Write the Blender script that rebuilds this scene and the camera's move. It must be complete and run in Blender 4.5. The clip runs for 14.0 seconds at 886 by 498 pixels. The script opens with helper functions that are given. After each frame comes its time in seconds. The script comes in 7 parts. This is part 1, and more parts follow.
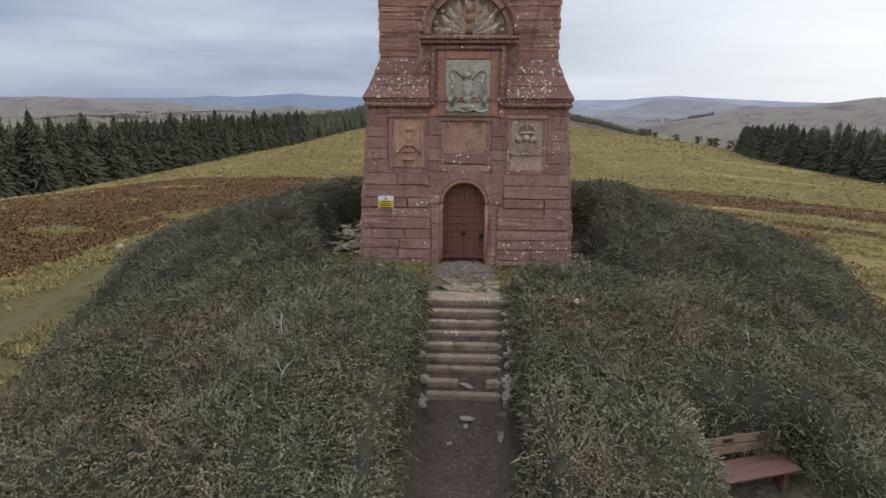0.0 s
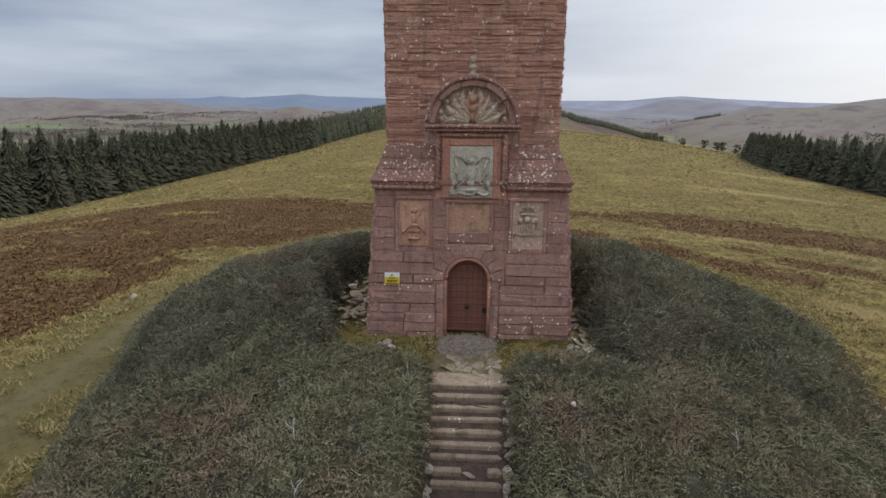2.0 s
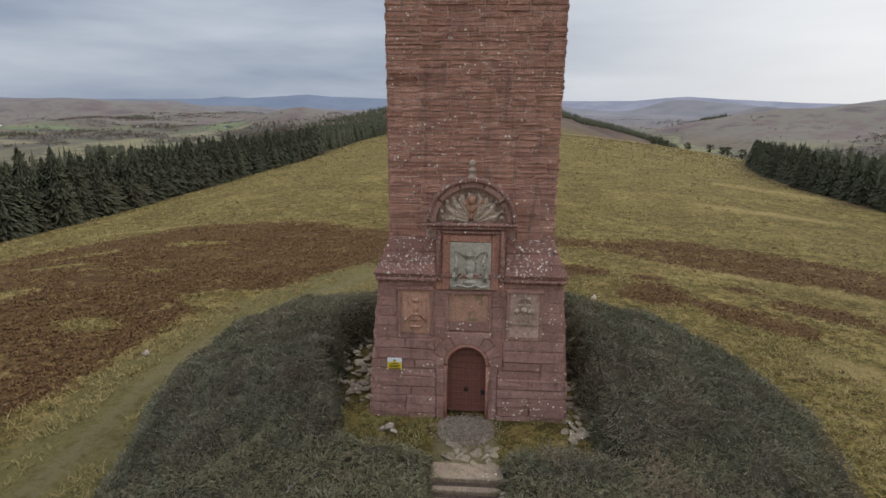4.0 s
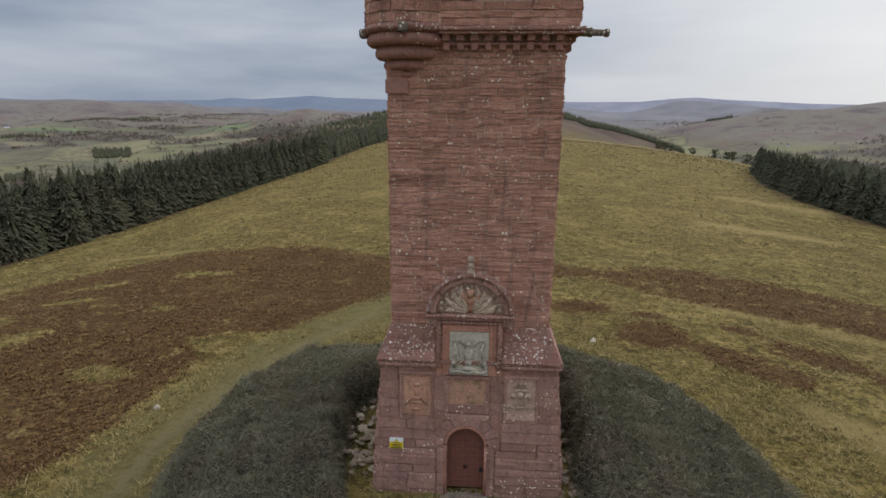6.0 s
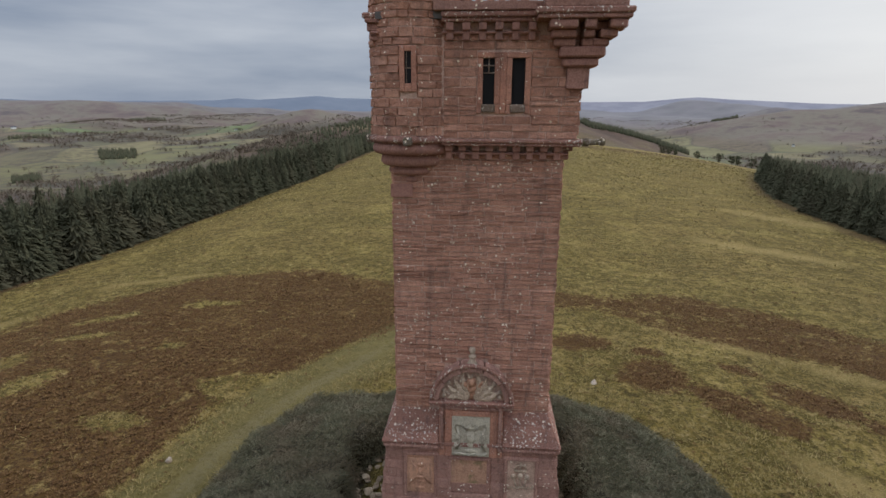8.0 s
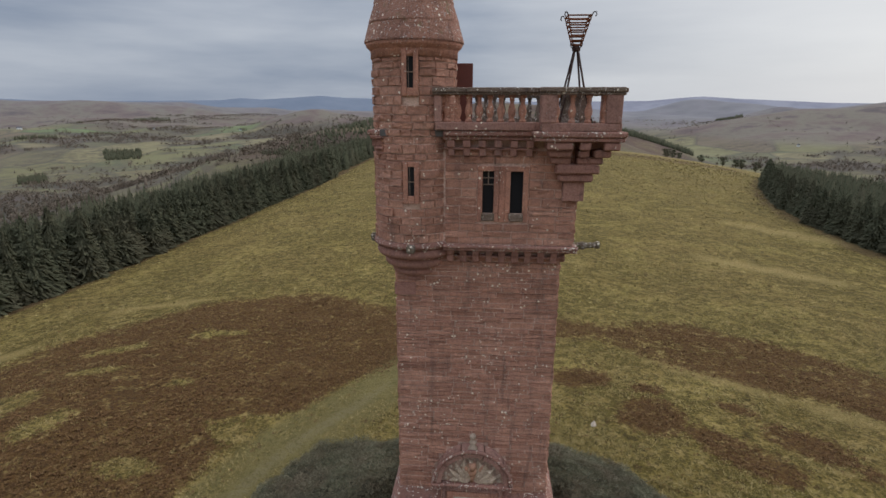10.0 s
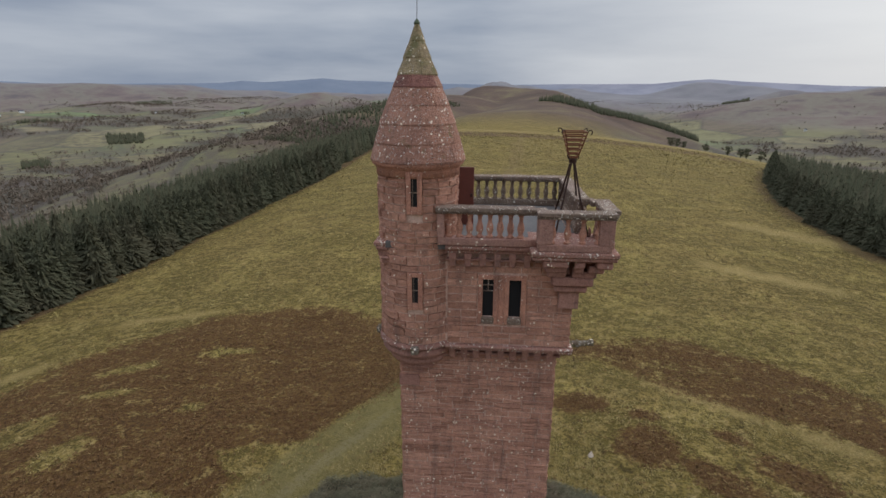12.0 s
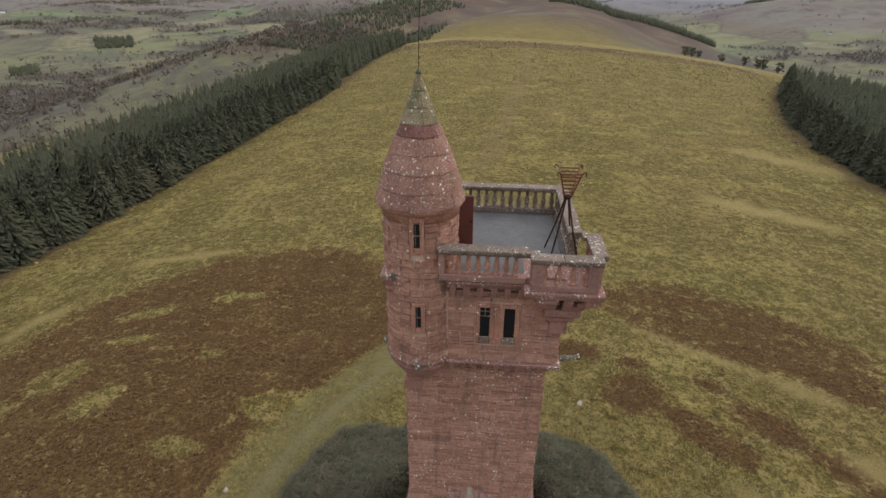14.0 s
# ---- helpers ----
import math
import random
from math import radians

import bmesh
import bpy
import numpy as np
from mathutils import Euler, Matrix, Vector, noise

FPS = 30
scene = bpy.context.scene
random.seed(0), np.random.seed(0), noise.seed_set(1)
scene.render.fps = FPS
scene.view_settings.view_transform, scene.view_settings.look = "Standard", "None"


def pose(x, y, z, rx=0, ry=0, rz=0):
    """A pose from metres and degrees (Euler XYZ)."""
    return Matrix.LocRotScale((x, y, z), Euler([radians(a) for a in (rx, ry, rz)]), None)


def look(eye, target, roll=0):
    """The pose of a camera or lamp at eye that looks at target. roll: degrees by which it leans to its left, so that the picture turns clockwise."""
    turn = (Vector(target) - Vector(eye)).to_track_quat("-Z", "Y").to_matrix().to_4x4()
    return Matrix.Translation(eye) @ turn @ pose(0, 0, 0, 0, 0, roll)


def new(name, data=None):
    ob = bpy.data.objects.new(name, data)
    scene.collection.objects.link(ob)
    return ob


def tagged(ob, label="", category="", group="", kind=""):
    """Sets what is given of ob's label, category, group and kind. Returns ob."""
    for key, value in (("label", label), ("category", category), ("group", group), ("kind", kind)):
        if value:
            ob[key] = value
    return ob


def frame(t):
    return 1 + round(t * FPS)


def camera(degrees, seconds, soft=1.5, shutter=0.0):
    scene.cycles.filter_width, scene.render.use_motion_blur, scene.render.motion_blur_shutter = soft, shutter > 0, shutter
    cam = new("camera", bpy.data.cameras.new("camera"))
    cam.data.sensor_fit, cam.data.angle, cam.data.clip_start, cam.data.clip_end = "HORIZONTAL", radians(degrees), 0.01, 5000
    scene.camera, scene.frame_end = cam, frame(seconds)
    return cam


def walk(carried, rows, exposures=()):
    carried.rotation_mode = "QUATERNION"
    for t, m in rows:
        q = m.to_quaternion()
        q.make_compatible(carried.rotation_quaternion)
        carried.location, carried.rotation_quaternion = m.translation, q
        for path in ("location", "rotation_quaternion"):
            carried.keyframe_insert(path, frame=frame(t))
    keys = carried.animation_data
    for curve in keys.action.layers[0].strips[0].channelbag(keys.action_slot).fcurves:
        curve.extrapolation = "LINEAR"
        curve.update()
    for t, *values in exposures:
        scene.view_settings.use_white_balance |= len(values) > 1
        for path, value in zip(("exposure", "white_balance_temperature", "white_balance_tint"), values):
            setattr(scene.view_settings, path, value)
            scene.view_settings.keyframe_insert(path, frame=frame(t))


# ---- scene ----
cam = camera(80.0, 14.0, 1.5)
METRES, EYE, TILT, LEAN, TURN = 19.5, 4.0, -15.2, -0.4, 2.3
ROWS = [
    (0.0, 0.0, 0.0, 0.0, 0.0, 0.0, -0.0),
    (0.5, -0.0, -0.006, 0.024, 0.14, 0.05, -0.04),
    (1.0, -0.0001, -0.0123, 0.0481, 0.29, 0.04, -0.08),
    (1.5, 0.0006, -0.0186, 0.0739, 0.44, 0.05, -0.12),
    (2.0, 0.0016, -0.0263, 0.1035, 0.58, 0.04, -0.15),
    (2.5, 0.0024, -0.0345, 0.1352, 0.73, 0.03, -0.19),
    (3.0, 0.0039, -0.0429, 0.1663, 0.85, 0.02, -0.23),
    (5.5, 0.0128, -0.0832, 0.3242, 1.45, 0.11, -0.37),
    (6.0, 0.0141, -0.0913, 0.3556, 1.57, 0.12, -0.38),
    (6.5, 0.0146, -0.0994, 0.3863, 1.68, 0.12, -0.38),
    (7.0, 0.0146, -0.108, 0.4182, 1.79, 0.12, -0.4),
    (7.5, 0.0154, -0.1161, 0.4524, 1.89, 0.11, -0.42),
    (8.0, 0.016, -0.125, 0.4878, 2.01, 0.1, -0.43),
    (10.5, 0.0193, -0.1666, 0.6626, 2.47, -0.0, -0.48),
    (11.0, 0.0197, -0.1761, 0.7024, 2.55, -0.12, -0.52),
    (11.5, 0.0195, -0.1863, 0.7464, 2.65, -0.83, -0.54),
    (12.0, 0.02, -0.1956, 0.792, 2.73, -1.75, -0.57),
    (12.5, 0.0205, -0.2054, 0.8385, 2.81, -3.04, -0.6),
    (13.0, 0.0211, -0.2145, 0.8849, 2.9, -5.8, -0.62),
    (13.5, 0.022, -0.2233, 0.93, 2.98, -8.68, -0.67),
    (14.0, 0.0229, -0.2316, 0.9721, 3.08, -11.44, -0.69),
]
walk(cam, [(t, pose(-0.02, -13.6, EYE, TILT, LEAN, TURN) @ pose(METRES * x, METRES * y, METRES * z, 90 + pitch, roll, yaw)) for t, x, y, z, yaw, pitch, roll in ROWS],
     exposures=[(0.0, 0.17, 6150, 11), (3.0, 0.05, 6300, 11), (6.0, -0.09, 6350, 11), (8.0, -0.12, 6350, 11), (10.5, -0.18, 6350, 11), (12.0, -0.18, 6350, 11), (13.0, -0.18, 6350, 11), (14.0, 0.05, 6450, 10)])

# ---- light ----
world = bpy.data.worlds.new("overcast_sky")
scene.world = world
world.use_nodes = True
wn, wl = world.node_tree.nodes, world.node_tree.links
wn.clear()
w_out = wn.new("ShaderNodeOutputWorld")
w_bg = wn.new("ShaderNodeBackground")
w_sky = wn.new("ShaderNodeTexSky")
w_sky.sky_type = "NISHITA"
w_sky.sun_disc = False
SUN_ELEV, SUN_AZ = 32.0, 62.0     # degrees; azimuth clockwise from +y
w_sky.sun_elevation, w_sky.sun_rotation = radians(SUN_ELEV), radians(SUN_AZ)
w_sky.air_density, w_sky.dust_density = 1.0, 2.0
w_co = wn.new("ShaderNodeTexCoord")
w_map = wn.new("ShaderNodeMapping")
w_map.inputs["Scale"].default_value = (1.0, 1.0, 6.0)
w_map.inputs["Location"].default_value = (0.35, 0.1, 0.0)
w_n1 = wn.new("ShaderNodeTexNoise")
w_n1.inputs["Scale"].default_value, w_n1.inputs["Detail"].default_value = 2.3, 6.0
w_n1.inputs["Roughness"].default_value = 0.5
w_ramp = wn.new("ShaderNodeValToRGB")
w_ramp.color_ramp.elements[0].position, w_ramp.color_ramp.elements[0].color = 0.3, (0.27, 0.325, 0.42, 1)
w_ramp.color_ramp.elements[1].position, w_ramp.color_ramp.elements[1].color = 0.72, (0.57, 0.61, 0.665, 1)
# the cloud is thinner and brighter towards the hidden sun
w_dot = wn.new("ShaderNodeVectorMath")
w_dot.operation = "DOT_PRODUCT"
w_dot.inputs[1].default_value = (math.sin(radians(50)) * 0.995, math.cos(radians(50)) * 0.995, 0.1)
w_gl = wn.new("ShaderNodeMapRange")
w_gl.inputs["From Min"].default_value, w_gl.inputs["From Max"].default_value = 0.62, 1.02
w_gl.inputs["To Min"].default_value, w_gl.inputs["To Max"].default_value = 0.0, 0.75
w_thin = wn.new("ShaderNodeMix")
w_thin.data_type = "RGBA"
w_thin.inputs["B"].default_value = (1.05, 1.04, 1.0, 1)
w_mix = wn.new("ShaderNodeMix")
w_mix.data_type = "RGBA"
w_mix.inputs["Factor"].default_value = 0.94
w_mul = wn.new("ShaderNodeMix")
w_mul.data_type = "RGBA"
w_mul.blend_type = "MULTIPLY"
w_mul.inputs["Factor"].default_value = 1.0
w_mul.inputs["B"].default_value = (0.1, 0.1, 0.1, 1)
wl.new(w_co.outputs["Generated"], w_map.inputs["Vector"])
wl.new(w_map.outputs["Vector"], w_n1.inputs["Vector"])
wl.new(w_n1.outputs["Fac"], w_ramp.inputs["Fac"])
wl.new(w_co.outputs["Generated"], w_dot.inputs[0])
wl.new(w_dot.outputs["Value"], w_gl.inputs["Value"])
wl.new(w_gl.outputs["Result"], w_thin.inputs["Factor"])
wl.new(w_ramp.outputs["Color"], w_thin.inputs["A"])
# an overcast sky is brightest overhead
w_sep = wn.new("ShaderNodeSeparateXYZ")
w_up = wn.new("ShaderNodeMapRange")
w_up.inputs["From Min"].default_value, w_up.inputs["From Max"].default_value = 0.2, 0.9
w_up.inputs["To Min"].default_value, w_up.inputs["To Max"].default_value = 1.0, 3.5
wl.new(w_co.outputs["Generated"], w_sep.inputs["Vector"])
wl.new(w_sep.outputs["Z"], w_up.inputs["Value"])
wl.new(w_up.outputs["Result"], w_bg.inputs["Strength"])
wl.new(w_sky.outputs["Color"], w_mul.inputs["A"])
wl.new(w_mul.outputs["Result"], w_mix.inputs["A"])
wl.new(w_thin.outputs["Result"], w_mix.inputs["B"])
wl.new(w_mix.outputs["Result"], w_bg.inputs["Color"])
wl.new(w_bg.outputs["Background"], w_out.inputs["Surface"])

sun_data = bpy.data.lights.new("sun", "SUN")
sun_data.energy, sun_data.angle, sun_data.color = 0.9, radians(25), (1.0, 0.96, 0.9)
sun = new("sun", sun_data)
_s = Vector((math.sin(radians(SUN_AZ)) * math.cos(radians(SUN_ELEV)), math.cos(radians(SUN_AZ)) * math.cos(radians(SUN_ELEV)), math.sin(radians(SUN_ELEV))))
sun.matrix_world = look(_s * 60, (0, 0, 0))


# ---- materials ----
class Mat:
    """A short way to write a node material."""

    def __init__(self, name, rough=0.85, metal=0.0, spec=0.3):
        self.m = bpy.data.materials.new(name)
        self.m.use_nodes = True
        self.nt = self.m.node_tree
        self.b = self.nt.nodes["Principled BSDF"]
        self.b.inputs["Roughness"].default_value = rough
        self.b.inputs["Metallic"].default_value = metal
        self.b.inputs["Specular IOR Level"].default_value = spec

    def n(self, kind, **props):
        node = self.nt.nodes.new(kind)
        for k, v in props.items():
            if k == "op":
                node.operation = v
            elif k == "dt":
                node.data_type = v
            elif k == "bt":
                node.blend_type = v
            elif k == "feature":
                node.feature = v
            elif k == "attr":
                node.attribute_name = v
        return node

    def link(self, a, b):
        self.nt.links.new(a, b)

    def pos(self, scale=(1, 1, 1), obj=False):
        if obj:
            src = self.n("ShaderNodeTexCoord").outputs["Object"]
        else:
            src = self.n("ShaderNodeNewGeometry").outputs["Position"]
        mp = self.n("ShaderNodeMapping")
        mp.inputs["Scale"].default_value = scale
        self.link(src, mp.inputs["Vector"])
        return mp.outputs["Vector"]

    def noise(self, scale, detail=4.0, rough=0.55, vec=None, dist=0.0):
        node = self.n("ShaderNodeTexNoise")
        node.inputs["Scale"].default_value = scale
        node.inputs["Detail"].default_value = detail
        node.inputs["Roughness"].default_value = rough
        node.inputs["Distortion"].default_value = dist
        self.link(vec or self.pos(), node.inputs["Vector"])
        return node.outputs["Fac"]

    def voro(self, scale, vec=None, feature="F1"):
        node = self.n("ShaderNodeTexVoronoi", feature=feature)
        node.inputs["Scale"].default_value = scale
        self.link(vec or self.pos(), node.inputs["Vector"])
        return node

    def step(self, val, a, b, lo=0.0, hi=1.0):
        node = self.n("ShaderNodeMapRange")
        node.inputs["From Min"].default_value, node.inputs["From Max"].default_value = a, b
        node.inputs["To Min"].default_value, node.inputs["To Max"].default_value = lo, hi
        self.link(val, node.inputs["Value"])
        return node.outputs["Result"]

    def math(self, op, a, b):
        node = self.n("ShaderNodeMath", op=op)
        for i, v in enumerate((a, b)):
            if isinstance(v, (int, float)):
                node.inputs[i].default_value = v
            else:
                self.link(v, node.inputs[i])
        return node.outputs[0]

    def mix(self, fac, a, b, bt="MIX"):
        node = self.n("ShaderNodeMix", dt="RGBA", bt=bt)
        for key, v in (("Factor", fac), ("A", a), ("B", b)):
            if isinstance(v, (int, float)):
                node.inputs[key].default_value = v
            elif isinstance(v, tuple):
                node.inputs[key].default_value = (*v, 1)
            else:
                self.link(v, node.inputs[key])
        return node.outputs["Result"]

    def ramp(self, fac, *stops):
        node = self.n("ShaderNodeValToRGB")
        el = node.color_ramp.elements
        while len(el) < len(stops):
            el.new(0.5)
        for e, (p, c) in zip(el, stops):
            e.position, e.color = p, (*c, 1)
        self.link(fac, node.inputs["Fac"])
        return node.outputs["Color"]

    def rand(self, island=False):
        return self.n("ShaderNodeNewGeometry").outputs["Random Per Island"] if island else self.n("ShaderNodeObjectInfo").outputs["Random"]

    def attr(self, name):
        return self.n("ShaderNodeAttribute", attr=name).outputs["Fac"]

    def bump(self, height, strength=0.5, dist=0.02):
        node = self.n("ShaderNodeBump")
        node.inputs["Strength"].default_value, node.inputs["Distance"].default_value = strength, dist
        self.link(height, node.inputs["Height"])
        self.link(node.outputs["Normal"], self.b.inputs["Normal"])

    def color(self, c):
        if isinstance(c, tuple):
            self.b.inputs["Base Color"].default_value = (*c, 1)
        else:
            self.link(c, self.b.inputs["Base Color"])
        return self.m


def stone(name, a, b, c, island=False, lichen=0.5, big=0.0, rough=0.9, bump=0.6, lichen_col=(0.55, 0.53, 0.48), moss=0.0, blotch=0.0):
    """Weathered sandstone: tone from stone to stone, grain, dark streaks and pale lichen spots. lichen, big: how much of the spots and the larger crusts."""
    m = Mat(name, rough)
    r = m.rand(island)
    col = m.ramp(r, (0.0, a), (0.5, b), (1.0, c))
    g1 = m.noise(2.2, 5, 0.6)
    col = m.mix(m.step(g1, 0.35, 0.7), m.mix(0.3, col, (0.14, 0.082, 0.07), "MIX"), col)
    g2 = m.noise(26, 4, 0.7)
    col = m.mix(m.step(g2, 0.42, 0.66, 0.0, 0.6), col, m.mix(1.0, col, (0.5, 0.46, 0.46), "MULTIPLY"))
    g3 = m.noise(8, 5, 0.68)
    col = m.mix(m.step(g3, 0.5, 0.66, 0.0, 0.5), col, m.mix(1.0, col, (0.45, 0.42, 0.42), "MULTIPLY"))
    streak = m.noise(1.6, 4, 0.6, m.pos((3.0, 3.0, 0.35)))
    col = m.mix(m.step(streak, 0.55, 0.7, 0.0, 0.4), col, (0.07, 0.052, 0.048))
    if lichen:
        gate = m.step(m.noise(1.3, 3), 0.58 - 0.14 * lichen, 0.66 - 0.14 * lichen)
        fleck = m.step(m.noise(24, 3, 0.6), 0.645, 0.675)
        col = m.mix(m.math("MULTIPLY", m.math("MULTIPLY", fleck, gate), 0.4), col, lichen_col)
        v2 = m.voro(10.0)
        crowd = m.step(m.noise(0.9, 4, 0.7), 0.36, 0.68, -0.3, 0.3)
        rare = m.step(m.math("ADD", v2.outputs["Color"], crowd), 0.86 - 0.25 * lichen, 0.88 - 0.25 * lichen)
        size = m.math("MULTIPLY", m.math("ADD", v2.outputs["Color"], m.noise(5.0, 2)), 0.26)
        spot2 = m.step(m.math("SUBTRACT", m.math("ADD", m.math("MULTIPLY", m.noise(44, 5, 0.8), 0.8), size), v2.outputs["Distance"]), 0.46, 0.49)
        col = m.mix(m.math("MULTIPLY", spot2, rare), col, (0.88, 0.75, 0.58))
    if big:
        crust = m.math("MULTIPLY", m.step(m.noise(17, 5, 0.7), 0.66 - 0.2 * big, 0.71 - 0.2 * big), m.step(m.noise(2.2, 3), 0.36, 0.56))
        col = m.mix(m.math("MULTIPLY", crust, 0.8), col, lichen_col)
    if blotch:
        bl = m.math("MULTIPLY", m.step(m.noise(15, 4, 0.65), 0.655 - 0.06 * blotch, 0.675 - 0.06 * blotch), m.step(m.noise(2.0, 3), 0.43, 0.53))
        col = m.mix(m.math("MULTIPLY", bl, 0.92), col, (0.84, 0.77, 0.65))
    if moss:
        ms = m.step(m.noise(3.1, 5, 0.6), 0.62 - 0.25 * moss, 0.75 - 0.25 * moss)
        col = m.mix(m.math("MULTIPLY", ms, 0.7), col, (0.13, 0.125, 0.045))
    h = m.math("ADD", m.math("MULTIPLY", m.noise(6.5, 7, 0.75), 1.6), m.math("MULTIPLY", g2, 0.5))
    m.bump(h, bump * 1.3, 0.055)
    return m.color(col)


RED = ((0.512, 0.251, 0.162), (0.634, 0.317, 0.209), (0.737, 0.390, 0.262))
PURPLE = ((0.430, 0.226, 0.165), (0.512, 0.275, 0.205), (0.593, 0.331, 0.248))
M_BASE = stone("red_sandstone_base", *PURPLE, lichen=0.55)
M_BASE_J = stone("red_sandstone_base_rest", *PURPLE, island=True, lichen=0.55)
M_SHAFT = stone("red_sandstone_shaft", *RED, lichen=0.35)
M_SHAFT_J = stone("red_sandstone_shaft_rest", *RED, island=True, lichen=0.35)
M_DRESSED = stone("dressed_red_sandstone", (0.572, 0.264, 0.171), (0.616, 0.292, 0.188), (0.660, 0.319, 0.207), lichen=0.45, bump=0.5, blotch=0.25)
M_SMOOTH = stone("smooth_red_sandstone", (0.407, 0.204, 0.149), (0.440, 0.220, 0.162), (0.473, 0.242, 0.176), lichen=0.12, bump=0.35)
M_CORE = stone("mortar_core", (0.508, 0.257, 0.180), (0.533, 0.275, 0.191), (0.559, 0.292, 0.201), lichen=0.1, bump=0.4)
M_MORTAR = stone("pale_lime_mortar", (0.74, 0.49, 0.37), (0.76, 0.51, 0.385), (0.78, 0.53, 0.4), lichen=0.0, bump=0.4)
M_WEATHER = stone("lichened_sandstone", (0.373, 0.183, 0.131), (0.432, 0.210, 0.151), (0.481, 0.243, 0.175), lichen=0.9, big=0.1, blotch=1.1)
M_COPING = stone("lichened_coping_stone", (0.25, 0.18, 0.125), (0.29, 0.205, 0.145), (0.32, 0.23, 0.165), lichen=0.5, big=0.25, blotch=0.8)
M_ROOF = stone("lichened_roof_slab", (0.405, 0.199, 0.131), (0.461, 0.226, 0.150), (0.517, 0.264, 0.175), lichen=0.9, big=0.35, moss=0.1, blotch=0.6)
M_ROOF_TOP = stone("mossy_roof_slab", (0.36, 0.27, 0.14), (0.4, 0.3, 0.16), (0.43, 0.33, 0.18), lichen=0.8, big=0.35, moss=0.55)
M_ROOF_RED = stone("fresh_red_roof_slab", (0.292, 0.123, 0.090), (0.318, 0.135, 0.101), (0.330, 0.146, 0.106), lichen=0.1)
M_CARVED = stone("pale_carved_stone", (0.66, 0.49, 0.34), (0.7, 0.53, 0.37), (0.75, 0.58, 0.42), island=True, lichen=0.5, big=0.2, lichen_col=(0.56, 0.54, 0.49))
M_CARVED_RED = stone("orange_carved_stone", (0.586, 0.311, 0.185), (0.619, 0.332, 0.199), (0.652, 0.354, 0.217), island=True, lichen=0.1, bump=0.3)
M_PANEL_GREY = stone("grey_green_carved_stone", (0.667, 0.586, 0.437), (0.713, 0.632, 0.471), (0.759, 0.678, 0.506), island=True, lichen=0.3, big=0.12, lichen_col=(0.483, 0.483, 0.437))
M_PANEL_BUFF = stone("buff_carved_stone", (0.683, 0.451, 0.323), (0.732, 0.488, 0.354), (0.781, 0.525, 0.378), island=True, lichen=0.5)
M_ROCK = stone("grey_rubble_stone", (0.310, 0.235, 0.152), (0.402, 0.314, 0.205), (0.506, 0.403, 0.268), lichen=0.15)
M_STEP = stone("worn_concrete_step", (0.406, 0.301, 0.198), (0.455, 0.337, 0.220), (0.504, 0.372, 0.249), lichen=0.15, moss=0.25, bump=0.4)


def plain(name, col, rough=0.8, metal=0.0, var=0.35, scale=8.0, dark=(0.02, 0.02, 0.02), bump=0.2, stretch=(1, 1, 1), spec=0.3):
    m = Mat(name, rough, metal, spec)
    p = m.pos(stretch)
    f = m.noise(scale, 5, 0.65, p)
    g = m.noise(scale * 7, 3, 0.6, p)
    c = m.mix(m.step(f, 0.35, 0.72, 0.0, var), col, dark)
    c = m.mix(m.step(g, 0.35, 0.7, 0.0, var * 0.6), c, m.mix(1.0, c, (0.55, 0.55, 0.55), "MULTIPLY"))
    m.bump(g, bump, 0.01)
    return m.color(c)


M_DOOR = plain("red_brown_door_boards", (0.25, 0.097, 0.057), 0.6, 0, 0.45, 2.5, (0.096, 0.043, 0.035), 0.3, (9, 9, 0.8))
M_STRAP = plain("red_brown_painted_strap", (0.2, 0.075, 0.055), 0.6, 0, 0.45, 6, (0.09, 0.045, 0.04), 0.3)
M_IRON = plain("dark_rusted_iron", (0.05, 0.028, 0.022), 0.65, 0.5, 0.5, 12, (0.09, 0.04, 0.022))
M_RUST = plain("rusted_orange_iron", (0.240, 0.090, 0.043), 0.8, 0.3, 0.55, 14, (0.096, 0.045, 0.034))
M_RUSTDOOR = plain("rust_red_painted_board", (0.15, 0.048, 0.032), 0.6, 0.0, 0.4, 3, (0.07, 0.03, 0.025))
M_WHITE = plain("white_sign_plastic", (0.72, 0.71, 0.68), 0.4, 0, 0.08, 20)
M_YELLOW = plain("yellow_sign_vinyl", (0.68, 0.46, 0.02), 0.45, 0, 0.08, 20)
M_BLACK = plain("black_sign_ink", (0.02, 0.02, 0.02), 0.5, 0, 0.05, 20)
# near-black colour standing in for the shade inside openings and cracks
M_DARK = plain("unlit_hollow", (0.012, 0.011, 0.011), 0.95, 0, 0.1, 5)
M_BENCH = plain("red_brown_bench_timber", (0.20, 0.095, 0.068), 0.65, 0, 0.5, 3, (0.1, 0.06, 0.05), 0.3, (1.2, 9, 9))
M_BENCH_LIGHT = plain("worn_bench_timber", (0.30, 0.19, 0.115), 0.7, 0, 0.55, 3, (0.15, 0.08, 0.055), 0.3, (1.2, 9, 9))
M_LEAD = plain("wet_grey_roof_sheet", (0.155, 0.138, 0.124), 0.8, 0, 0.65, 0.9, (0.085, 0.076, 0.07), 0.05)
M_BARK = plain("spruce_bark", (0.07, 0.05, 0.04), 0.9, 0, 0.4, 6)
M_DEADWOOD = plain("bleached_dead_wood", (0.4, 0.37, 0.34), 0.8, 0, 0.3, 9)
M_WALLWHITE = plain("white_house_wall", (0.7, 0.69, 0.66), 0.8, 0, 0.1, 3)
M_SLATE = plain("grey_slate_roof", (0.1, 0.1, 0.11), 0.7, 0, 0.2, 3)

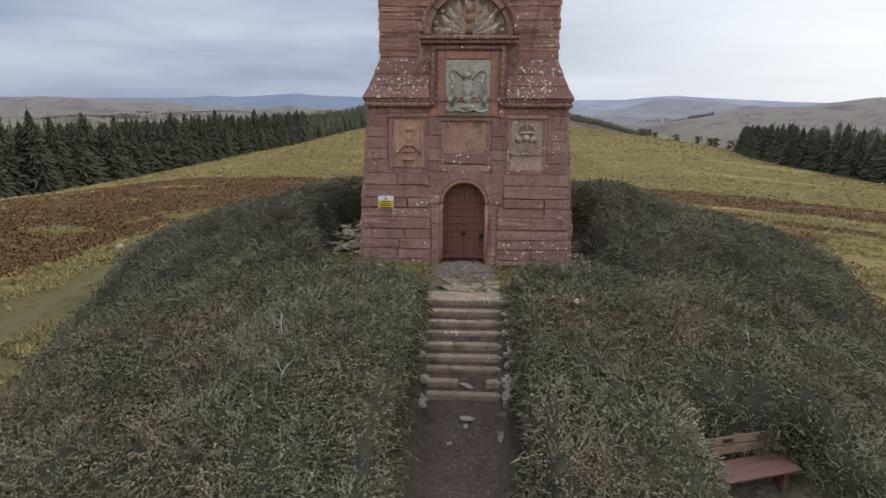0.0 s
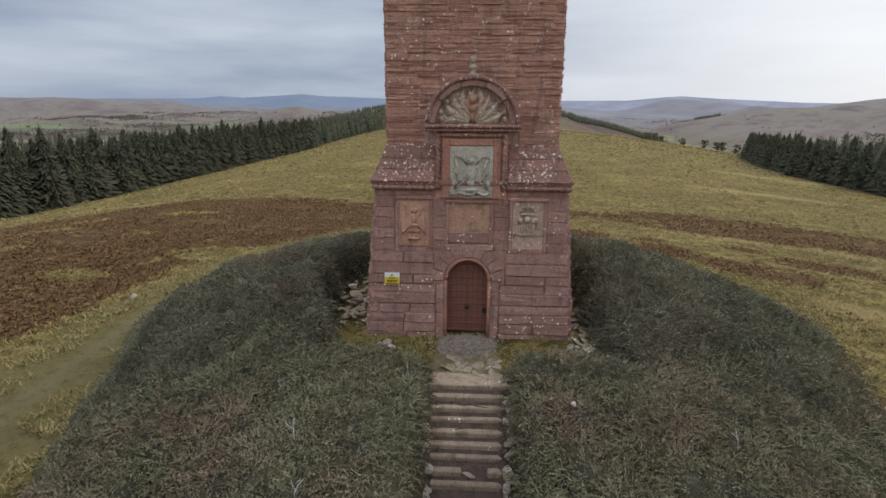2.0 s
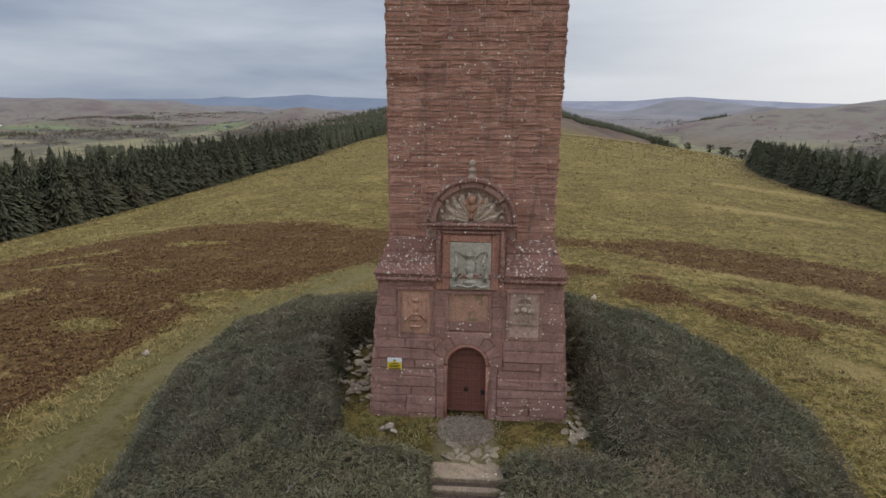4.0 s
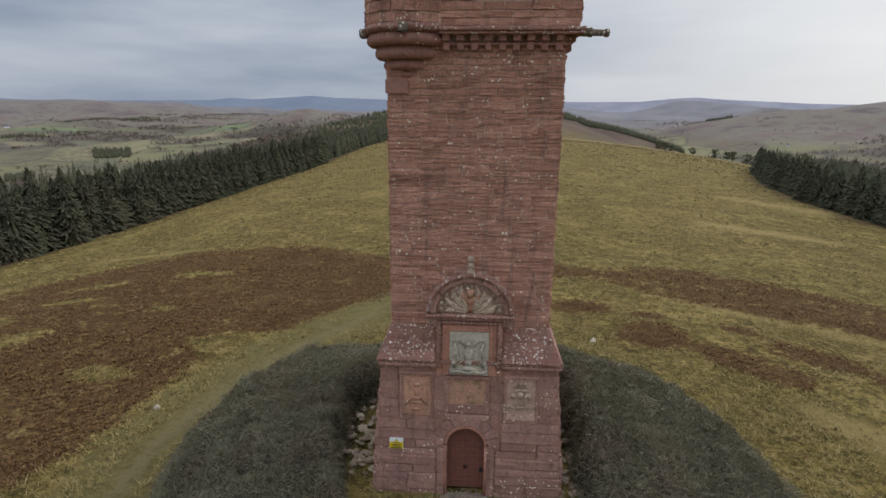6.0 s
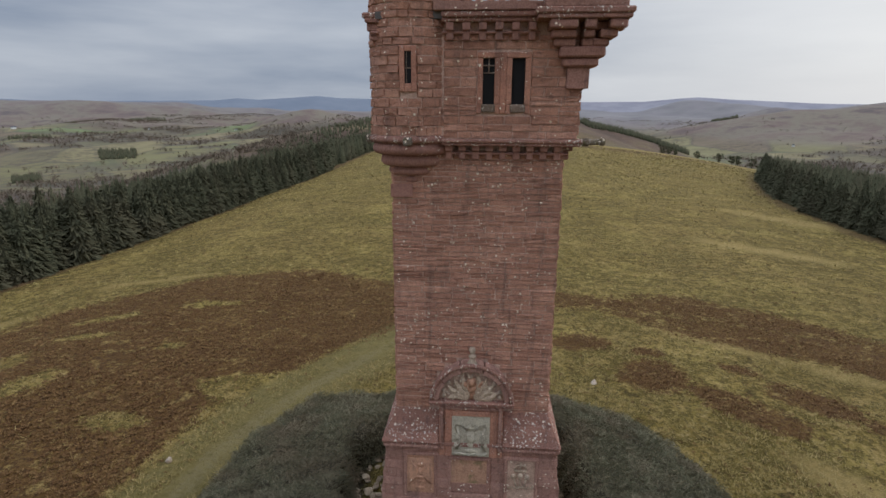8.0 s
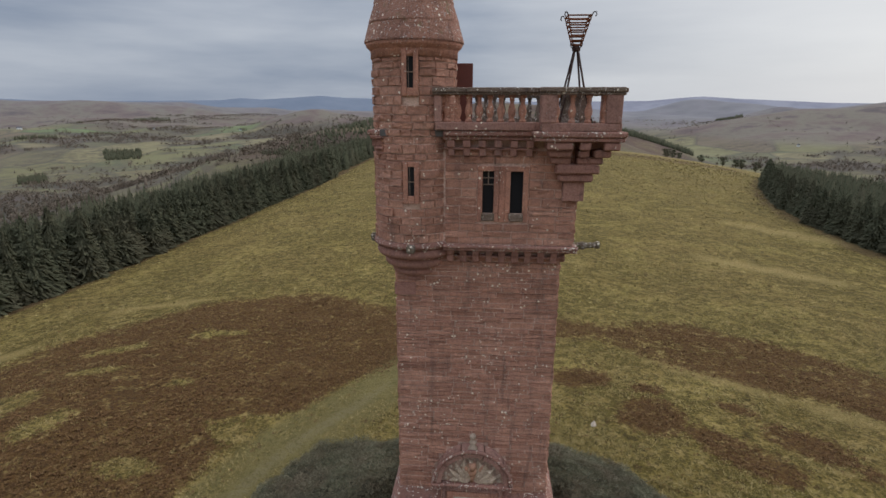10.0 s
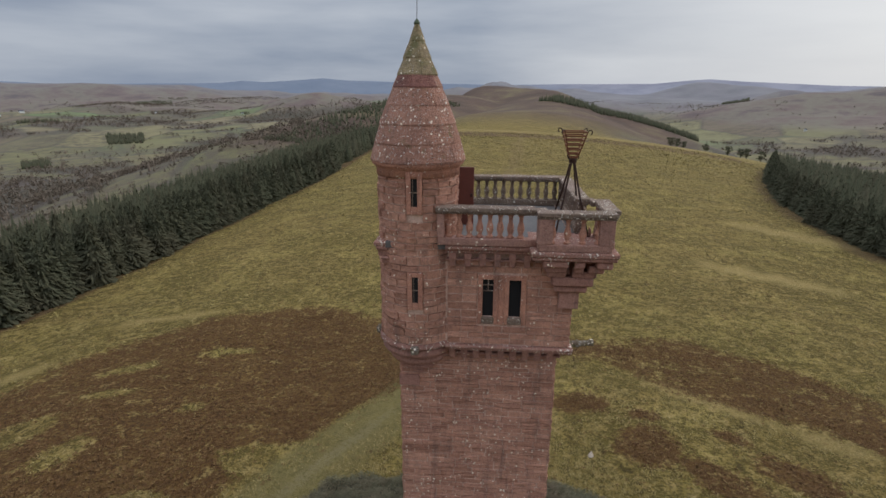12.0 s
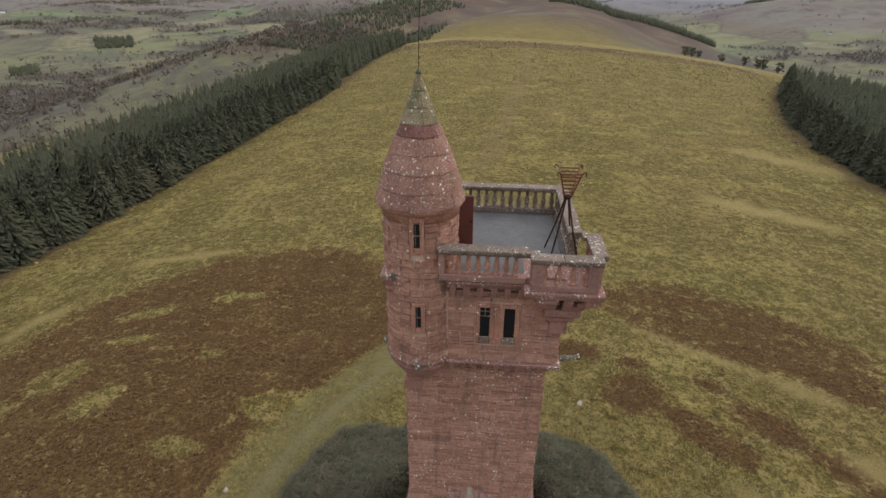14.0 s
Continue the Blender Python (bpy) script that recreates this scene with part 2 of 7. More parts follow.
m_glass = Mat("window_glass", 0.06, 0.0, 0.5)
m_glass.b.inputs["Base Color"].default_value = (0.03, 0.035, 0.04, 1)
M_GLASS = m_glass.m


def foliage(name, stops, rough=0.75, patch=None, spec=0.15, scale=0.5, amount=0.55):
    m = Mat(name, rough, 0.0, spec)
    c = m.ramp(m.rand(True), *stops)
    if patch:
        c = m.mix(m.step(m.noise(scale, 3), 0.45, 0.68, 0.0, amount), c, patch)
    return m.color(c)


M_HEATHER = foliage("dark_heather_sprigs", ((0.0, (0.187, 0.168, 0.091)), (0.5, (0.214, 0.192, 0.104)), (0.9, (0.241, 0.210, 0.120)), (1.0, (0.279, 0.234, 0.141))), patch=(0.262, 0.182, 0.117), scale=0.55, amount=0.85)
M_HEATHER_DARK = foliage("old_dark_heather_sprigs", ((0.0, (0.156, 0.148, 0.087)), (0.45, (0.180, 0.168, 0.103)), (0.9, (0.208, 0.188, 0.116)), (1.0, (0.321, 0.271, 0.176))), patch=(0.220, 0.167, 0.109), scale=0.55, amount=0.8)
# dark tone that stands in for the shade between the shoots
M_HEATHER_GAPS = plain("heather_gap_shade", (0.090, 0.078, 0.050), 1.0, 0, 0.5, 3, spec=0.0)
M_GRASS = foliage("rough_hill_grass", ((0.0, (0.170, 0.133, 0.037)), (0.5, (0.265, 0.200, 0.069)), (1.0, (0.423, 0.312, 0.137))), scale=0.3)
M_GRASS_BROWN = foliage("dry_brown_heath", ((0.0, (0.104, 0.053, 0.020)), (0.5, (0.143, 0.074, 0.029)), (0.9, (0.181, 0.102, 0.040)), (1.0, (0.237, 0.156, 0.061))), scale=0.3)
def needles(name):
    m = Mat(name, 0.95, 0.0, 0.02)
    c = m.ramp(m.rand(True), (0.0, (0.074, 0.076, 0.045)), (0.6, (0.088, 0.088, 0.052)), (1.0, (0.106, 0.101, 0.060)))
    c = m.mix(m.step(m.noise(0.12, 3), 0.45, 0.68, 0.0, 0.6), c, (0.101, 0.085, 0.053))
    f = m.noise(5.5, 5, 0.75)
    c = m.mix(m.step(f, 0.46, 0.6, 0.0, 0.3), c, (0.045, 0.048, 0.03))
    c = m.mix(m.step(m.noise(9.0, 3, 0.7), 0.57, 0.68, 0.0, 0.35), c, (0.108, 0.103, 0.064))
    m.bump(f, 0.5, 0.15)
    return m.color(c)


M_SPRUCE = needles("spruce_needles")
M_FARTREE = foliage("distant_tree_foliage", ((0.0, (0.105, 0.085, 0.062)), (0.6, (0.15, 0.118, 0.088)), (1.0, (0.2, 0.152, 0.112))), 1.0, spec=0.0)


# ---- building helpers ----
def mesh_from(name, verts, faces, mats=(), smooth=False):
    me = bpy.data.meshes.new(name)
    me.from_pydata([tuple(v) for v in verts], [], faces)
    for mt in mats:
        me.materials.append(mt)
    if smooth:
        me.polygons.foreach_set("use_smooth", [True] * len(me.polygons))
    me.update()
    return me


def put(ob, parent):
    if parent is not None:
        ob.parent = parent
    return ob


def part(name, bm, material, parent=None, label="", smooth=False):
    """Links a bmesh as one mesh object under a thing or a part."""
    me = bpy.data.meshes.new(name)
    bmesh.ops.recalc_face_normals(bm, faces=bm.faces)
    bm.to_mesh(me)
    bm.free()
    me.materials.append(material)
    if smooth:
        me.polygons.foreach_set("use_smooth", [True] * len(me.polygons))
    ob = put(new(name, me), parent)
    if label:
        ob["label"] = label
    return ob


def empty(name, at=(0, 0, 0)):
    ob = new(name)
    ob.location = at
    ob.empty_display_size = 0.2
    return ob


def box(bm, x0, x1, y0, y1, z0, z1, bevel=0.0, m=None, rag=0.0):
    """A box with bevelled, slightly uneven edges."""
    vs = bmesh.ops.create_cube(bm, size=1.0)["verts"]
    bmesh.ops.scale(bm, verts=vs, vec=(x1 - x0, y1 - y0, z1 - z0))
    bmesh.ops.translate(bm, verts=vs, vec=((x0 + x1) / 2, (y0 + y1) / 2, (z0 + z1) / 2))
    if rag:
        for v in vs:
            v.co += Vector((random.uniform(-rag, rag), random.uniform(-rag, rag), random.uniform(-rag, rag)))
    if bevel:
        es = list({e for v in vs for e in v.link_edges})
        res = bmesh.ops.bevel(bm, geom=es, offset=bevel, segments=1, affect="EDGES")
        vs = list({v for f in res["faces"] for v in f.verts} | {v for v in vs if v.is_valid})
    if m is not None:
        bmesh.ops.transform(bm, matrix=m, verts=vs)
    return vs


def lathe(bm, profile, n=16, m=None, start=0.0, sweep=2 * math.pi, cap=True):
    """Turns a profile of (radius, z) round the z axis."""
    rings = []
    full = abs(sweep - 2 * math.pi) < 1e-6
    cnt = n if full else n + 1
    for r, z in profile:
        ring = []
        for i in range(cnt):
            a = start + sweep * i / n
            p = Vector((r * math.cos(a), r * math.sin(a), z))
            ring.append(bm.verts.new(m @ p if m is not None else p))
        rings.append(ring)
    for ra, rb in zip(rings, rings[1:]):
        for i in range(n):
            j = (i + 1) % cnt
            bm.faces.new((ra[i], ra[j], rb[j], rb[i]))
    if cap and full:
        bm.faces.new(rings[0][::-1])
        bm.faces.new(rings[-1])
    return rings


def tube(bm, pts, r, n=6, taper=1.0, m=None):
    """A rod along points."""
    pts = [Vector(p) for p in pts]
    rings = []
    for i, p in enumerate(pts):
        d = (pts[min(i + 1, len(pts) - 1)] - pts[max(i - 1, 0)]).normalized()
        u = d.orthogonal().normalized()
        w = d.cross(u)
        rr = r * (1 + (taper - 1) * i / max(1, len(pts) - 1))
        ring = []
        for k in range(n):
            a = 2 * math.pi * k / n
            q = p + (u * math.cos(a) + w * math.sin(a)) * rr
            ring.append(bm.verts.new(m @ q if m is not None else q))
        rings.append(ring)
    # keep the rings from twisting against one another
    for i in range(1, len(rings)):
        ref = rings[i - 1][0].co
        k = min(range(n), key=lambda q: (rings[i][q].co - ref).length)
        rings[i] = rings[i][k:] + rings[i][:k]
        if n > 2 and (rings[i][1].co - rings[i - 1][1].co).length > (rings[i][-1].co - rings[i - 1][1].co).length:
            rings[i] = [rings[i][0]] + rings[i][1:][::-1]
    for ra, rb in zip(rings, rings[1:]):
        for k in range(n):
            bm.faces.new((ra[k], ra[(k + 1) % n], rb[(k + 1) % n], rb[k]))
    bm.faces.new(rings[0][::-1])
    bm.faces.new(rings[-1])


def blob(bm, c, r, m=None, sub=1, rag=0.15):
    """A lumpy rounded knob."""
    vs = bmesh.ops.create_icosphere(bm, subdivisions=sub, radius=1.0)["verts"]
    for v in vs:
        v.co = Vector((v.co.x * r[0], v.co.y * r[1], v.co.z * r[2])) * random.uniform(1 - rag, 1 + rag) + Vector(c)
    if m is not None:
        bmesh.ops.transform(bm, matrix=m, verts=vs)


# ---- the ground: one sheet to the horizon ----
def smooth(a, b, x):
    t = np.clip((x - a) / (b - a), 0, 1)
    return t * t * (3 - 2 * t)


def fbm(x, y, scale, octaves=4, seed=0.0):
    """Smooth value noise on arrays, -1 to 1."""
    rng = np.random.RandomState(int(seed * 7 + 11))
    tab = rng.rand(256, 256) * 2 - 1
    out, amp, tot = np.zeros_like(x, dtype=float), 1.0, 0.0
    f = 1.0 / scale
    for o in range(octaves):
        u, v = x * f + 37.3 * o + 1000, y * f + 91.7 * o + 1000
        i, j = np.floor(u).astype(int), np.floor(v).astype(int)
        a, b = u - i, v - j
        a, b = a * a * (3 - 2 * a), b * b * (3 - 2 * b)
        q = lambda di, dj: tab[(i + di) % 256, (j + dj) % 256]
        out += amp * ((q(0, 0) * (1 - a) + q(1, 0) * a) * (1 - b) + (q(0, 1) * (1 - a) + q(1, 1) * a) * b)
        tot += amp
        amp *= 0.5
        f *= 2.03
    return out / tot


AXIS_Y = [-4000, -600, -60, -25, -10, 0, 12, 25, 46, 65, 150, 270, 320, 400, 520, 620, 760, 1000, 5000]
AXIS_Z = [-120, -70, -9, -3.4, -1.9, -1.55, -1.4, -2.1, -3.2, -3.6, -4.2, -4.0, -4.4, -11, -12, -12, -28, -60, -90]
MOUND_C, MOUND_R = (0.0, 1.4), 11.0
STEP_Y0, STEP_GO, STEP_RISE, STEPS = -2.52, 0.214, 0.17, 9


def hill(x, y, az, dist, height, wide, deep):
    """A rounded hill at a bearing and distance; wide across the view, deep along it."""
    a = radians(az)
    cx, cy = dist * math.sin(a), dist * math.cos(a)
    u = (x - cx) * math.cos(a) - (y - cy) * math.sin(a)
    v = (x - cx) * math.sin(a) + (y - cy) * math.cos(a)
    return height * np.exp(-((u / wide) ** 2) - ((v / deep) ** 2))


def ridge(x, y, pts, slope):
    """Height of a long hill under a crest through points of (bearing, distance, height)."""
    best = np.full(np.shape(x), -1e4)
    P = [(d * math.sin(radians(a)), d * math.cos(radians(a)), h) for a, d, h in pts]
    for (ax, ay, ah), (bx, by, bh) in zip(P, P[1:]):
        t = np.clip(((x - ax) * (bx - ax) + (y - ay) * (by - ay)) / ((bx - ax) ** 2 + (by - ay) ** 2), 0, 1)
        d = np.hypot(x - ax - t * (bx - ax), y - ay - t * (by - ay))
        best = np.maximum(best, ah + t * (bh - ah) - slope * (np.sqrt(d * d + 3600) - 60))
    return best


BELT = [(6, 900, -2), (10.3, 860, -17), (13.5, 870, -33), (16, 880, -50), (18.7, 890, -67), (21, 900, -95)]
SPUR = [(-4, 1050, 8), (-9, 860, 0), (-14, 780, -14), (-22, 680, -40), (-25, 640, -62), (-30, 600, -110)]


def land(x, y):
    """The open hill and valley, without the mound."""
    z = np.interp(y, AXIS_Y, AXIS_Z)
    bend = -15 + 30 * smooth(250, 700, y)
    dx = x - bend
    c = 0.0006 * dx * dx * (1 + 0.6 * smooth(-30, -90, x) + 0.9 * smooth(330, 520, y))
    q = np.maximum(-22 - x, 0)
    c = c + np.where(q < 8, 0.008 * q * q, 0.512 + 0.1 * (q - 8)) * smooth(-60, 0, y)
    z = z - 115 * (1 - np.exp(-c / 115))
    r = np.hypot(x, y)
    far = smooth(1300, 4600, r)
    z = np.maximum(z, -118) + 0.0
    z = z + far * (128 + 30 * fbm(x, y, 1500, 3, 1))
    amp = smooth(350, 1800, r)
    z = z + amp * (22 * fbm(x, y, 520, 4, 2) + 95 * smooth(1300, 2600, r) * (fbm(x, y, 800, 4, 14) - 0.12))
    z = z + hill(x, y, 3.0, 1250, 62, 190, 330) + hill(x, y, -3.0, 1500, 50, 260, 300) + hill(x, y, 10.5, 980, 46, 150, 260) + hill(x, y, 6.8, 1130, 9, 60, 200) + hill(x, y, -2.5, 1280, 16, 70, 200)
    z = z + hill(x, y, 41, 2700, 98, 620, 700) + hill(x, y, 27, 3300, 40, 380, 500)
    z = z + hill(x, y, -19, 3000, 42, 250, 400)
    z = z + hill(x, y, -41, 3500, 8, 700, 600)
    rough = 13 * fbm(x, y, 300, 5, 16)
    z = np.maximum(z, ridge(x, y, [(-24, 2300, -122), (-22, 2350, -84), (-20.2, 2380, -30), (-18, 2400, -2), (-16, 2400, -16), (-13, 2450, -40), (-8, 2550, -58)], 0.3) + rough)
    z = np.maximum(z, ridge(x, y, [(19, 2300, -112), (22, 2400, -86), (26, 2500, -38), (29.5, 2600, 8), (34, 2700, 22), (48, 2800, 28)], 0.22) + rough)
    z = np.maximum(z, ridge(x, y, [(-60, 3700, 46), (-46, 3800, 38), (-43, 3800, 34), (-40, 3800, 18), (-36, 3800, 24), (-32, 3700, 18), (-29, 3600, -26), (-26.5, 3450, -80), (-24.5, 3300, -116)], 0.2) + 1.4 * rough)
    z = np.maximum(z, ridge(x, y, [(-40, 2100, -112), (-35, 2300, -94), (-31, 2350, -84), (-25, 2250, -90), (-20, 2100, -108)], 0.1) + 0.5 * rough)
    z = np.maximum(z, np.maximum(ridge(x, y, SPUR, 0.3), ridge(x, y, BELT, 0.35)) + 0.4 * rough)
    z = z + 0.22 * fbm(x, y, 14, 3, 3) * smooth(10, 25, r) + 0.07 * fbm(x, y, 3.2, 3, 4) * smooth(8, 20, r) * (1 - smooth(100, 200, r))
    return z


def mound_radius(x, y):
    ang = np.arctan2(y - MOUND_C[1], x - MOUND_C[0])
    return np.hypot(x - MOUND_C[0], y - MOUND_C[1]) / (1 + 0.03 * np.sin(3 * ang + 0.6) + 0.02 * np.sin(5 * ang))


def back_edge(x, y):
    """How far a spot lies inside the back of the heather."""
    return np.interp(x, [-11, -9, -4.5, 4.7, 8, 11], [8.2, 9.4, 10.2, 11.6, 11.0, 9.4]) - y


def stair_z(y):
    return np.where(y > STEP_Y0, -0.2 + 0.09 * smooth(-2.4, -0.4, y), np.maximum(-0.28 + (y - STEP_Y0) / STEP_GO * STEP_RISE, -1.78))


def ground_z(x, y):
    z = land(x, y)
    r = mound_radius(x, y)
    # flattened top, then an ever steeper side
    top = np.interp(r, [0, 4.4, 6.4, 8.0, 9.4, 10.6, 11.6, 12.4, 13.0], [-0.06, -0.1, -0.32, -0.68, -1.12, -1.62, -2.1, -2.4, -999])
    m = np.maximum(z, top)
    # cut for the steps, the path below them and the bench's stand
    cut = (1 - smooth(0.8, 1.2, np.abs(x - 0.07))) * smooth(0.0, -0.6, y)
    m = m * (1 - cut) + np.minimum(m, stair_z(y) - 0.03) * cut
    nook = (1 - smooth(0.7, 1.35, np.abs(x - 4.55))) * (1 - smooth(-6.3, -5.4, y))
    m = m * (1 - nook) + np.minimum(m, -1.9) * nook
    return m


def gz(x, y):
    return float(ground_z(np.array([float(x)]), np.array([float(y)]))[0])


GN = 420
gu = np.linspace(-1, 1, GN)
gx = 8.76 * np.sinh(7 * gu)
GX, GY = np.meshgrid(gx, gx + 3.0, indexing="ij")
GZ = ground_z(GX, GY)
gv = np.stack([GX.ravel(), GY.ravel(), GZ.ravel()], 1)
ii, jj = np.meshgrid(np.arange(GN - 1), np.arange(GN - 1), indexing="ij")
gi = (ii * GN + jj).ravel()
gq = np.stack([gi, gi + GN, gi + GN + 1, gi + 1], 1)


def array_mesh(name, verts, quads, mats, smooth_shade=False, tris=False):
    k = 3 if tris else 4
    me = bpy.data.meshes.new(name)
    me.vertices.add(len(verts))
    me.vertices.foreach_set("co", np.ascontiguousarray(verts, dtype=np.float32).ravel())
    me.loops.add(len(quads) * k)
    me.loops.foreach_set("vertex_index", np.ascontiguousarray(quads, dtype=np.int32).ravel())
    me.polygons.add(len(quads))
    me.polygons.foreach_set("loop_start", np.arange(0, len(quads) * k, k, dtype=np.int32))
    for mt in mats:
        me.materials.append(mt)
    if smooth_shade:
        me.polygons.foreach_set("use_smooth", np.ones(len(quads), dtype=bool))
    me.update(calc_edges=True)
    me.validate()
    return me


def add_attr(me, name, values):
    at = me.attributes.new(name, "FLOAT", "POINT")
    at.data.foreach_set("value", np.ascontiguousarray(values, dtype=np.float32).ravel())


# what grows or lies where, and where distance haze is painted
R0 = np.hypot(GX, GY)
MR = mound_radius(GX, GY)
n_a = fbm(GX, GY, 9, 4, 5)
n_b = fbm(GX, GY, 28, 4, 6)


def spot(x, y, cx, cy, rx, ry, turn=0.0):
    """1 inside a soft ellipse."""
    c, s_ = math.cos(radians(turn)), math.sin(radians(turn))
    u, v = (x - cx) * c + (y - cy) * s_, -(x - cx) * s_ + (y - cy) * c
    return 1 - smooth(0.5, 1.25, (u / rx) ** 2 + (v / ry) ** 2)


HEATH_SPOTS = [(11.0, 16.6, 2.6, 1.7, 40), (14.5, 13.3, 3.4, 1.5, -48), (18.9, 14.6, 2.3, 1.7, -40), (7.6, 21.0, 2.6, 1.4, 20), (22.0, 11.2, 3.0, 1.1, -40), (26.2, 21.0, 4.6, 1.9, -62), (12.0, 20.0, 1.2, 0.8, 0), (17.0, 18.0, 1.3, 0.7, -30), (29.5, 14.0, 2.4, 0.9, -45)]
GREEN_SPOTS = [(-28.8, 23.5, 2.6, 0.9, 20), (-27.6, 19.1, 2.0, 0.8, 10), (-30.0, 14.1, 1.6, 2.2, 0), (-25.3, 11.8, 1.0, 1.8, 0), (-18.3, 8.2, 1.5, 0.9, 0), (-22.0, 26.5, 2.2, 0.7, 5), (-20.5, 17.0, 1.1, 0.6, 0), (-32.0, 9.0, 1.6, 2.6, 0)]


def brown_mask(x, y):
    """Dry heath round the mound: a broad apron to one side, a band and scattered patches to the other."""
    wob = 3.2 * fbm(x, y, 9, 4, 5)
    top = np.interp(x, [-60, -36, -28, -17, -9, 0], [14, 28, 34, 38, 36.5, 33])
    side = np.interp(y, [-30, -14, 1.3, 2.5, 4.7, 7, 10.4, 12.7, 13.6, 14.2, 18.5, 22, 26, 34], [-50, -24, -15.5, -14.7, -14.2, -13.8, -13.5, -15.7, -13.5, -10.5, -8.6, -5, 0, 3])
    out = np.interp(y, [-20, 8, 15, 21, 31], [-46, -38, -36.5, -35, -35])
    left = (1 - smooth(-2.0, 1.5, y - top + wob)) * smooth(-0.35, 0.6, side - x + 0.25 * wob) * smooth(-2.0, 2.0, x - out + wob) * (1 - smooth(-2, 3, x))
    for q in GREEN_SPOTS:
        left = left * (1 - spot(x + 0.4 * wob, y + 0.3 * wob, *q))
    top = np.interp(x, [0, 8, 11, 19.6, 23.3, 27.3, 36], [36, 34, 33, 36, 32.5, 29, 20])
    low = np.interp(x, [0, 8, 10.3, 15, 20.6, 30], [28, 29, 29, 24.5, 21.5, 17])
    right = (1 - smooth(-2.0, 1.5, y - top + 0.8 * wob)) * smooth(-1.2, 1.2, y - low + 0.5 * wob) * smooth(-2, 3, x) * (1 - smooth(27, 36, x + wob))
    right = right * (0.7 + 0.3 * smooth(-0.3, 0.15, fbm(x * 0.5 + y * 0.5, y * 1.3, 6, 3, 9)))
    for q in HEATH_SPOTS:
        right = np.maximum(right, spot(x + 0.5 * wob, y - 0.4 * wob, *q))
    return np.clip(np.maximum(left, right), 0, 1)


def woods(x, y):
    return fbm(x, y, 330, 4, 61) + 0.5 * fbm(x, y, 70, 3, 62) + 0.2 * smooth(1500, 900, np.hypot(x, y)) * smooth(0, -60, x) - 0.14 * smooth(100, 400, x)


PATH_PTS = [(-4.6, 22.5), (-6.2, 18.0), (-7.9, 14.7), (-9.2, 12.3), (-10.6, 9.5), (-11.5, 6.5), (-12.0, 3.6), (-11.9, 1.5), (-11.8, -1.2), (-11.9, -5.5), (-9.5, -10.2), (-5.0, -12.2), (0.2, -12.4)]


def path_dist(x, y):
    best = np.full(x.shape, 1e9)
    for (ax, ay), (bx, by) in zip(PATH_PTS, PATH_PTS[1:]):
        t = np.clip(((x - ax) * (bx - ax) + (y - ay) * (by - ay)) / ((bx - ax) ** 2 + (by - ay) ** 2), 0, 1)
        best = np.minimum(best, np.hypot(x - ax - t * (bx - ax), y - ay - t * (by - ay)))
    return best


brown = brown_mask(GX, GY) * smooth(11.4, 12.6, MR) * smooth(0.3, 1.0, path_dist(GX, GY) + 0.4 * n_a)
trod = 0.62 * (1 - smooth(0.1, 0.8, path_dist(GX, GY) + 0.4 * n_a)) * smooth(24, 16, GY)
mud_at = (1 - smooth(1.1, 1.5, np.abs(GX - 0.07) + 0.3 * n_a)) * (GY < -2.2) * (GY > -13) + ((np.abs(GX - 4.5) < 1.1) & (GY < -6.0) & (GY > -8.4)) * 0.7
trod = np.maximum(trod, (1 - smooth(0.75, 1.0, np.abs(GX - 0.07))) * (GY < -1.0) * (GY > -12) * 1.0)
trod = np.maximum(trod, ((np.abs(GX - 4.5) < 1.0) & (GY < -6.1) & (GY > -8)).astype(float))
lane = (1 - smooth(0.6, 3.2, np.abs(GX - np.interp(GY, [60, 90, 123, 184, 268], [-2, 1.3, 4, 10, 16]) + 3.0 * n_a))) * smooth(60, 80, GY) * (1 - smooth(290, 330, GY))
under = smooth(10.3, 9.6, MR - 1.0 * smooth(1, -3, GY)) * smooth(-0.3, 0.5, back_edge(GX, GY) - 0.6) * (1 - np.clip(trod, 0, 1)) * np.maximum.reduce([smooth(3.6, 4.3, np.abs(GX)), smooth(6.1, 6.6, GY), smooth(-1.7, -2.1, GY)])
valley = smooth(380, 560, R0) * smooth(-14, -30, GZ)
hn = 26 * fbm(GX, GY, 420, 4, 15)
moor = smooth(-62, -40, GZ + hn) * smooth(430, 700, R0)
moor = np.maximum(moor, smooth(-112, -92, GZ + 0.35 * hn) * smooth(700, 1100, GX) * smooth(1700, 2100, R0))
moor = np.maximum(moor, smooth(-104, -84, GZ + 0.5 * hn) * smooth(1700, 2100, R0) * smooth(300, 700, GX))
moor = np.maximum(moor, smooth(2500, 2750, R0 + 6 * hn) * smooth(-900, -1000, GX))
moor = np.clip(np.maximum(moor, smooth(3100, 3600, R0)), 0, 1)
# share of grey haze painted into the colour, growing with distance
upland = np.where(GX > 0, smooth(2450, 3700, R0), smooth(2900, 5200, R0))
def wood_edge(y):
    return -55.5 - 1.2 * np.sin(y / 31.0) + 2.0 * smooth(230, 300, y)


CORNER = [(90, 42), (74, 55), (67.5, 76), (69, 92), (71.5, 108), (81, 140), (100, 185), (130, 245)]


def line_dist(x, y, pts_):
    best = np.full(x.shape, 1e9)
    for (ax, ay), (bx, by) in zip(pts_, pts_[1:]):
        t = np.clip(((x - ax) * (bx - ax) + (y - ay) * (by - ay)) / ((bx - ax) ** 2 + (by - ay) ** 2), 0, 1)
        best = np.minimum(best, np.hypot(x - ax - t * (bx - ax), y - ay - t * (by - ay)))
    return best


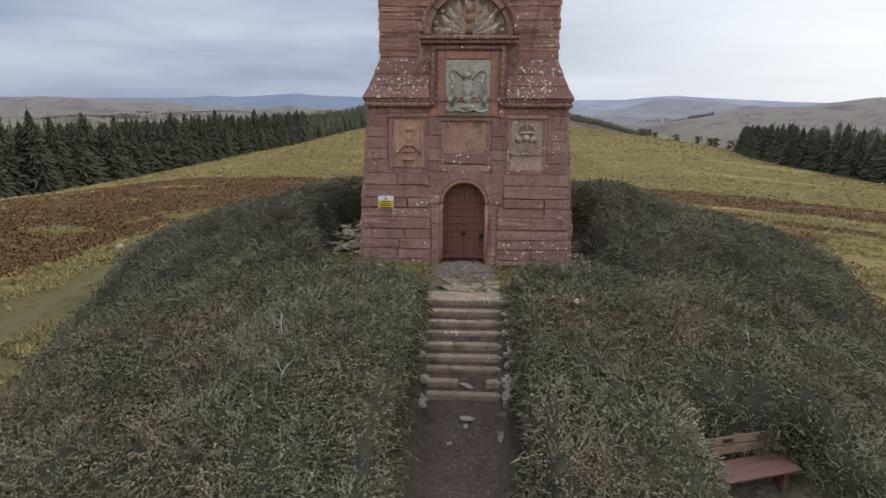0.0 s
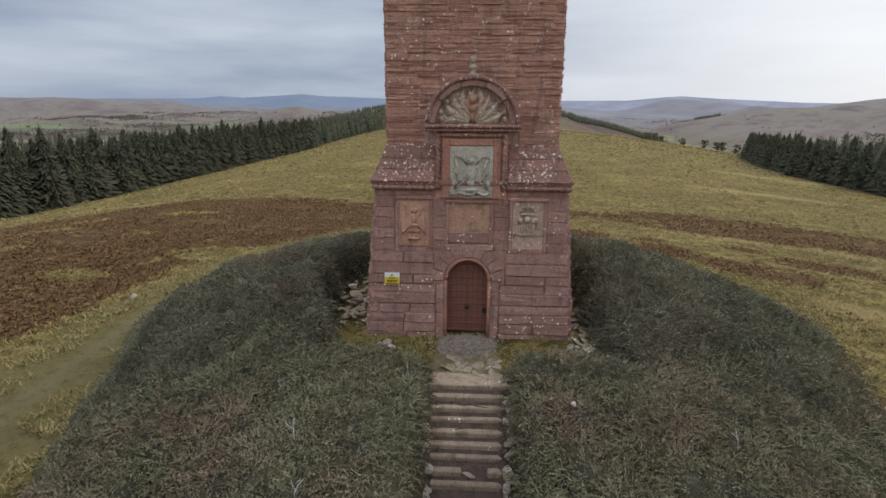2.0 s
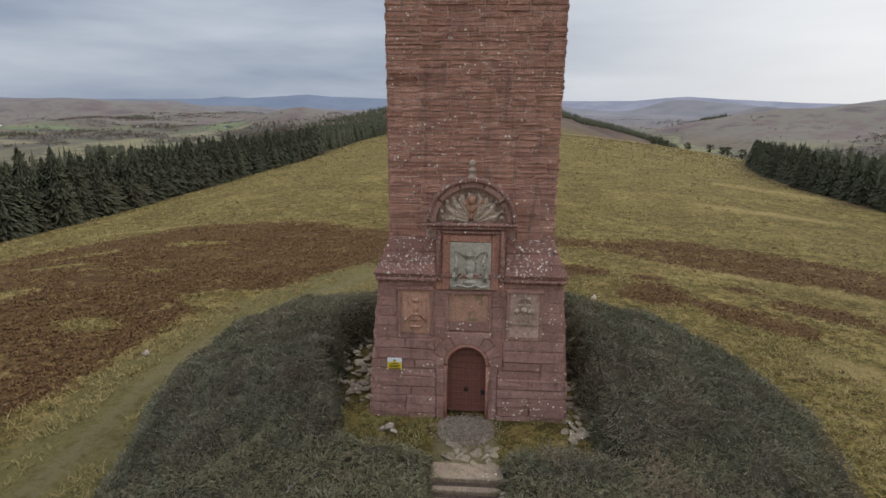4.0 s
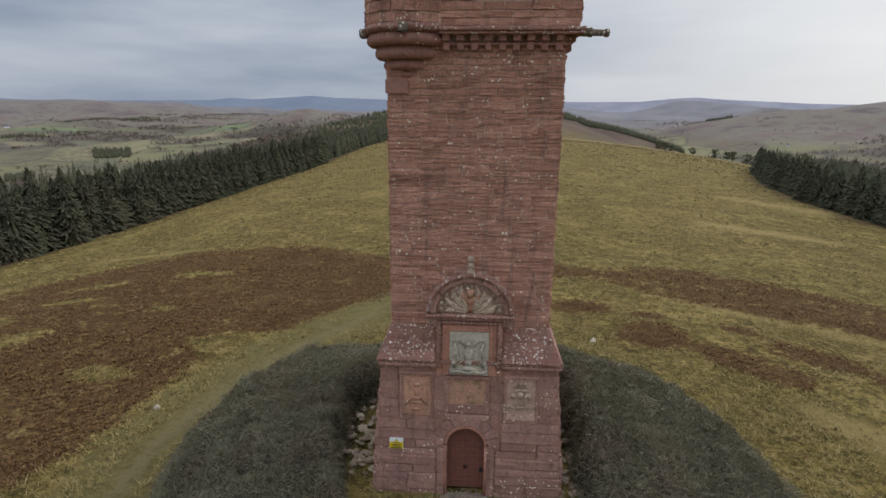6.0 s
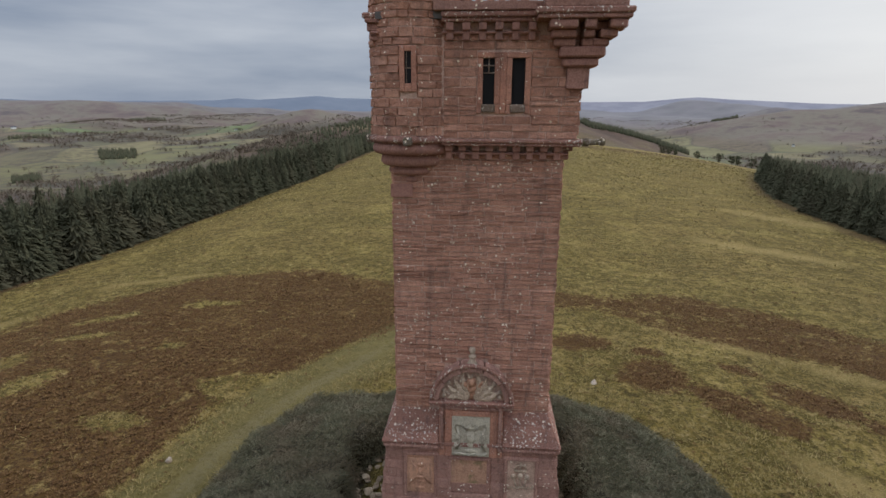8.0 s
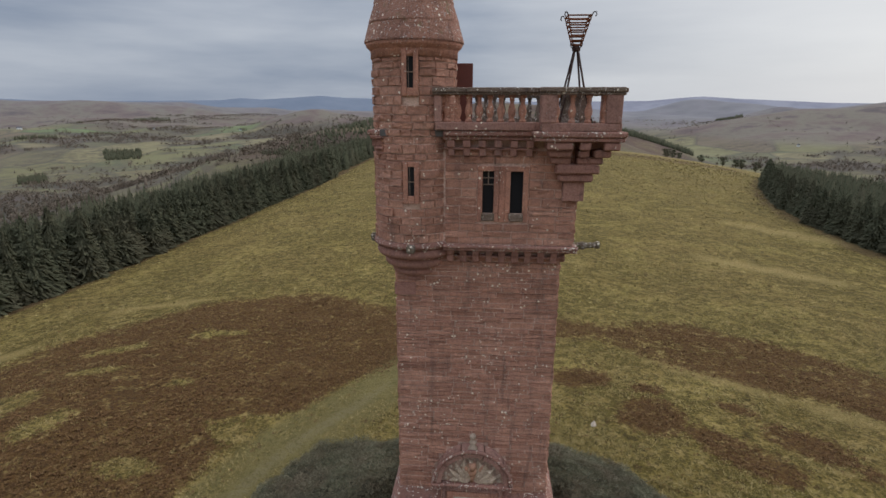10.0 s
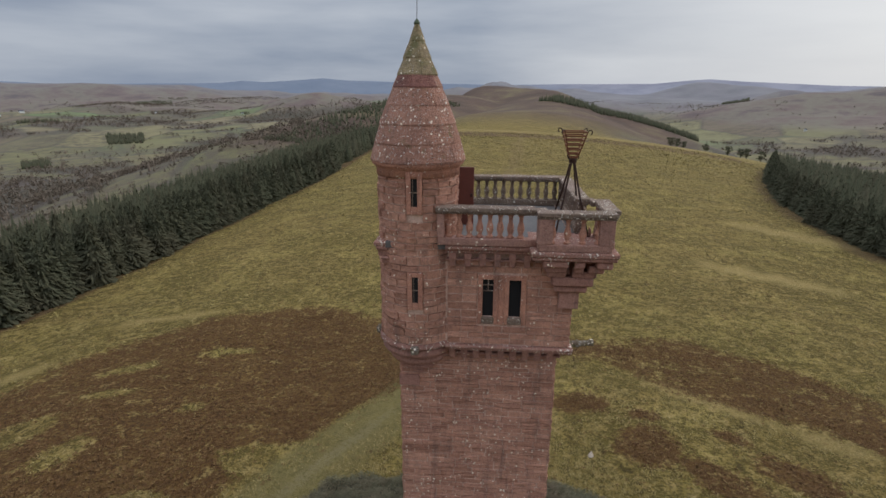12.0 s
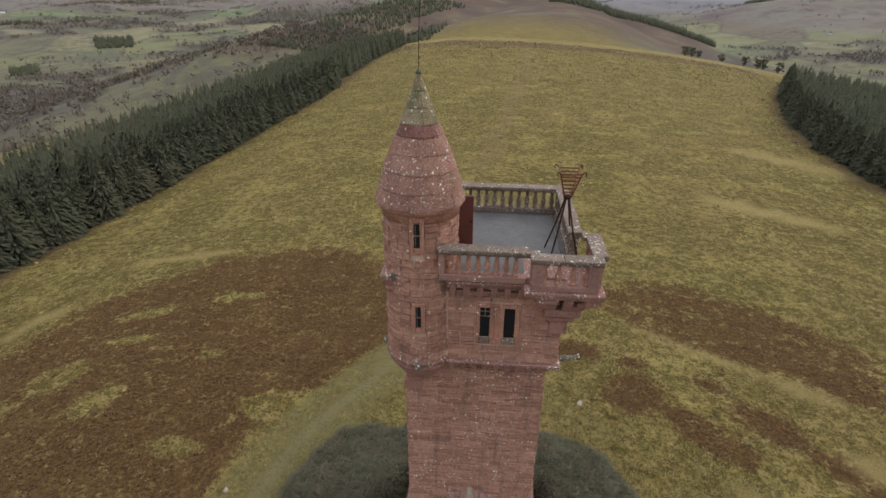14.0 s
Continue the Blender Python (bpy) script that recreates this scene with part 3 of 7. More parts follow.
fringe = np.maximum((1 - smooth(1.2, 3.2, np.abs(GX - wood_edge(GY) - 0.6) + 1.2 * n_a)) * (GY > -30) * (GY < 300), 0.85 * (1 - smooth(2.0, 6.5, line_dist(GX, GY, CORNER) + 3.0 * n_a)))
bank = (1 - smooth(10, 19, np.abs(GY - 285 + 0.03 * (GX - 20) ** 2 * 0.02 + 5 * n_a))) * (np.abs(GX - 20) < 110)

m = Mat("hill_ground", 0.95, 0.0, 0.1)
big, mid, fine = m.noise(0.045, 5, 0.6), m.noise(0.33, 5, 0.62), m.noise(4.2, 5, 0.7)
tuft = m.noise(11.0, 4, 0.75, m.pos((1, 1, 0.3)))
patchy = m.noise(1.2, 5, 0.7)
blot = m.noise(0.16, 5, 0.65)
grass = m.ramp(mid, (0.3, (0.128, 0.097, 0.021)), (0.45, (0.168, 0.123, 0.030)), (0.55, (0.199, 0.141, 0.037)), (0.7, (0.263, 0.184, 0.058)))
grass = m.mix(m.step(big, 0.42, 0.58, 0.0, 0.6), grass, (0.263, 0.174, 0.057))
grass = m.mix(m.step(blot, 0.5, 0.58, 0.0, 0.6), grass, (0.125, 0.090, 0.024))
grass = m.mix(m.step(blot, 0.47, 0.38, 0.0, 0.65), grass, (0.346, 0.256, 0.077))
grass = m.mix(m.step(patchy, 0.49, 0.57, 0.0, 0.8), grass, (0.096, 0.075, 0.018))
grass = m.mix(m.step(patchy, 0.46, 0.38, 0.0, 0.65), grass, (0.346, 0.245, 0.096))
grass = m.mix(m.step(fine, 0.5, 0.56, 0.0, 0.75), grass, (0.058, 0.045, 0.013))
grass = m.mix(m.step(tuft, 0.54, 0.64, 0.0, 0.65), grass, (0.388, 0.282, 0.113))
rush = m.math("MULTIPLY", m.step(m.noise(1.35, 3, 0.55), 0.63, 0.67), m.step(blot, 0.4, 0.5))
grass = m.mix(m.math("MULTIPLY", rush, 0.75), grass, (0.053, 0.037, 0.013))
heath = m.ramp(mid, (0.3, (0.079, 0.036, 0.013)), (0.5, (0.113, 0.054, 0.018)), (0.7, (0.156, 0.088, 0.030)))
heath = m.mix(m.step(patchy, 0.5, 0.64, 0.0, 0.6), heath, (0.156, 0.095, 0.031))
heath = m.mix(m.step(fine, 0.46, 0.58, 0.0, 0.8), heath, (0.060, 0.031, 0.015))
heath = m.mix(m.step(tuft, 0.55, 0.7, 0.0, 0.5), heath, (0.252, 0.165, 0.069))
edge = m.math("ADD", m.math("ADD", m.attr("brown"), m.step(fine, 0.3, 0.7, -0.28, 0.28)), m.step(patchy, 0.36, 0.64, -0.55, 0.4))
col = m.mix(m.step(edge, 0.2, 0.85, 0.0, 0.95), grass, heath)
soil = m.mix(m.step(fine, 0.35, 0.7), (0.27, 0.215, 0.12), (0.17, 0.14, 0.072))
green = m.mix(m.step(fine, 0.3, 0.7), (0.1, 0.085, 0.026), (0.24, 0.19, 0.08))
pth = m.math("ADD", m.attr("trod"), m.step(fine, 0.3, 0.7, -0.3, 0.2))
col = m.mix(m.step(m.attr("verge"), 0.15, 0.7, 0.0, 0.8), col, green)
col = m.mix(m.step(pth, 0.3, 0.9, 0.0, 0.8), col, soil)
mud = m.mix(m.step(fine, 0.35, 0.7), (0.19, 0.13, 0.095), (0.11, 0.076, 0.056))
col = m.mix(m.attr("mud"), col, mud)
col = m.mix(m.math("MULTIPLY", m.attr("lane"), 0.4), col, (0.2, 0.135, 0.06))
col = m.mix(m.math("MULTIPLY", m.attr("straw"), m.step(patchy, 0.35, 0.6, 0.35, 0.8)), col, (0.36, 0.26, 0.1))
col = m.mix(m.step(m.attr("bank"), 0.25, 0.75, 0.0, 0.75), col, (0.11, 0.065, 0.035))
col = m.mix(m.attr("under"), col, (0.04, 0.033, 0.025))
fld = m.voro(0.0062, m.pos((1.0, 0.5, 0)))
fcol = m.ramp(fld.outputs["Color"], (0.0, (0.12, 0.13, 0.06)), (0.2, (0.18, 0.17, 0.085)), (0.4, (0.25, 0.21, 0.115)), (0.55, (0.16, 0.122, 0.09)), (0.7, (0.15, 0.19, 0.085)), (0.8, (0.14, 0.12, 0.08)), (1.0, (0.24, 0.2, 0.11)))
fcol = m.mix(m.step(m.noise(0.02, 5, 0.65), 0.42, 0.65, 0.0, 0.45), fcol, (0.13, 0.115, 0.06))
near_col = m.ramp(m.noise(0.018, 6, 0.72), (0.36, (0.085, 0.07, 0.05)), (0.47, (0.15, 0.12, 0.068)), (0.55, (0.17, 0.155, 0.07)), (0.68, (0.1, 0.08, 0.06)))
fcol = m.mix(m.math("MULTIPLY", m.attr("near_moor"), 0.8), fcol, near_col)
scrub = m.math("MULTIPLY", m.step(m.noise(0.05, 6, 0.7), 0.44, 0.58), m.step(m.noise(0.006, 3), 0.42, 0.56))
fcol = m.mix(m.math("MULTIPLY", scrub, 0.8), fcol, (0.105, 0.085, 0.062))
wood = m.attr("wood")
fcol = m.mix(m.math("MULTIPLY", wood, 0.85), fcol, m.mix(m.step(m.noise(0.011, 4), 0.4, 0.62), (0.105, 0.082, 0.07), (0.075, 0.066, 0.052)))
hedge = m.voro(0.0062, m.pos((1.0, 0.5, 0)), "DISTANCE_TO_EDGE")
fcol = m.mix(m.step(hedge.outputs["Distance"], 0.02, 0.05, 0.45, 0.0), fcol, (0.09, 0.08, 0.062))
col = m.mix(m.attr("valley"), col, fcol)
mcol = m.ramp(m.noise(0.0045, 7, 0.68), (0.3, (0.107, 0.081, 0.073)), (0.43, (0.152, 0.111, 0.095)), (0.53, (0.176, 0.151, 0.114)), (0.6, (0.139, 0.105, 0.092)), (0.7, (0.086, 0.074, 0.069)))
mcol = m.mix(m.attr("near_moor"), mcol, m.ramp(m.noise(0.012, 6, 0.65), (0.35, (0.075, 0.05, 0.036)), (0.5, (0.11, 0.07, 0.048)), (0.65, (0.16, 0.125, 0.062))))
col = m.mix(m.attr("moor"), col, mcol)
# aerial haze over the far hills, mixed straight into the base colour
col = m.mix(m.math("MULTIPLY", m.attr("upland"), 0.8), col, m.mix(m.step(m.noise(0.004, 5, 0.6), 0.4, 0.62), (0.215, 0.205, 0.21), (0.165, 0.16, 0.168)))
m.bump(m.math("ADD", m.math("MULTIPLY", fine, 1.0), m.math("MULTIPLY", tuft, 0.6)), 1.0, 0.2)
M_GROUND = m.color(col)

g_me = array_mesh("ground", gv, gq, [M_GROUND], True)
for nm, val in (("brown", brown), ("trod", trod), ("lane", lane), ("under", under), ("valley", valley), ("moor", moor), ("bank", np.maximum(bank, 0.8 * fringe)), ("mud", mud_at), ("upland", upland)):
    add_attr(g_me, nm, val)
pale = np.zeros_like(GX)
for q in ((17.0, 22.6, 5.4, 0.7, -33), (23.6, 18.6, 2.6, 1.0, -30), (27.0, 10.0, 6.0, 1.6, -30), (17.0, 6.5, 4.5, 1.2, -50), (-33.0, 36.0, 6.0, 1.2, 15), (-39.0, 22.0, 3.5, 1.2, 60), (60.0, 90.0, 14.0, 4.0, -30), (40.0, 60.0, 10.0, 2.5, -25)):
    pale = np.maximum(pale, spot(GX + 1.6 * n_a, GY - 1.6 * n_a, *q))
add_attr(g_me, "straw", np.maximum(0.85 * pale, 0.45 * smooth(288, 300, GY) * (1 - smooth(310, 370, GY)) * (np.abs(GX - 20) < 140)))
add_attr(g_me, "near_moor", 0.85 * smooth(2000, 1200, R0))
add_attr(g_me, "verge", (1 - smooth(1.2, 2.8, path_dist(GX, GY) + 0.8 * n_a)) * smooth(10.0, 10.8, MR))
add_attr(g_me, "wood", smooth(0.12, 0.26, woods(GX, GY)))
tagged(new("ground", g_me), "rough yellow-green hill grass with brown heath patches and valley fields", "ground", kind="structure")


# ---- far mountains behind the valley ----
def skyline(name, dist, angles, tint, lift, seed, label):
    """A range of hills on the horizon. angles: bearing in degrees and height above the level in degrees."""
    az = np.linspace(-180, 180, 900)
    b = np.array([p[0] for p in angles])
    e = np.array([p[1] for p in angles])
    el = np.interp(az, b, e)
    el = el + 0.045 * fbm(az * 1.0, az * 0 + seed, 6, 4, seed)
    rows = []
    for k, (f, d) in enumerate(((-0.9, 0.80), (0.15, 0.9), (0.62, 0.95), (0.9, 0.985), (1.0, 1.0), (0.6, 1.03))):
        rr = dist * d
        top = 18 + dist * np.tan(np.radians(el))
        zz = -60 + (top + 60) * (f if f > 0 else 0) + (-60 if f < 0 else 0)
        zz = zz + (8 * fbm(az * 3, az * 0 + k * 5 + seed, 4, 3, seed + 1) if 0 < k < 3 else 0)
        rows.append(np.stack([rr * np.sin(np.radians(az)), rr * np.cos(np.radians(az)), zz + lift], 1))
    v = np.concatenate(rows)
    n = len(az)
    i = (np.arange(len(rows) - 1)[:, None] * n + np.arange(n - 1)[None]).ravel()
    q = np.stack([i, i + 1, i + n + 1, i + n], 1)
    # the range's base colour carries the blue-grey of distance haze
    mm = Mat(name + "_heather", 1.0, 0.0, 0.0)
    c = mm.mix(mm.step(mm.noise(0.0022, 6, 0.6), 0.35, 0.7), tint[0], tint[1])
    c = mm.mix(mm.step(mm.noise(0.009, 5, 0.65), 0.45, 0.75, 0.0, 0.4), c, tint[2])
    # the painted haze is paler grey-mauve to the east, bluer to the west
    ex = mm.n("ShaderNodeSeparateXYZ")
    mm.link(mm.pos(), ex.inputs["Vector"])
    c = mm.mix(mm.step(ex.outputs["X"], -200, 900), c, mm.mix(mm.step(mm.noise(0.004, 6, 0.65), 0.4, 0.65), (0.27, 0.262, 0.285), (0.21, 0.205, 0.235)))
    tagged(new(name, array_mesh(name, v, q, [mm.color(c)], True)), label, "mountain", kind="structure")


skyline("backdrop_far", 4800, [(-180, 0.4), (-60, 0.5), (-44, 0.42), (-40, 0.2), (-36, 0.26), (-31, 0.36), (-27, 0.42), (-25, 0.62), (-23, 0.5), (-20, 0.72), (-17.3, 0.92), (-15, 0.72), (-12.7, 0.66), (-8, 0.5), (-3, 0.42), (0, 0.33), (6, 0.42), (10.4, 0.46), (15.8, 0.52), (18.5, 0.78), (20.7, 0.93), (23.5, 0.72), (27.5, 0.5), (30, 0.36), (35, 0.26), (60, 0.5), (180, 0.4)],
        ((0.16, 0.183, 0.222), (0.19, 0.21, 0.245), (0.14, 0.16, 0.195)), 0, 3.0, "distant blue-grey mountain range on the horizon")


# ---- the memorial tower ----
CX, CY = 0.045, 2.73
BASE_HW, BATTER = 2.78, 0.076
SHAFT_HW, UP_HW = 2.225, 2.5
Z_LEDGE, Z_SHAFT, Z_STRING, Z_PARA = 4.02, 5.05, 12.95, 15.86
TUR = (-1.68, 0.95)
TUR_R = 1.09


def unit_stone(seed, rough=0.5):
    """A rock-faced block one unit wide, high and deep; its face looks to -y."""
    rnd = random.Random(seed)
    ring = [(-0.5, -0.5), (0.0, -0.5), (0.5, -0.5), (0.5, 0.0), (0.5, 0.5), (0.0, 0.5), (-0.5, 0.5), (-0.5, 0.0)]
    vs = [(x, 0.35, z) for x, z in ring]
    j = 0.03
    vs += [(x * rnd.uniform(0.98, 1.0), -0.35 + rnd.uniform(-0.12, 0.12) * rough, z * rnd.uniform(0.9, 1.0) + rnd.uniform(-j, j)) for x, z in ring]
    vs += [(x * rnd.uniform(0.9, 0.985), -1.0 + rnd.uniform(-0.5, 0.45) * rough, z * rnd.uniform(0.81, 0.965)) for x, z in ring]
    vs.append((rnd.uniform(-0.15, 0.15), -1.0 + rnd.uniform(-0.5, 0.25) * rough, rnd.uniform(-0.1, 0.1)))
    fs = []
    for a in (0, 8):
        for k in range(8):
            q = (k + 1) % 8
            fs.append((a + k, a + q, a + 8 + q, a + 8 + k))
    for k in range(8):
        fs.append((16 + k, 16 + (k + 1) % 8, 24))
    return vs, fs


STONES = [unit_stone(100 + i) for i in range(16)]


def stone_meshes(mat, key):
    return [mesh_from("stone_" + key, v, f, [mat]) for v, f in STONES]


STONE_BASE, STONE_SHAFT = stone_meshes(M_BASE, "base"), stone_meshes(M_SHAFT, "shaft")


def courses(x0, x1, z0, z1, hs, ls, rnd, holes=()):
    """Lays a wall out in courses of blocks, left open where there are holes (x0, x1, z0, z1)."""
    out, z = [], z0
    while z < z1 - 0.03:
        h = min(rnd.uniform(*hs), z1 - z)
        if z1 - z - h < hs[0] * 0.6:
            h = z1 - z
        spans = [(x0, x1)]
        for a, b, c, d in holes:
            if c < z + h - 0.02 and d > z + 0.02:
                nxt = []
                for p, q in spans:
                    if a > p + 0.03:
                        nxt.append((p, min(a, q)))
                    if b < q - 0.03:
                        nxt.append((max(b, p), q))
                    if a >= q or b <= p:
                        nxt = [s for s in nxt if s[1] > s[0]] if (p, q) in nxt else nxt
                spans = [s for s in dict.fromkeys(nxt) if s[1] - s[0] > 0.03]
        for p, q in spans:
            x = p
            while x < q - 0.01:
                w = rnd.uniform(*ls)
                if q - x - w < ls[0] * 0.6:
                    w = q - x
                two = h > hs[0] * 1.45 and rnd.random() < 0.25
                for k in range(2 if two else 1):
                    hh = h / (2 if two else 1)
                    out.append((x, min(x + w, q), z + k * hh, z + (k + 1) * hh))
                x += w
        z += h
    return out


def lay_objects(blocks, m, proud, meshes, parent, rnd, name="stone", gap=0.003, sink=0.0):
    for x0, x1, z0, z1 in blocks:
        ob = new(name, rnd.choice(meshes))
        s = rnd.choice((1, -1))
        ob.matrix_basis = m @ Matrix.Translation(((x0 + x1) / 2, sink, (z0 + z1) / 2)) @ Matrix.Diagonal(((x1 - x0 - gap), rnd.uniform(*proud), (z1 - z0) * rnd.uniform(0.97, 1.0) - gap, 1))
        put(ob, parent)


def lay_joined(blocks, place, proud, rnd, acc, gap=0.003, sink=0.0):
    """Adds blocks to one growing mesh. place maps (x, depth, z) into the world."""
    V, F = acc
    for x0, x1, z0, z1 in blocks:
        vs, fs = rnd.choice(STONES)
        o, d = len(V), rnd.uniform(*proud)
        sx, sz = x1 - x0 - gap, (z1 - z0) * rnd.uniform(0.97, 1.0) - gap
        V.extend(place((x0 + x1) / 2 + x * sx, y * d + sink, (z0 + z1) / 2 + z * sz) for x, y, z in vs)
        F.extend(tuple(i + o for i in f) for f in fs)


def face_m(k, hw, tilt=0.0, cx=CX, cy=CY):
    """The frame of wall face k (0 front, then turning left to right): x along it, -y outward."""
    return Matrix.Translation((cx, cy, 0)) @ Matrix.Rotation(k * math.pi / 2, 4, "Z") @ Matrix.Translation((0, -hw, 0)) @ Matrix.Rotation(-math.atan(tilt), 4, "X")


tower = tagged(empty("memorial_tower", (0, 0, 0)), "tall square red sandstone tower with a conical corner turret", "tower")


def frustum(hw0, hw1, z0, z1, name, mat, label=""):
    bm = bmesh.new()
    lo = [bm.verts.new((CX + a * hw0, CY + b * hw0, z0)) for a, b in ((-1, -1), (1, -1), (1, 1), (-1, 1))]
    hi = [bm.verts.new((CX + a * hw1, CY + b * hw1, z1)) for a, b in ((-1, -1), (1, -1), (1, 1), (-1, 1))]
    for k in range(4):
        bm.faces.new((lo[k], lo[(k + 1) % 4], hi[(k + 1) % 4], hi[k]))
    bm.faces.new(lo[::-1])
    bm.faces.new(hi)
    return part(name, bm, mat, tower, label)


rnd = random.Random(7)
BASE_IN = 0.02

# base: a battered core behind the blocks, hollowed for the doorway
FM = face_m(0, BASE_HW, BATTER)
DW, DSPR, DTOP = 0.575, 1.52, 2.095     # doorway half width, springing and crown
base_wall = bpy.data.objects.new("base_wall", bpy.data.meshes.new("base_wall"))
scene.collection.objects.link(base_wall)
bm = bmesh.new()
h1 = BASE_HW - BATTER * Z_LEDGE
lo = [(CX + a * BASE_HW, CY + b * BASE_HW, -0.3) for a, b in ((-1, -1), (1, -1), (1, 1), (-1, 1))]
hi = [(CX + a * h1, CY + b * h1, Z_LEDGE) for a, b in ((-1, -1), (1, -1), (1, 1), (-1, 1))]
L_, H_ = [bm.verts.new(p) for p in lo], [bm.verts.new(p) for p in hi]
for k in range(1, 4):
    bm.faces.new((L_[k], L_[(k + 1) % 4], H_[(k + 1) % 4], H_[k]))
bm.faces.new(H_)
# front skin round the door arch
arch = [(-DW, -0.28)] + [(-DW, DSPR)] + [(-DW * math.cos(a), DSPR + DW * math.sin(a)) for a in np.linspace(0, math.pi, 15)[1:-1]] + [(DW, DSPR), (DW, -0.28)]
rim = [bm.verts.new(FM @ Vector((x - CX + 0.0, 0.0, z))) for x, z in arch]
deep = [bm.verts.new(FM @ Vector((x - CX + 0.0, 0.34, z))) for x, z in arch]
half = len(rim) // 2
bm.faces.new([L_[0]] + rim[:half + 1] + [H_[0]])
bm.faces.new([H_[0], rim[half], H_[1]])
bm.faces.new([H_[1]] + rim[half:] + [L_[1]])
for a in range(len(rim) - 1):
    bm.faces.new((rim[a], rim[a + 1], deep[a + 1], deep[a]))
bm.faces.new(deep)
bmesh.ops.recalc_face_normals(bm, faces=bm.faces)
bm.to_mesh(base_wall.data)
bm.free()
base_wall.data.materials.append(M_CORE)
base_wall.parent = tower

# front blocks: rock-faced courses beside the door, smoother corner blocks higher up
door_hole = [(-0.86 - CX, 0.86 - CX, -1, DSPR), (-0.95, 0.95, DSPR, 2.36)]
lower = courses(-BASE_HW + 0.03, BASE_HW - 0.03, -0.25, 2.30, (0.25, 0.36), (0.9, 2.0), rnd, door_hole)


def squeeze(blocks):
    """Draws the ends of the end blocks in with the batter."""
    out = []
    for x0, x1, z0, z1 in blocks:
        lim = BASE_HW - BATTER * (z0 + z1) / 2 + 0.015
        out.append((max(x0, -lim), min(x1, lim), z0, z1))
    return [b for b in out if b[1] - b[0] > 0.06]


lay_objects(squeeze(lower), FM, (0.05, 0.09), STONE_BASE, base_wall, rnd)
for side in (-1, 1):
    a, b = sorted((side * 2.02, side * BASE_HW))
    lay_objects(squeeze(courses(a, b, 2.30, Z_LEDGE - 0.06, (0.26, 0.36), (0.3, 0.6), rnd)), FM, (0.018, 0.034), STONE_BASE, base_wall, rnd)
    a, b = sorted((side * 1.02, side * 2.02))
    lay_objects(squeeze(courses(a, b, 2.30, 2.42, (0.12, 0.13), (0.4, 0.7), rnd)), FM, (0.018, 0.034), STONE_BASE, base_wall, rnd)
    lay_objects(squeeze(courses(a, b, 3.82, Z_LEDGE - 0.06, (0.12, 0.16), (0.4, 0.7), rnd)), FM, (0.018, 0.034), STONE_BASE, base_wall, rnd)
    # between the door surround and the panels
    a, b = sorted((side * 0.63, side * 1.02))
    lay_objects(courses(a, b, 2.36, 3.75, (0.26, 0.34), (0.3, 0.4), rnd), FM, (0.018, 0.034), STONE_BASE, base_wall, rnd)
acc = ([], [])
for k in (1, 2, 3):
    mk = face_m(k, BASE_HW, BATTER)
    lay_joined(squeeze(courses(-BASE_HW + 0.04, BASE_HW - 0.04, -0.25, Z_LEDGE - 0.06, (0.25, 0.36), (0.5, 1.1), rnd)), lambda x, y, z, mk=mk: tuple(mk @ Vector((x, y, z))), (0.06, 0.1), rnd, acc)
tagged(put(new("side_masonry", mesh_from("side_masonry", *acc, [M_BASE_J])), base_wall), kind="stuff")


def arch_stones(name, r0, r1, n, zc, m, depth, mat, parent, a0=0.0, a1=math.pi, y_in=0.05, xc=0.0):
    """Wedge blocks round an arch."""
    for k in range(n):
        p, q = a0 + (a1 - a0) * (k + 0.03) / n, a0 + (a1 - a0) * (k + 0.97) / n
        bm = bmesh.new()
        pts = []
        for s in range(4):
            a = p + (q - p) * s / 3
            pts.append((xc + r1 * math.cos(a), zc + r1 * math.sin(a)))
        for s in range(4):
            a = q + (p - q) * s / 3
            pts.append((xc + r0 * math.cos(a), zc + r0 * math.sin(a)))
        d = depth * random.uniform(0.85, 1.15)
        f = [bm.verts.new(m @ Vector((x, -d, z))) for x, z in pts]
        b = [bm.verts.new(m @ Vector((x, y_in, z))) for x, z in pts]
        bm.faces.new(f)
        for i in range(8):
            bm.faces.new((f[i], f[(i + 1) % 8], b[(i + 1) % 8], b[i]))
        part(name, bm, mat, parent)


# doorway: rounded inner order, long voussoirs, jamb blocks
DC = -0.0 - CX
doorway = part("door_surround", (lambda b: (tube(b, [FM @ Vector((DC - DW - 0.02, -0.02, z)) for z in (-0.1, 0.5, 1.0, DSPR)], 0.055, 8), tube(b, [FM @ Vector((DC + DW + 0.02, -0.02, z)) for z in (-0.1, 0.5, 1.0, DSPR)], 0.055, 8),
        tube(b, [FM @ Vector((DC - (DW + 0.02) * math.cos(a), -0.02, DSPR + (DW + 0.02) * math.sin(a))) for a in np.linspace(0, math.pi, 19)], 0.055, 8), b)[-1])(bmesh.new()), M_DRESSED, tower, "rounded dressed stone door moulding", True)
arch_stones("voussoir", DW + 0.08, DW + 0.42, 9, DSPR, FM, 0.07, M_BASE, doorway, xc=DC)
for side in (-1, 1):
    z = -0.2
    while z < DSPR - 0.05:
        h = min(random.uniform(0.32, 0.46), DSPR - z)
        bm = bmesh.new()
        a, b = sorted((DC + side * (DW + 0.07), DC + side * 0.85))
        box(bm, a, b, -0.06, 0.05, z, z + h - 0.012, 0.012, FM, 0.006)
        part("jamb_block", bm, M_BASE, doorway)
        z += h

# double-leaf door with a grid of straps
door = tagged(empty("door_1"), "closed red-brown boarded arched double door with an iron strap grid", "door", kind="structure")
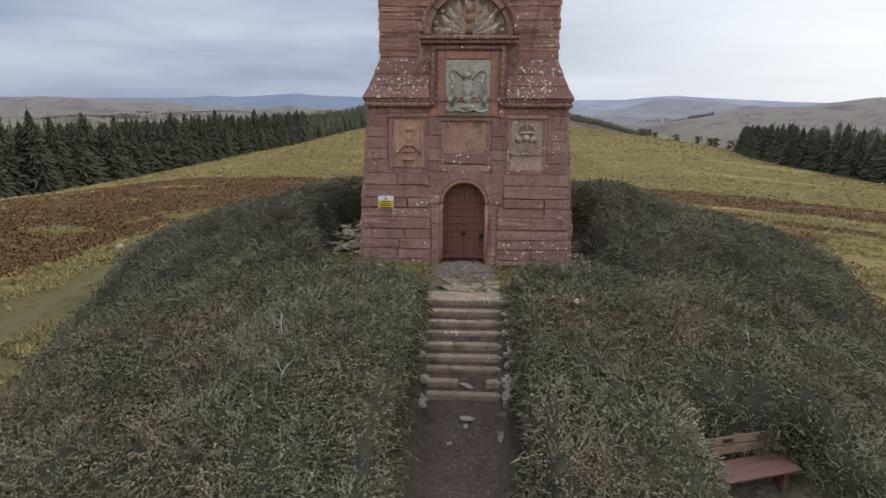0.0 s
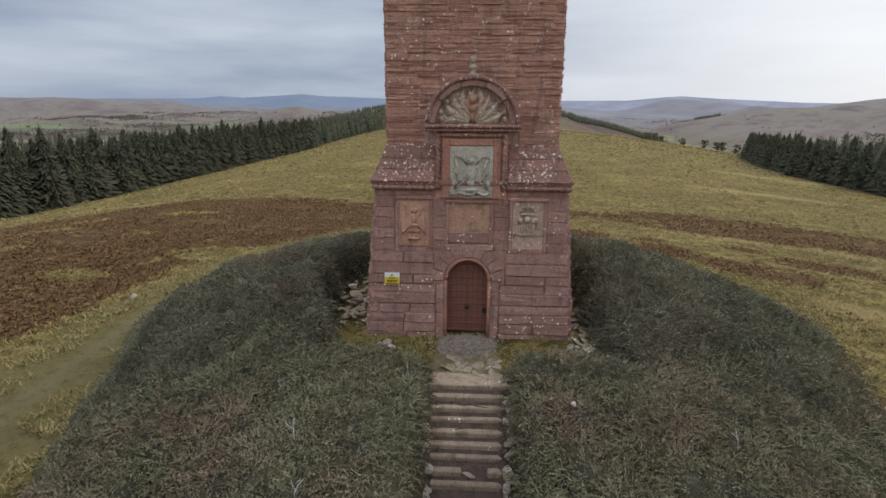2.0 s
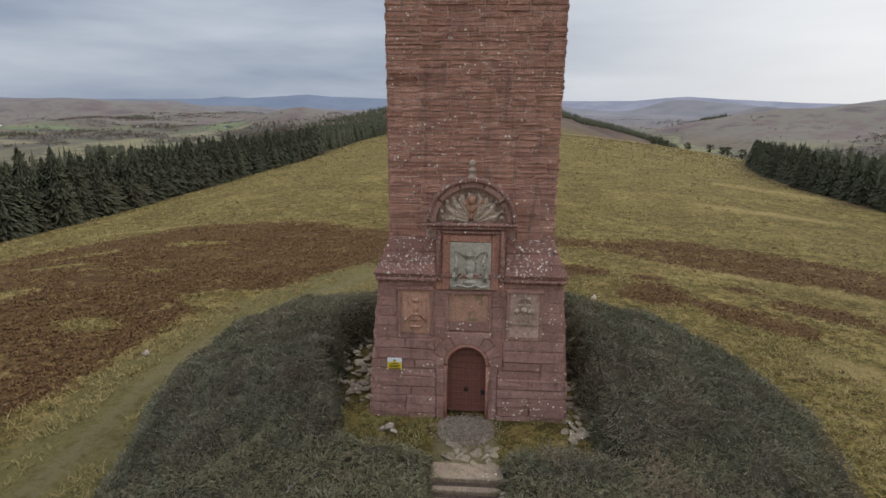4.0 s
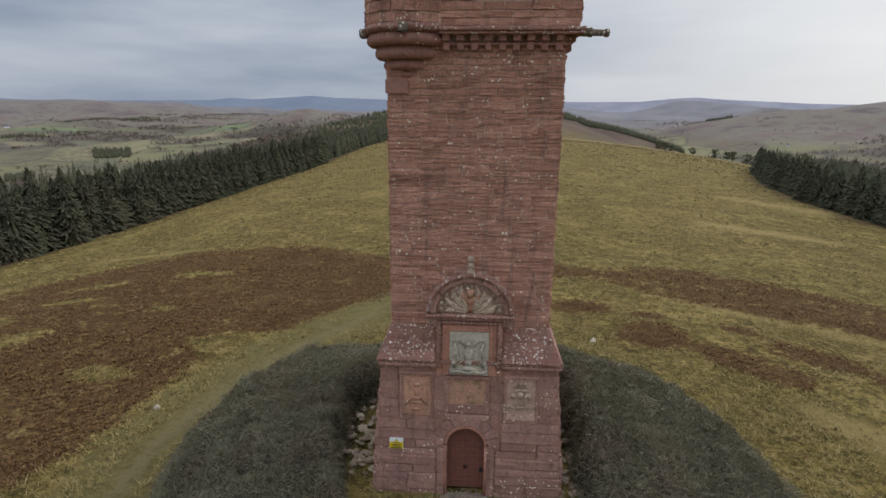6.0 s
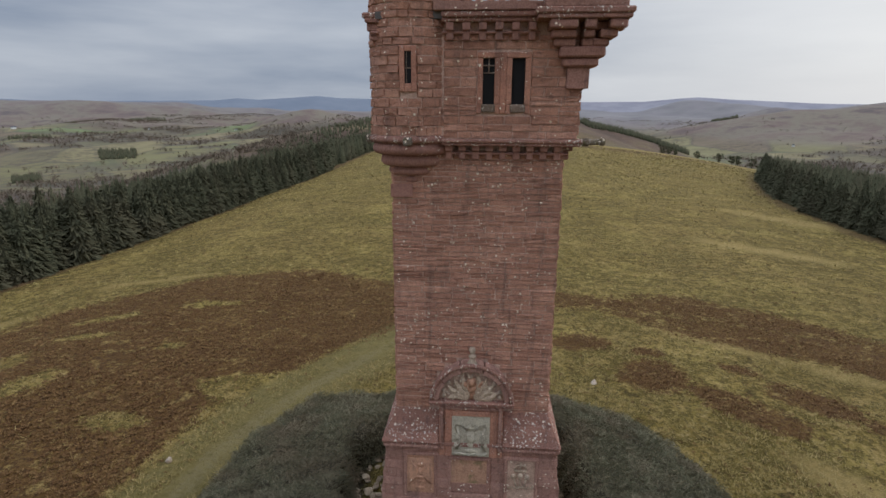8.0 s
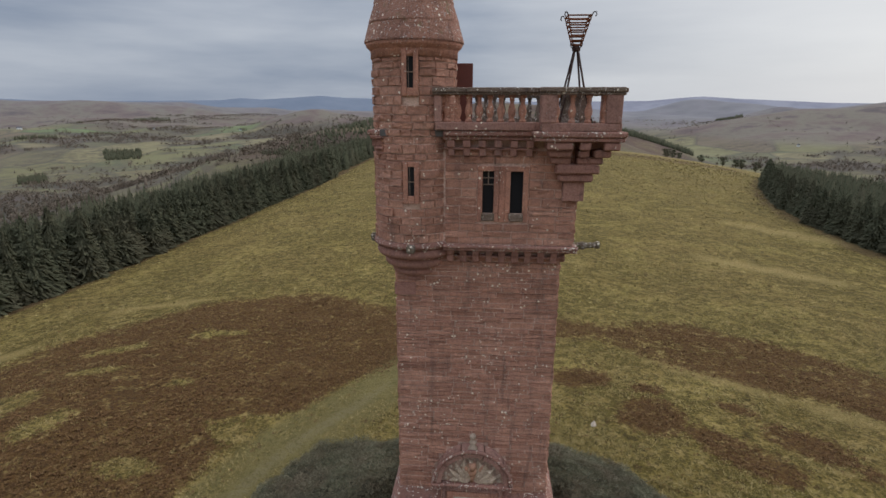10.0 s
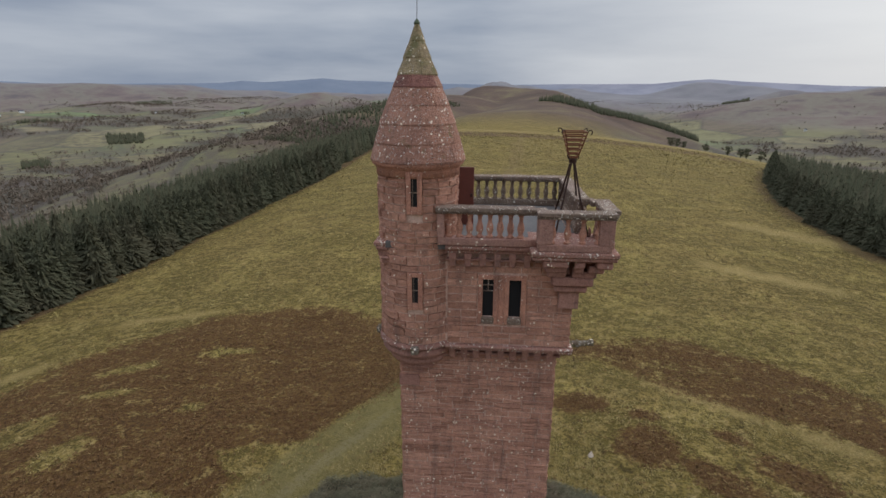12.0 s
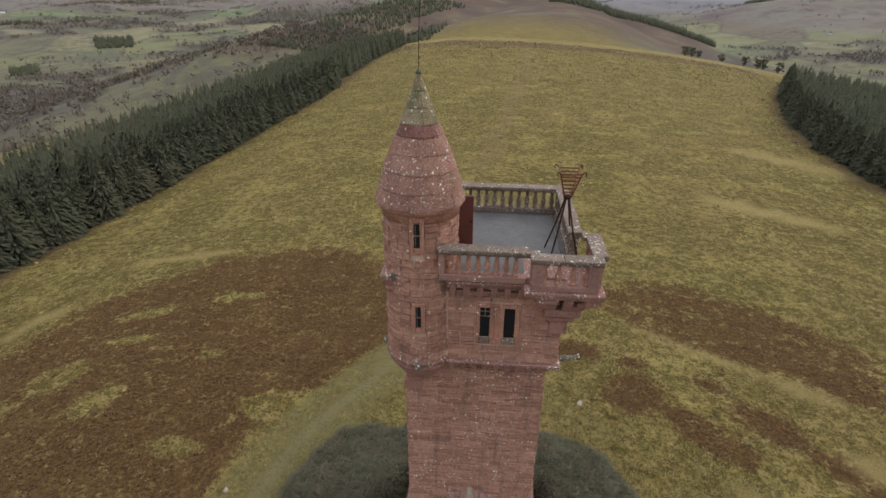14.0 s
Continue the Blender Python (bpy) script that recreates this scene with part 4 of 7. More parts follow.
DM = FM @ Matrix.Translation((DC, 0.2, 0))


def arched_leaf(side):
    bm = bmesh.new()
    pts = [(0.008, 0.02), (0.008, DTOP - 0.01)] + [(DW * math.cos(a), DSPR + DW * math.sin(a)) for a in np.linspace(math.pi / 2 - 0.06, 0, 8)] + [(DW, 0.02)]
    f = [bm.verts.new(DM @ Vector((side * x, 0, z))) for x, z in pts]
    b = [bm.verts.new(DM @ Vector((side * x, 0.06, z))) for x, z in pts]
    bm.faces.new(f)
    bm.faces.new(b[::-1])
    for i in range(len(pts)):
        j = (i + 1) % len(pts)
        bm.faces.new((f[i], f[j], b[j], b[i]))
    return bm


for side in (-1, 1):
    leaf = part("door_leaf", arched_leaf(side), M_DOOR, door)
    for x in (0.02, 0.15, 0.285, 0.42, 0.55):
        top = DSPR + math.sqrt(max(DW * DW - x * x, 0)) - 0.03
        bm = bmesh.new()
        box(bm, side * x - 0.014, side * x + 0.014, -0.03, 0.01, 0.03, top, 0.004, DM)
        part("upright_strap", bm, M_STRAP, leaf)
    for i in range(11):
        z = 0.07 + i * 0.185
        lim = DW - 0.02 if z < DSPR else math.sqrt(max(DW * DW - (z - DSPR) ** 2, 0)) - 0.02
        bm = bmesh.new()
        a, b = sorted((side * 0.012, side * lim))
        box(bm, a, b, -0.036, 0.01, z - 0.014, z + 0.014, 0.004, DM)
        part("cross_strap", bm, M_STRAP, leaf)
bm = bmesh.new()
box(bm, 0.42, 0.535, -0.045, 0.0, 0.56, 0.70, 0.008, DM)
part("lock_plate", bm, M_BLACK, door, "black square lock plate")
bm = bmesh.new()
lathe(bm, [(0.06, 0), (0.075, 0.012), (0.03, 0.03)], 10, DM @ Matrix.Translation((0.0, -0.03, 0.72)) @ Matrix.Rotation(math.pi / 2, 4, "X"))
part("pull_ring", bm, M_IRON, door, "round iron pull")

# keystone course and plain tablet over the door
bm = bmesh.new()
box(bm, -0.66, 0.62, -0.075, 0.03, 2.36, 2.52, 0.02, FM, 0.008)
part("lintel_moulding", bm, M_BASE, tower)


def framed_panel(name, x0, x1, z0, z1, m, mat_back, mat_frame, w=0.1, proud=0.065, label=""):
    """A sunk tablet in a stepped moulded frame."""
    bm = bmesh.new()
    box(bm, x0 + w * 0.7, x1 - w * 0.7, -0.03, 0.06, z0 + w * 0.5, z1 - w * 0.7, 0.01, m)
    pan = part(name, bm, mat_back, tower, label)
    for a, b, c, d in ((x0, x0 + w, z0, z1 - w), (x1 - w, x1, z0, z1 - w), (x0 - 0.02, x1 + 0.02, z1 - w, z1)):
        bm = bmesh.new()
        box(bm, a, b, -proud, 0.05, c, d - 0.004, 0.022, m, 0.004)
        box(bm, a + (0.03 if b - a < 0.5 else 0.0), b - (0.03 if b - a < 0.5 else 0.0), -proud - 0.025, 0.0, c + 0.005, d - 0.02, 0.012, m)
        part("panel_frame", bm, mat_frame, pan)
    return pan


def relief(name, m, mat, parent, strokes=(), knobs=(), label=""):
    """Carving: rounded strokes and knobs standing out from a tablet."""
    bm = bmesh.new()
    for pts, r, tp in strokes:
        tube(bm, [(x, -d, z) for x, d, z in pts], r, 6, tp, m)
    for c, r in knobs:
        blob(bm, (c[0], -c[1], c[2]), r, m, 2, 0.06)
    return part(name, bm, mat, parent, label, True)


tablet = framed_panel("blank_tablet", -0.66, 0.60, 2.52, 3.72, FM, stone("stained_orange_tablet", (0.5, 0.27, 0.165), (0.53, 0.29, 0.178), (0.56, 0.31, 0.19), lichen=0.05, moss=0.4, bump=0.3), M_BASE, 0.1, 0.06, "blank orange-stained tablet with green streaks")
bm = bmesh.new()
box(bm, -0.56, 0.5, -0.05, 0.0, 2.56, 2.84, 0.012, FM)
part("tablet_foot", bm, M_BASE, tablet)
left_pan = framed_panel("shield_panel", -2.0, -0.99, 2.40, 3.80, FM, M_CARVED_RED, M_BASE, label="sunk carved panel with a buff stone surround")
bm = bmesh.new()
pts = [(-1.86, 3.62), (-1.14, 3.62), (-1.14, 2.98), (-1.24, 2.76), (-1.5, 2.58), (-1.76, 2.76), (-1.86, 2.98)]
f = [bm.verts.new(FM @ Vector((x, -0.06, z))) for x, z in pts]
b = [bm.verts.new(FM @ Vector((x, 0.0, z))) for x, z in pts]
c0 = bm.verts.new(FM @ Vector((-1.5, -0.095, 3.15)))
for i in range(7):
    bm.faces.new((f[i], f[(i + 1) % 7], c0))
    bm.faces.new((b[i], b[(i + 1) % 7], f[(i + 1) % 7], f[i]))
part("shield", bm, M_CARVED_RED, left_pan, "orange carved shield")
relief("shield_carving", FM, M_CARVED_RED, left_pan,
       [([(-1.82, 0.08, 2.78), (-1.5, 0.1, 3.1), (-1.2, 0.08, 3.56)], 0.022, 0.7), ([(-1.18, 0.08, 2.78), (-1.5, 0.1, 3.1), (-1.8, 0.08, 3.56)], 0.022, 0.7),
        ([(-1.66, 0.09, 2.86), (-1.34, 0.09, 2.86)], 0.03, 1.0), ([(-1.64, 0.09, 2.66), (-1.36, 0.09, 2.66)], 0.035, 1.0)],
       [((-1.5, 0.09, 3.42), (0.1, 0.05, 0.08)), ((-1.5, 0.09, 3.2), (0.06, 0.05, 0.16)), ((-1.5, 0.1, 3.02), (0.12, 0.04, 0.05))])
right_pan = framed_panel("crest_panel", 1.02, 2.02, 2.36, 3.78, FM, M_PANEL_BUFF, M_BASE, label="sunk carved panel with crown and three orbs")
CRX = 1.5
relief("crown_carving", FM, M_CARVED, right_pan,
       [([(CRX - 0.18, 0.06, 3.35), (CRX + 0.18, 0.06, 3.35)], 0.04, 1.0), ([(CRX - 0.17, 0.05, 3.38), (CRX - 0.15, 0.07, 3.52), (CRX, 0.08, 3.57), (CRX + 0.15, 0.07, 3.52), (CRX + 0.17, 0.05, 3.38)], 0.026, 1.0),
        ([(CRX, 0.06, 3.36), (CRX, 0.09, 3.6)], 0.024, 1.0), ([(CRX - 0.2, 0.06, 3.16), (CRX - 0.1, 0.07, 2.78)], 0.026, 0.8), ([(CRX, 0.06, 3.2), (CRX, 0.07, 2.78)], 0.026, 0.8), ([(CRX + 0.2, 0.06, 3.16), (CRX + 0.1, 0.07, 2.78)], 0.026, 0.8),
        ([(CRX - 0.4, 0.05, 2.9), (CRX - 0.33, 0.07, 2.78), (CRX - 0.24, 0.07, 2.84), (CRX - 0.16, 0.07, 2.76)], 0.024, 0.8), ([(CRX + 0.4, 0.05, 2.9), (CRX + 0.33, 0.07, 2.78), (CRX + 0.24, 0.07, 2.84), (CRX + 0.16, 0.07, 2.76)], 0.024, 0.8), ([(CRX - 0.14, 0.06, 2.82), (CRX + 0.14, 0.06, 2.82)], 0.035, 1.0)],
       [((CRX - 0.2, 0.08, 3.18), (0.085, 0.07, 0.085)), ((CRX, 0.08, 3.22), (0.085, 0.07, 0.085)), ((CRX + 0.2, 0.08, 3.18), (0.085, 0.07, 0.085)), ((CRX, 0.09, 3.63), (0.035, 0.035, 0.04))])

# yellow and white warning sign
sign = tagged(empty("warning_sign"), "small yellow and white warning sign fixed to the base wall", "sign")
SM = FM @ Matrix.Translation((-2.04 - CX, -0.11, 1.55))
bm = bmesh.new()
box(bm, -0.205, 0.205, -0.008, 0.03, -0.165, 0.165, 0.004, SM)
plate = part("plate", bm, M_WHITE, sign)
bm = bmesh.new()
box(bm, -0.2, 0.2, -0.011, -0.006, -0.16, 0.045, 0.0, SM)
part("yellow_field", bm, M_YELLOW, plate)
bm = bmesh.new()
t1 = [bm.verts.new(SM @ Vector((x, -0.012, z))) for x, z in ((-0.065, 0.055), (0.065, 0.055), (0.0, 0.155))]
t2 = [bm.verts.new(SM @ Vector((x, -0.007, z))) for x, z in ((-0.065, 0.055), (0.065, 0.055), (0.0, 0.155))]
bm.faces.new(t1)
for i in range(3):
    bm.faces.new((t1[i], t1[(i + 1) % 3], t2[(i + 1) % 3], t2[i]))
part("hazard_triangle", bm, M_YELLOW, plate)
bm = bmesh.new()
box(bm, -0.008, 0.008, -0.015, -0.011, 0.075, 0.125, 0, SM)
part("hazard_mark", bm, M_BLACK, plate)
for z, w in ((0.015, 0.1), (-0.045, 0.15), (-0.085, 0.13), (-0.135, 0.16)):
    bm = bmesh.new()
    box(bm, -w, w, -0.014, -0.0105, z - 0.011, z + 0.011, 0, SM)
    part("text_bar", bm, M_BLACK, plate)

# ledge: rope moulding, then a weathered slope in three courses up to the shaft
ledge = part("ledge", (lambda b: (box(b, CX - h1 - 0.13, CX + h1 + 0.13, CY - h1 - 0.13, CY + h1 + 0.13, Z_LEDGE + 0.05, Z_LEDGE + 0.2, 0.03), b)[-1])(bmesh.new()), M_WEATHER, tower, "lichen-spotted ledge over a rope moulding")


def rope(name, p, q, r, parent, mat=None, turns=None):
    """A twisted rope moulding: slanted beads along a line."""
    p, q = Vector(p), Vector(q)
    d = q - p
    n = int(d.length / (r * 1.7)) if turns is None else turns
    rot = d.to_track_quat("Z", "Y").to_matrix().to_4x4()
    bm = bmesh.new()
    tube(bm, [p, p + d * 0.5, q], r * 0.62, 8)
    for i in range(n):
        c = p + d * (i + 0.5) / n
        vs = bmesh.ops.create_icosphere(bm, subdivisions=1, radius=1.0)["verts"]
        sh = Matrix.Identity(4)
        sh[2][0] = 0.75
        bmesh.ops.transform(bm, matrix=Matrix.Translation(c) @ rot @ sh @ Matrix.Diagonal((r, r, r * 0.72, 1)), verts=vs)
    return part(name, bm, mat or M_BASE, parent, "", True)


RH = h1 + 0.09
for k in range(4):
    mk = face_m(k, RH)
    zr = Z_LEDGE + 0.0
    spans = [(-RH, -0.92), (0.92, RH)] if k == 0 else [(-RH, RH)]
    for a, b in spans:
        rope("rope_moulding", mk @ Vector((a, 0, zr)), mk @ Vector((b, 0, zr)), 0.085, ledge)
zz = [Z_LEDGE + 0.2, Z_LEDGE + 0.5, Z_LEDGE + 0.78, Z_SHAFT + 0.06]
ww = [h1 + 0.12, h1 - 0.03, h1 - 0.14, SHAFT_HW + 0.005]
frustum(ww[0] - 0.05, ww[3] - 0.03, zz[0], zz[3], "slope_core", M_CORE)
def slope_slab(c, k, xc, x2c):
    """One long dressed slab of the weathered slope."""
    bm = bmesh.new()
    mk = face_m(k, 0)
    d0, d1 = ww[c] + 0.055, ww[c + 1] + 0.01
    z0, z1 = zz[c] - 0.035, zz[c + 1] + 0.02
    lim = lambda v, d: max(-d, min(d, v))
    if abs(xc + ww[c]) < 0.01:
        xc = -9
    if abs(x2c - ww[c]) < 0.01:
        x2c = 9
    co = [(lim(xc, d0) + 0.004, -d0, z0), (lim(x2c, d0) - 0.004, -d0, z0), (lim(x2c, d1) - 0.004, -d1, z1), (lim(xc, d1) + 0.004, -d1, z1)]
    fr = [bm.verts.new(mk @ Vector(p)) for p in co]
    bk = [bm.verts.new(mk @ Vector((p[0], p[1] + 0.12, p[2] - 0.07))) for p in co]
    bm.faces.new(fr)
    bm.faces.new(bk[::-1])
    for i in range(4):
        bm.faces.new((fr[i], fr[(i + 1) % 4], bk[(i + 1) % 4], bk[i]))
    bmesh.ops.bevel(bm, geom=list(bm.edges), offset=0.009, segments=1, affect="EDGES")
    part("slope_slab", bm, M_WEATHER, ledge)


for c in range(3):
    for k in range(4):
        x = -ww[c]
        while x < ww[c] - 0.05:
            L = min(rnd.uniform(1.7, 2.4), ww[c] - x)
            if ww[c] - x - L < 0.3:
                L = ww[c] - x
            x2 = x + L
            if not (k == 0 and x2 > -0.95 and x < 0.95 and min(x2, 0.95) - max(x, -0.95) > 0.9 * L):
                ends = [(x, x2)]
                if k == 0:
                    ends = [e for e in ((x, min(x2, -0.95)), (max(x, 0.95), x2)) if e[1] - e[0] > 0.08]
                for xc, x2c in ends:
                    slope_slab(c, k, xc, x2c)
            x = x2

# shaft
shaft = frustum(SHAFT_HW - 0.02, SHAFT_HW - 0.02, Z_SHAFT - 0.6, 13.2, "shaft", M_MORTAR)
SM0 = face_m(0, SHAFT_HW - 0.02)
niche = [(-1.24, 1.2, 4, 5.66), (-1.14, 1.12, 5.6, 6.05), (-1.02, 0.98, 6.0, 6.35), (-0.8, 0.78, 6.3, 6.62), (-0.45, 0.43, 6.6, 6.8)]
front = courses(-SHAFT_HW, SHAFT_HW, Z_SHAFT, 12.62, (0.105, 0.2), (0.3, 0.9), rnd, niche)
near, rest = front[:290], front[290:]
lay_objects(near, SM0, (0.035, 0.07), STONE_SHAFT, shaft, rnd, gap=0.018, sink=0.022)
acc = ([], [])
lay_joined(rest, lambda x, y, z: tuple(SM0 @ Vector((x, y, z))), (0.035, 0.07), rnd, acc, 0.018, 0.022)
for k in (1, 2, 3):
    mk = face_m(k, SHAFT_HW - 0.02)
    lay_joined(courses(-SHAFT_HW + 0.02, SHAFT_HW - 0.02, Z_SHAFT, 12.95, (0.105, 0.2), (0.3, 0.9), rnd), lambda x, y, z, mk=mk: tuple(mk @ Vector((x, y, z))), (0.035, 0.07), rnd, acc)
tagged(put(new("shaft_masonry", mesh_from("shaft_masonry", *acc, [M_SHAFT_J])), shaft), kind="stuff")

# central frontispiece between base and shaft: frame with rope, grey carved tablet, arched hood with foliage
FY = 0.19                          # its front face
PM = Matrix.Translation((CX, FY, 0))
bm = bmesh.new()
box(bm, -0.93, 0.93, 0.0, 0.5, 3.72, 5.46, 0.015, PM)
frontis = part("frontispiece", bm, M_DRESSED, tower, "dressed sandstone frame round a carved tablet")
for side in (-1, 1):
    bm = bmesh.new()
    a, b = sorted((side * 0.56, side * 0.76))
    box(bm, a, b, -0.05, 0.05, 3.74, 5.28, 0.02, PM, 0.004)
    part("frame_upright", bm, M_DRESSED, frontis)
    rope("rope_upright", PM @ Vector((side * 0.85, -0.04, 3.98)), PM @ Vector((side * 0.85, -0.04, 5.38)), 0.075, frontis)
bm = bmesh.new()
box(bm, -0.56, 0.56, -0.05, 0.05, 5.1, 5.28, 0.02, PM, 0.004)
part("frame_head", bm, M_DRESSED, frontis)
rope("rope_head", PM @ Vector((-0.9, -0.04, 5.37)), PM @ Vector((0.9, -0.04, 5.37)), 0.07, frontis)
bm = bmesh.new()
box(bm, -0.555, 0.555, -0.04, 0.03, 3.76, 5.09, 0.015, PM)
carv = part("grey_tablet", bm, M_PANEL_GREY, frontis, "weathered grey-green carved tablet")
S = 0.045
relief("tablet_carving", PM, M_PANEL_GREY, carv,
       [([(-0.42, S, 4.0), (-0.3, S + 0.05, 4.3), (-0.34, S + 0.06, 4.55), (-0.42, S, 4.75)], 0.046, 0.6), ([(0.42, S, 4.0), (0.3, S + 0.05, 4.3), (0.34, S + 0.06, 4.55), (0.42, S, 4.75)], 0.046, 0.6),
        ([(-0.1, S, 4.62), (-0.25, S + 0.03, 4.8), (-0.42, S + 0.02, 4.84), (-0.46, S, 4.7)], 0.025, 0.7), ([(0.1, S, 4.62), (0.25, S + 0.03, 4.8), (0.42, S + 0.02, 4.84), (0.46, S, 4.7)], 0.025, 0.7),
        ([(-0.52, S, 3.86), (-0.3, S + 0.04, 3.9), (-0.1, S + 0.03, 3.84), (0.12, S + 0.04, 3.9), (0.32, S + 0.03, 3.84), (0.52, S, 3.9)], 0.037, 1.0),
        ([(-0.2, S, 4.2), (-0.44, S + 0.03, 3.98)], 0.022, 0.7), ([(0.2, S, 4.2), (0.5, S + 0.03, 3.95)], 0.019, 0.6), ([(-0.02, S, 4.7), (0.0, S + 0.04, 4.98)], 0.031, 0.5)],
       [((0.0, S, 4.38), (0.15, 0.05, 0.2)), ((0.0, S, 4.16), (0.1, 0.04, 0.12)), ((-0.02, S, 4.74), (0.11, 0.06, 0.09)), ((-0.36, S + 0.03, 4.42), (0.07, 0.04, 0.1)), ((0.36, S + 0.03, 4.42), (0.07, 0.04, 0.1)),
        ((-0.44, S, 4.14), (0.07, 0.05, 0.09)), ((0.44, S, 4.14), (0.07, 0.05, 0.09)), ((0.0, S + 0.02, 3.98), (0.2, 0.05, 0.06))])
bm = bmesh.new()
box(bm, -1.19, 1.19, -0.14, 0.4, 5.46, 5.54, 0.02, PM, 0.004)
box(bm, -1.23, 1.23, -0.19, 0.4, 5.545, 5.64, 0.03, PM, 0.004)
part("hood_sill", bm, M_WEATHER, frontis, "lichened sill under the arched hood")
HZ, HR = 5.64, 1.13
arch_stones("hood_stone", 0.94, HR, 5, HZ, PM, 0.14, M_BASE, frontis, y_in=0.4)
bm = bmesh.new()
tube(bm, [PM @ Vector((HR * math.cos(a), -0.13, HZ + HR * math.sin(a))) for a in np.linspace(0.02, math.pi - 0.02, 25)], 0.065, 8)
part("hood_moulding", bm, M_WEATHER, frontis, "", True)
bm = bmesh.new()
pts = [(-0.95, HZ)] + [(0.95 * math.cos(a), HZ + 0.95 * math.sin(a)) for a in np.linspace(math.pi, 0, 21)]
vs = [bm.verts.new(PM @ Vector((x, 0.02, z))) for x, z in pts[1:]]
c0 = bm.verts.new(PM @ Vector((0, 0.0, HZ)))
for a, b in zip(vs, vs[1:]):
    bm.faces.new((c0, a, b))
tymp = part("tympanum", bm, M_PANEL_BUFF, frontis, "half-round field carved with pale thistle foliage")


def leaf(bm, ang, r0, r1, bend, m, w):
    """A lobed leaf curling outward from the foot of the fan."""
    steps = 7
    prev = None
    for i in range(steps + 1):
        t = i / steps
        a = ang + bend * t * t
        r = r0 + (r1 - r0) * t
        lobes = 1.0 + (0.55 if i % 2 else -0.25)
        ww_ = w * math.sin(math.pi * min(0.15 + 0.85 * t, 0.96)) * lobes
        c = Vector((math.cos(a), 0, math.sin(a))) * r + Vector((0, 0, HZ + 0.03))
        side = Vector((-math.sin(a), 0, math.cos(a)))
        lift = 0.045 + 0.05 * math.sin(math.pi * t)
        row = [bm.verts.new(m @ (c + side * ww_ + Vector((0, -0.02 - 0.6 * lift, 0)))), bm.verts.new(m @ (c + Vector((0, -0.03 - lift, 0)))), bm.verts.new(m @ (c - side * ww_ + Vector((0, -0.02 - 0.6 * lift, 0))))]
        if prev:
            bm.faces.new((prev[0], prev[1], row[1], row[0]))
            bm.faces.new((prev[1], prev[2], row[2], row[1]))
        prev = row


for i in range(27):
    a = math.pi * (0.03 + 0.94 * i / 26)
    bm = bmesh.new()
    leaf(bm, a, 0.1 + 0.25 * (i % 3 == 1), (0.88, 0.7, 0.5)[i % 3] + random.uniform(-0.03, 0.03), (0.3 if a < math.pi / 2 else -0.3) * (1, -0.6, 0.5)[i % 3], PM, (0.085, 0.095, 0.075)[i % 3])
    part("carved_leaf", bm, M_CARVED if (abs(i - 13) > 3 or i % 3 == 0) else M_CARVED_RED, tymp)
for i in (0, 1, 3, 13, 15, 16):
    a = math.pi * (0.04 + 0.92 * i / 16)
    bm = bmesh.new()
    rr = 0.8 + 0.04 * (i % 2)
    blob(bm, (rr * math.cos(a), -0.05, HZ + 0.03 + rr * math.sin(a)), (0.06, 0.05, 0.06), PM, 2, 0.2)
    part("carved_boss", bm, M_CARVED, tymp)
relief("thistle_head", PM, M_CARVED_RED, tymp, [([(0, 0.05, HZ + 0.06), (0, 0.09, HZ + 0.3)], 0.05, 0.7), ([(0, 0.1, HZ + 0.5), (0.0, 0.11, HZ + 0.72)], 0.1, 1.2)], [((0, 0.1, HZ + 0.42), (0.13, 0.08, 0.15))])
bm = bmesh.new()
lathe(bm, [(0.13, 6.76), (0.15, 6.8), (0.1, 6.86), (0.06, 6.94), (0.12, 7.0), (0.07, 7.06), (0.04, 7.1), (0.08, 7.13), (0.1, 7.19), (0.075, 7.26), (0.0, 7.29)], 10, Matrix.Translation((CX, FY + 0.02, 0)), cap=False)
part("hood_finial", bm, M_CARVED, frontis, "knobbed lichen-spotted finial", True)

# upper stage: corbel table, string course, wall with two slit windows
upper = part("upper_stage", bmesh.new(), M_MORTAR, tower)
bm = bmesh.new()
U = UP_HW - 0.02
WINS = [(0.155 - CX, 0.445 - CX), (0.87 - CX, 1.19 - CX)]
WZ0, WZ1 = 13.88, 14.97


def wall_with_holes(bm, m, x0, x1, z0, z1, holes, deep):
    """A wall skin cut by rectangular openings, with their reveals."""
    xs = sorted({x0, x1, *[h[0] for h in holes], *[h[1] for h in holes]})
    zs = sorted({z0, z1, *[h[2] for h in holes], *[h[3] for h in holes]})
    q = lambda x, y, z: bm.verts.new(m @ Vector((x, y, z)))
    for a, b in zip(xs, xs[1:]):
        for c, d in zip(zs, zs[1:]):
            if not any(h[0] <= a and b <= h[1] and h[2] <= c and d <= h[3] for h in holes):
                bm.faces.new((q(a, 0, c), q(b, 0, c), q(b, 0, d), q(a, 0, d)))
    for a, b, c, d in holes:
        for p, r in (((a, c), (b, c)), ((b, c), (b, d)), ((b, d), (a, d)), ((a, d), (a, c))):
            bm.faces.new((q(p[0], 0, p[1]), q(p[0], deep, p[1]), q(r[0], deep, r[1]), q(r[0], 0, r[1])))


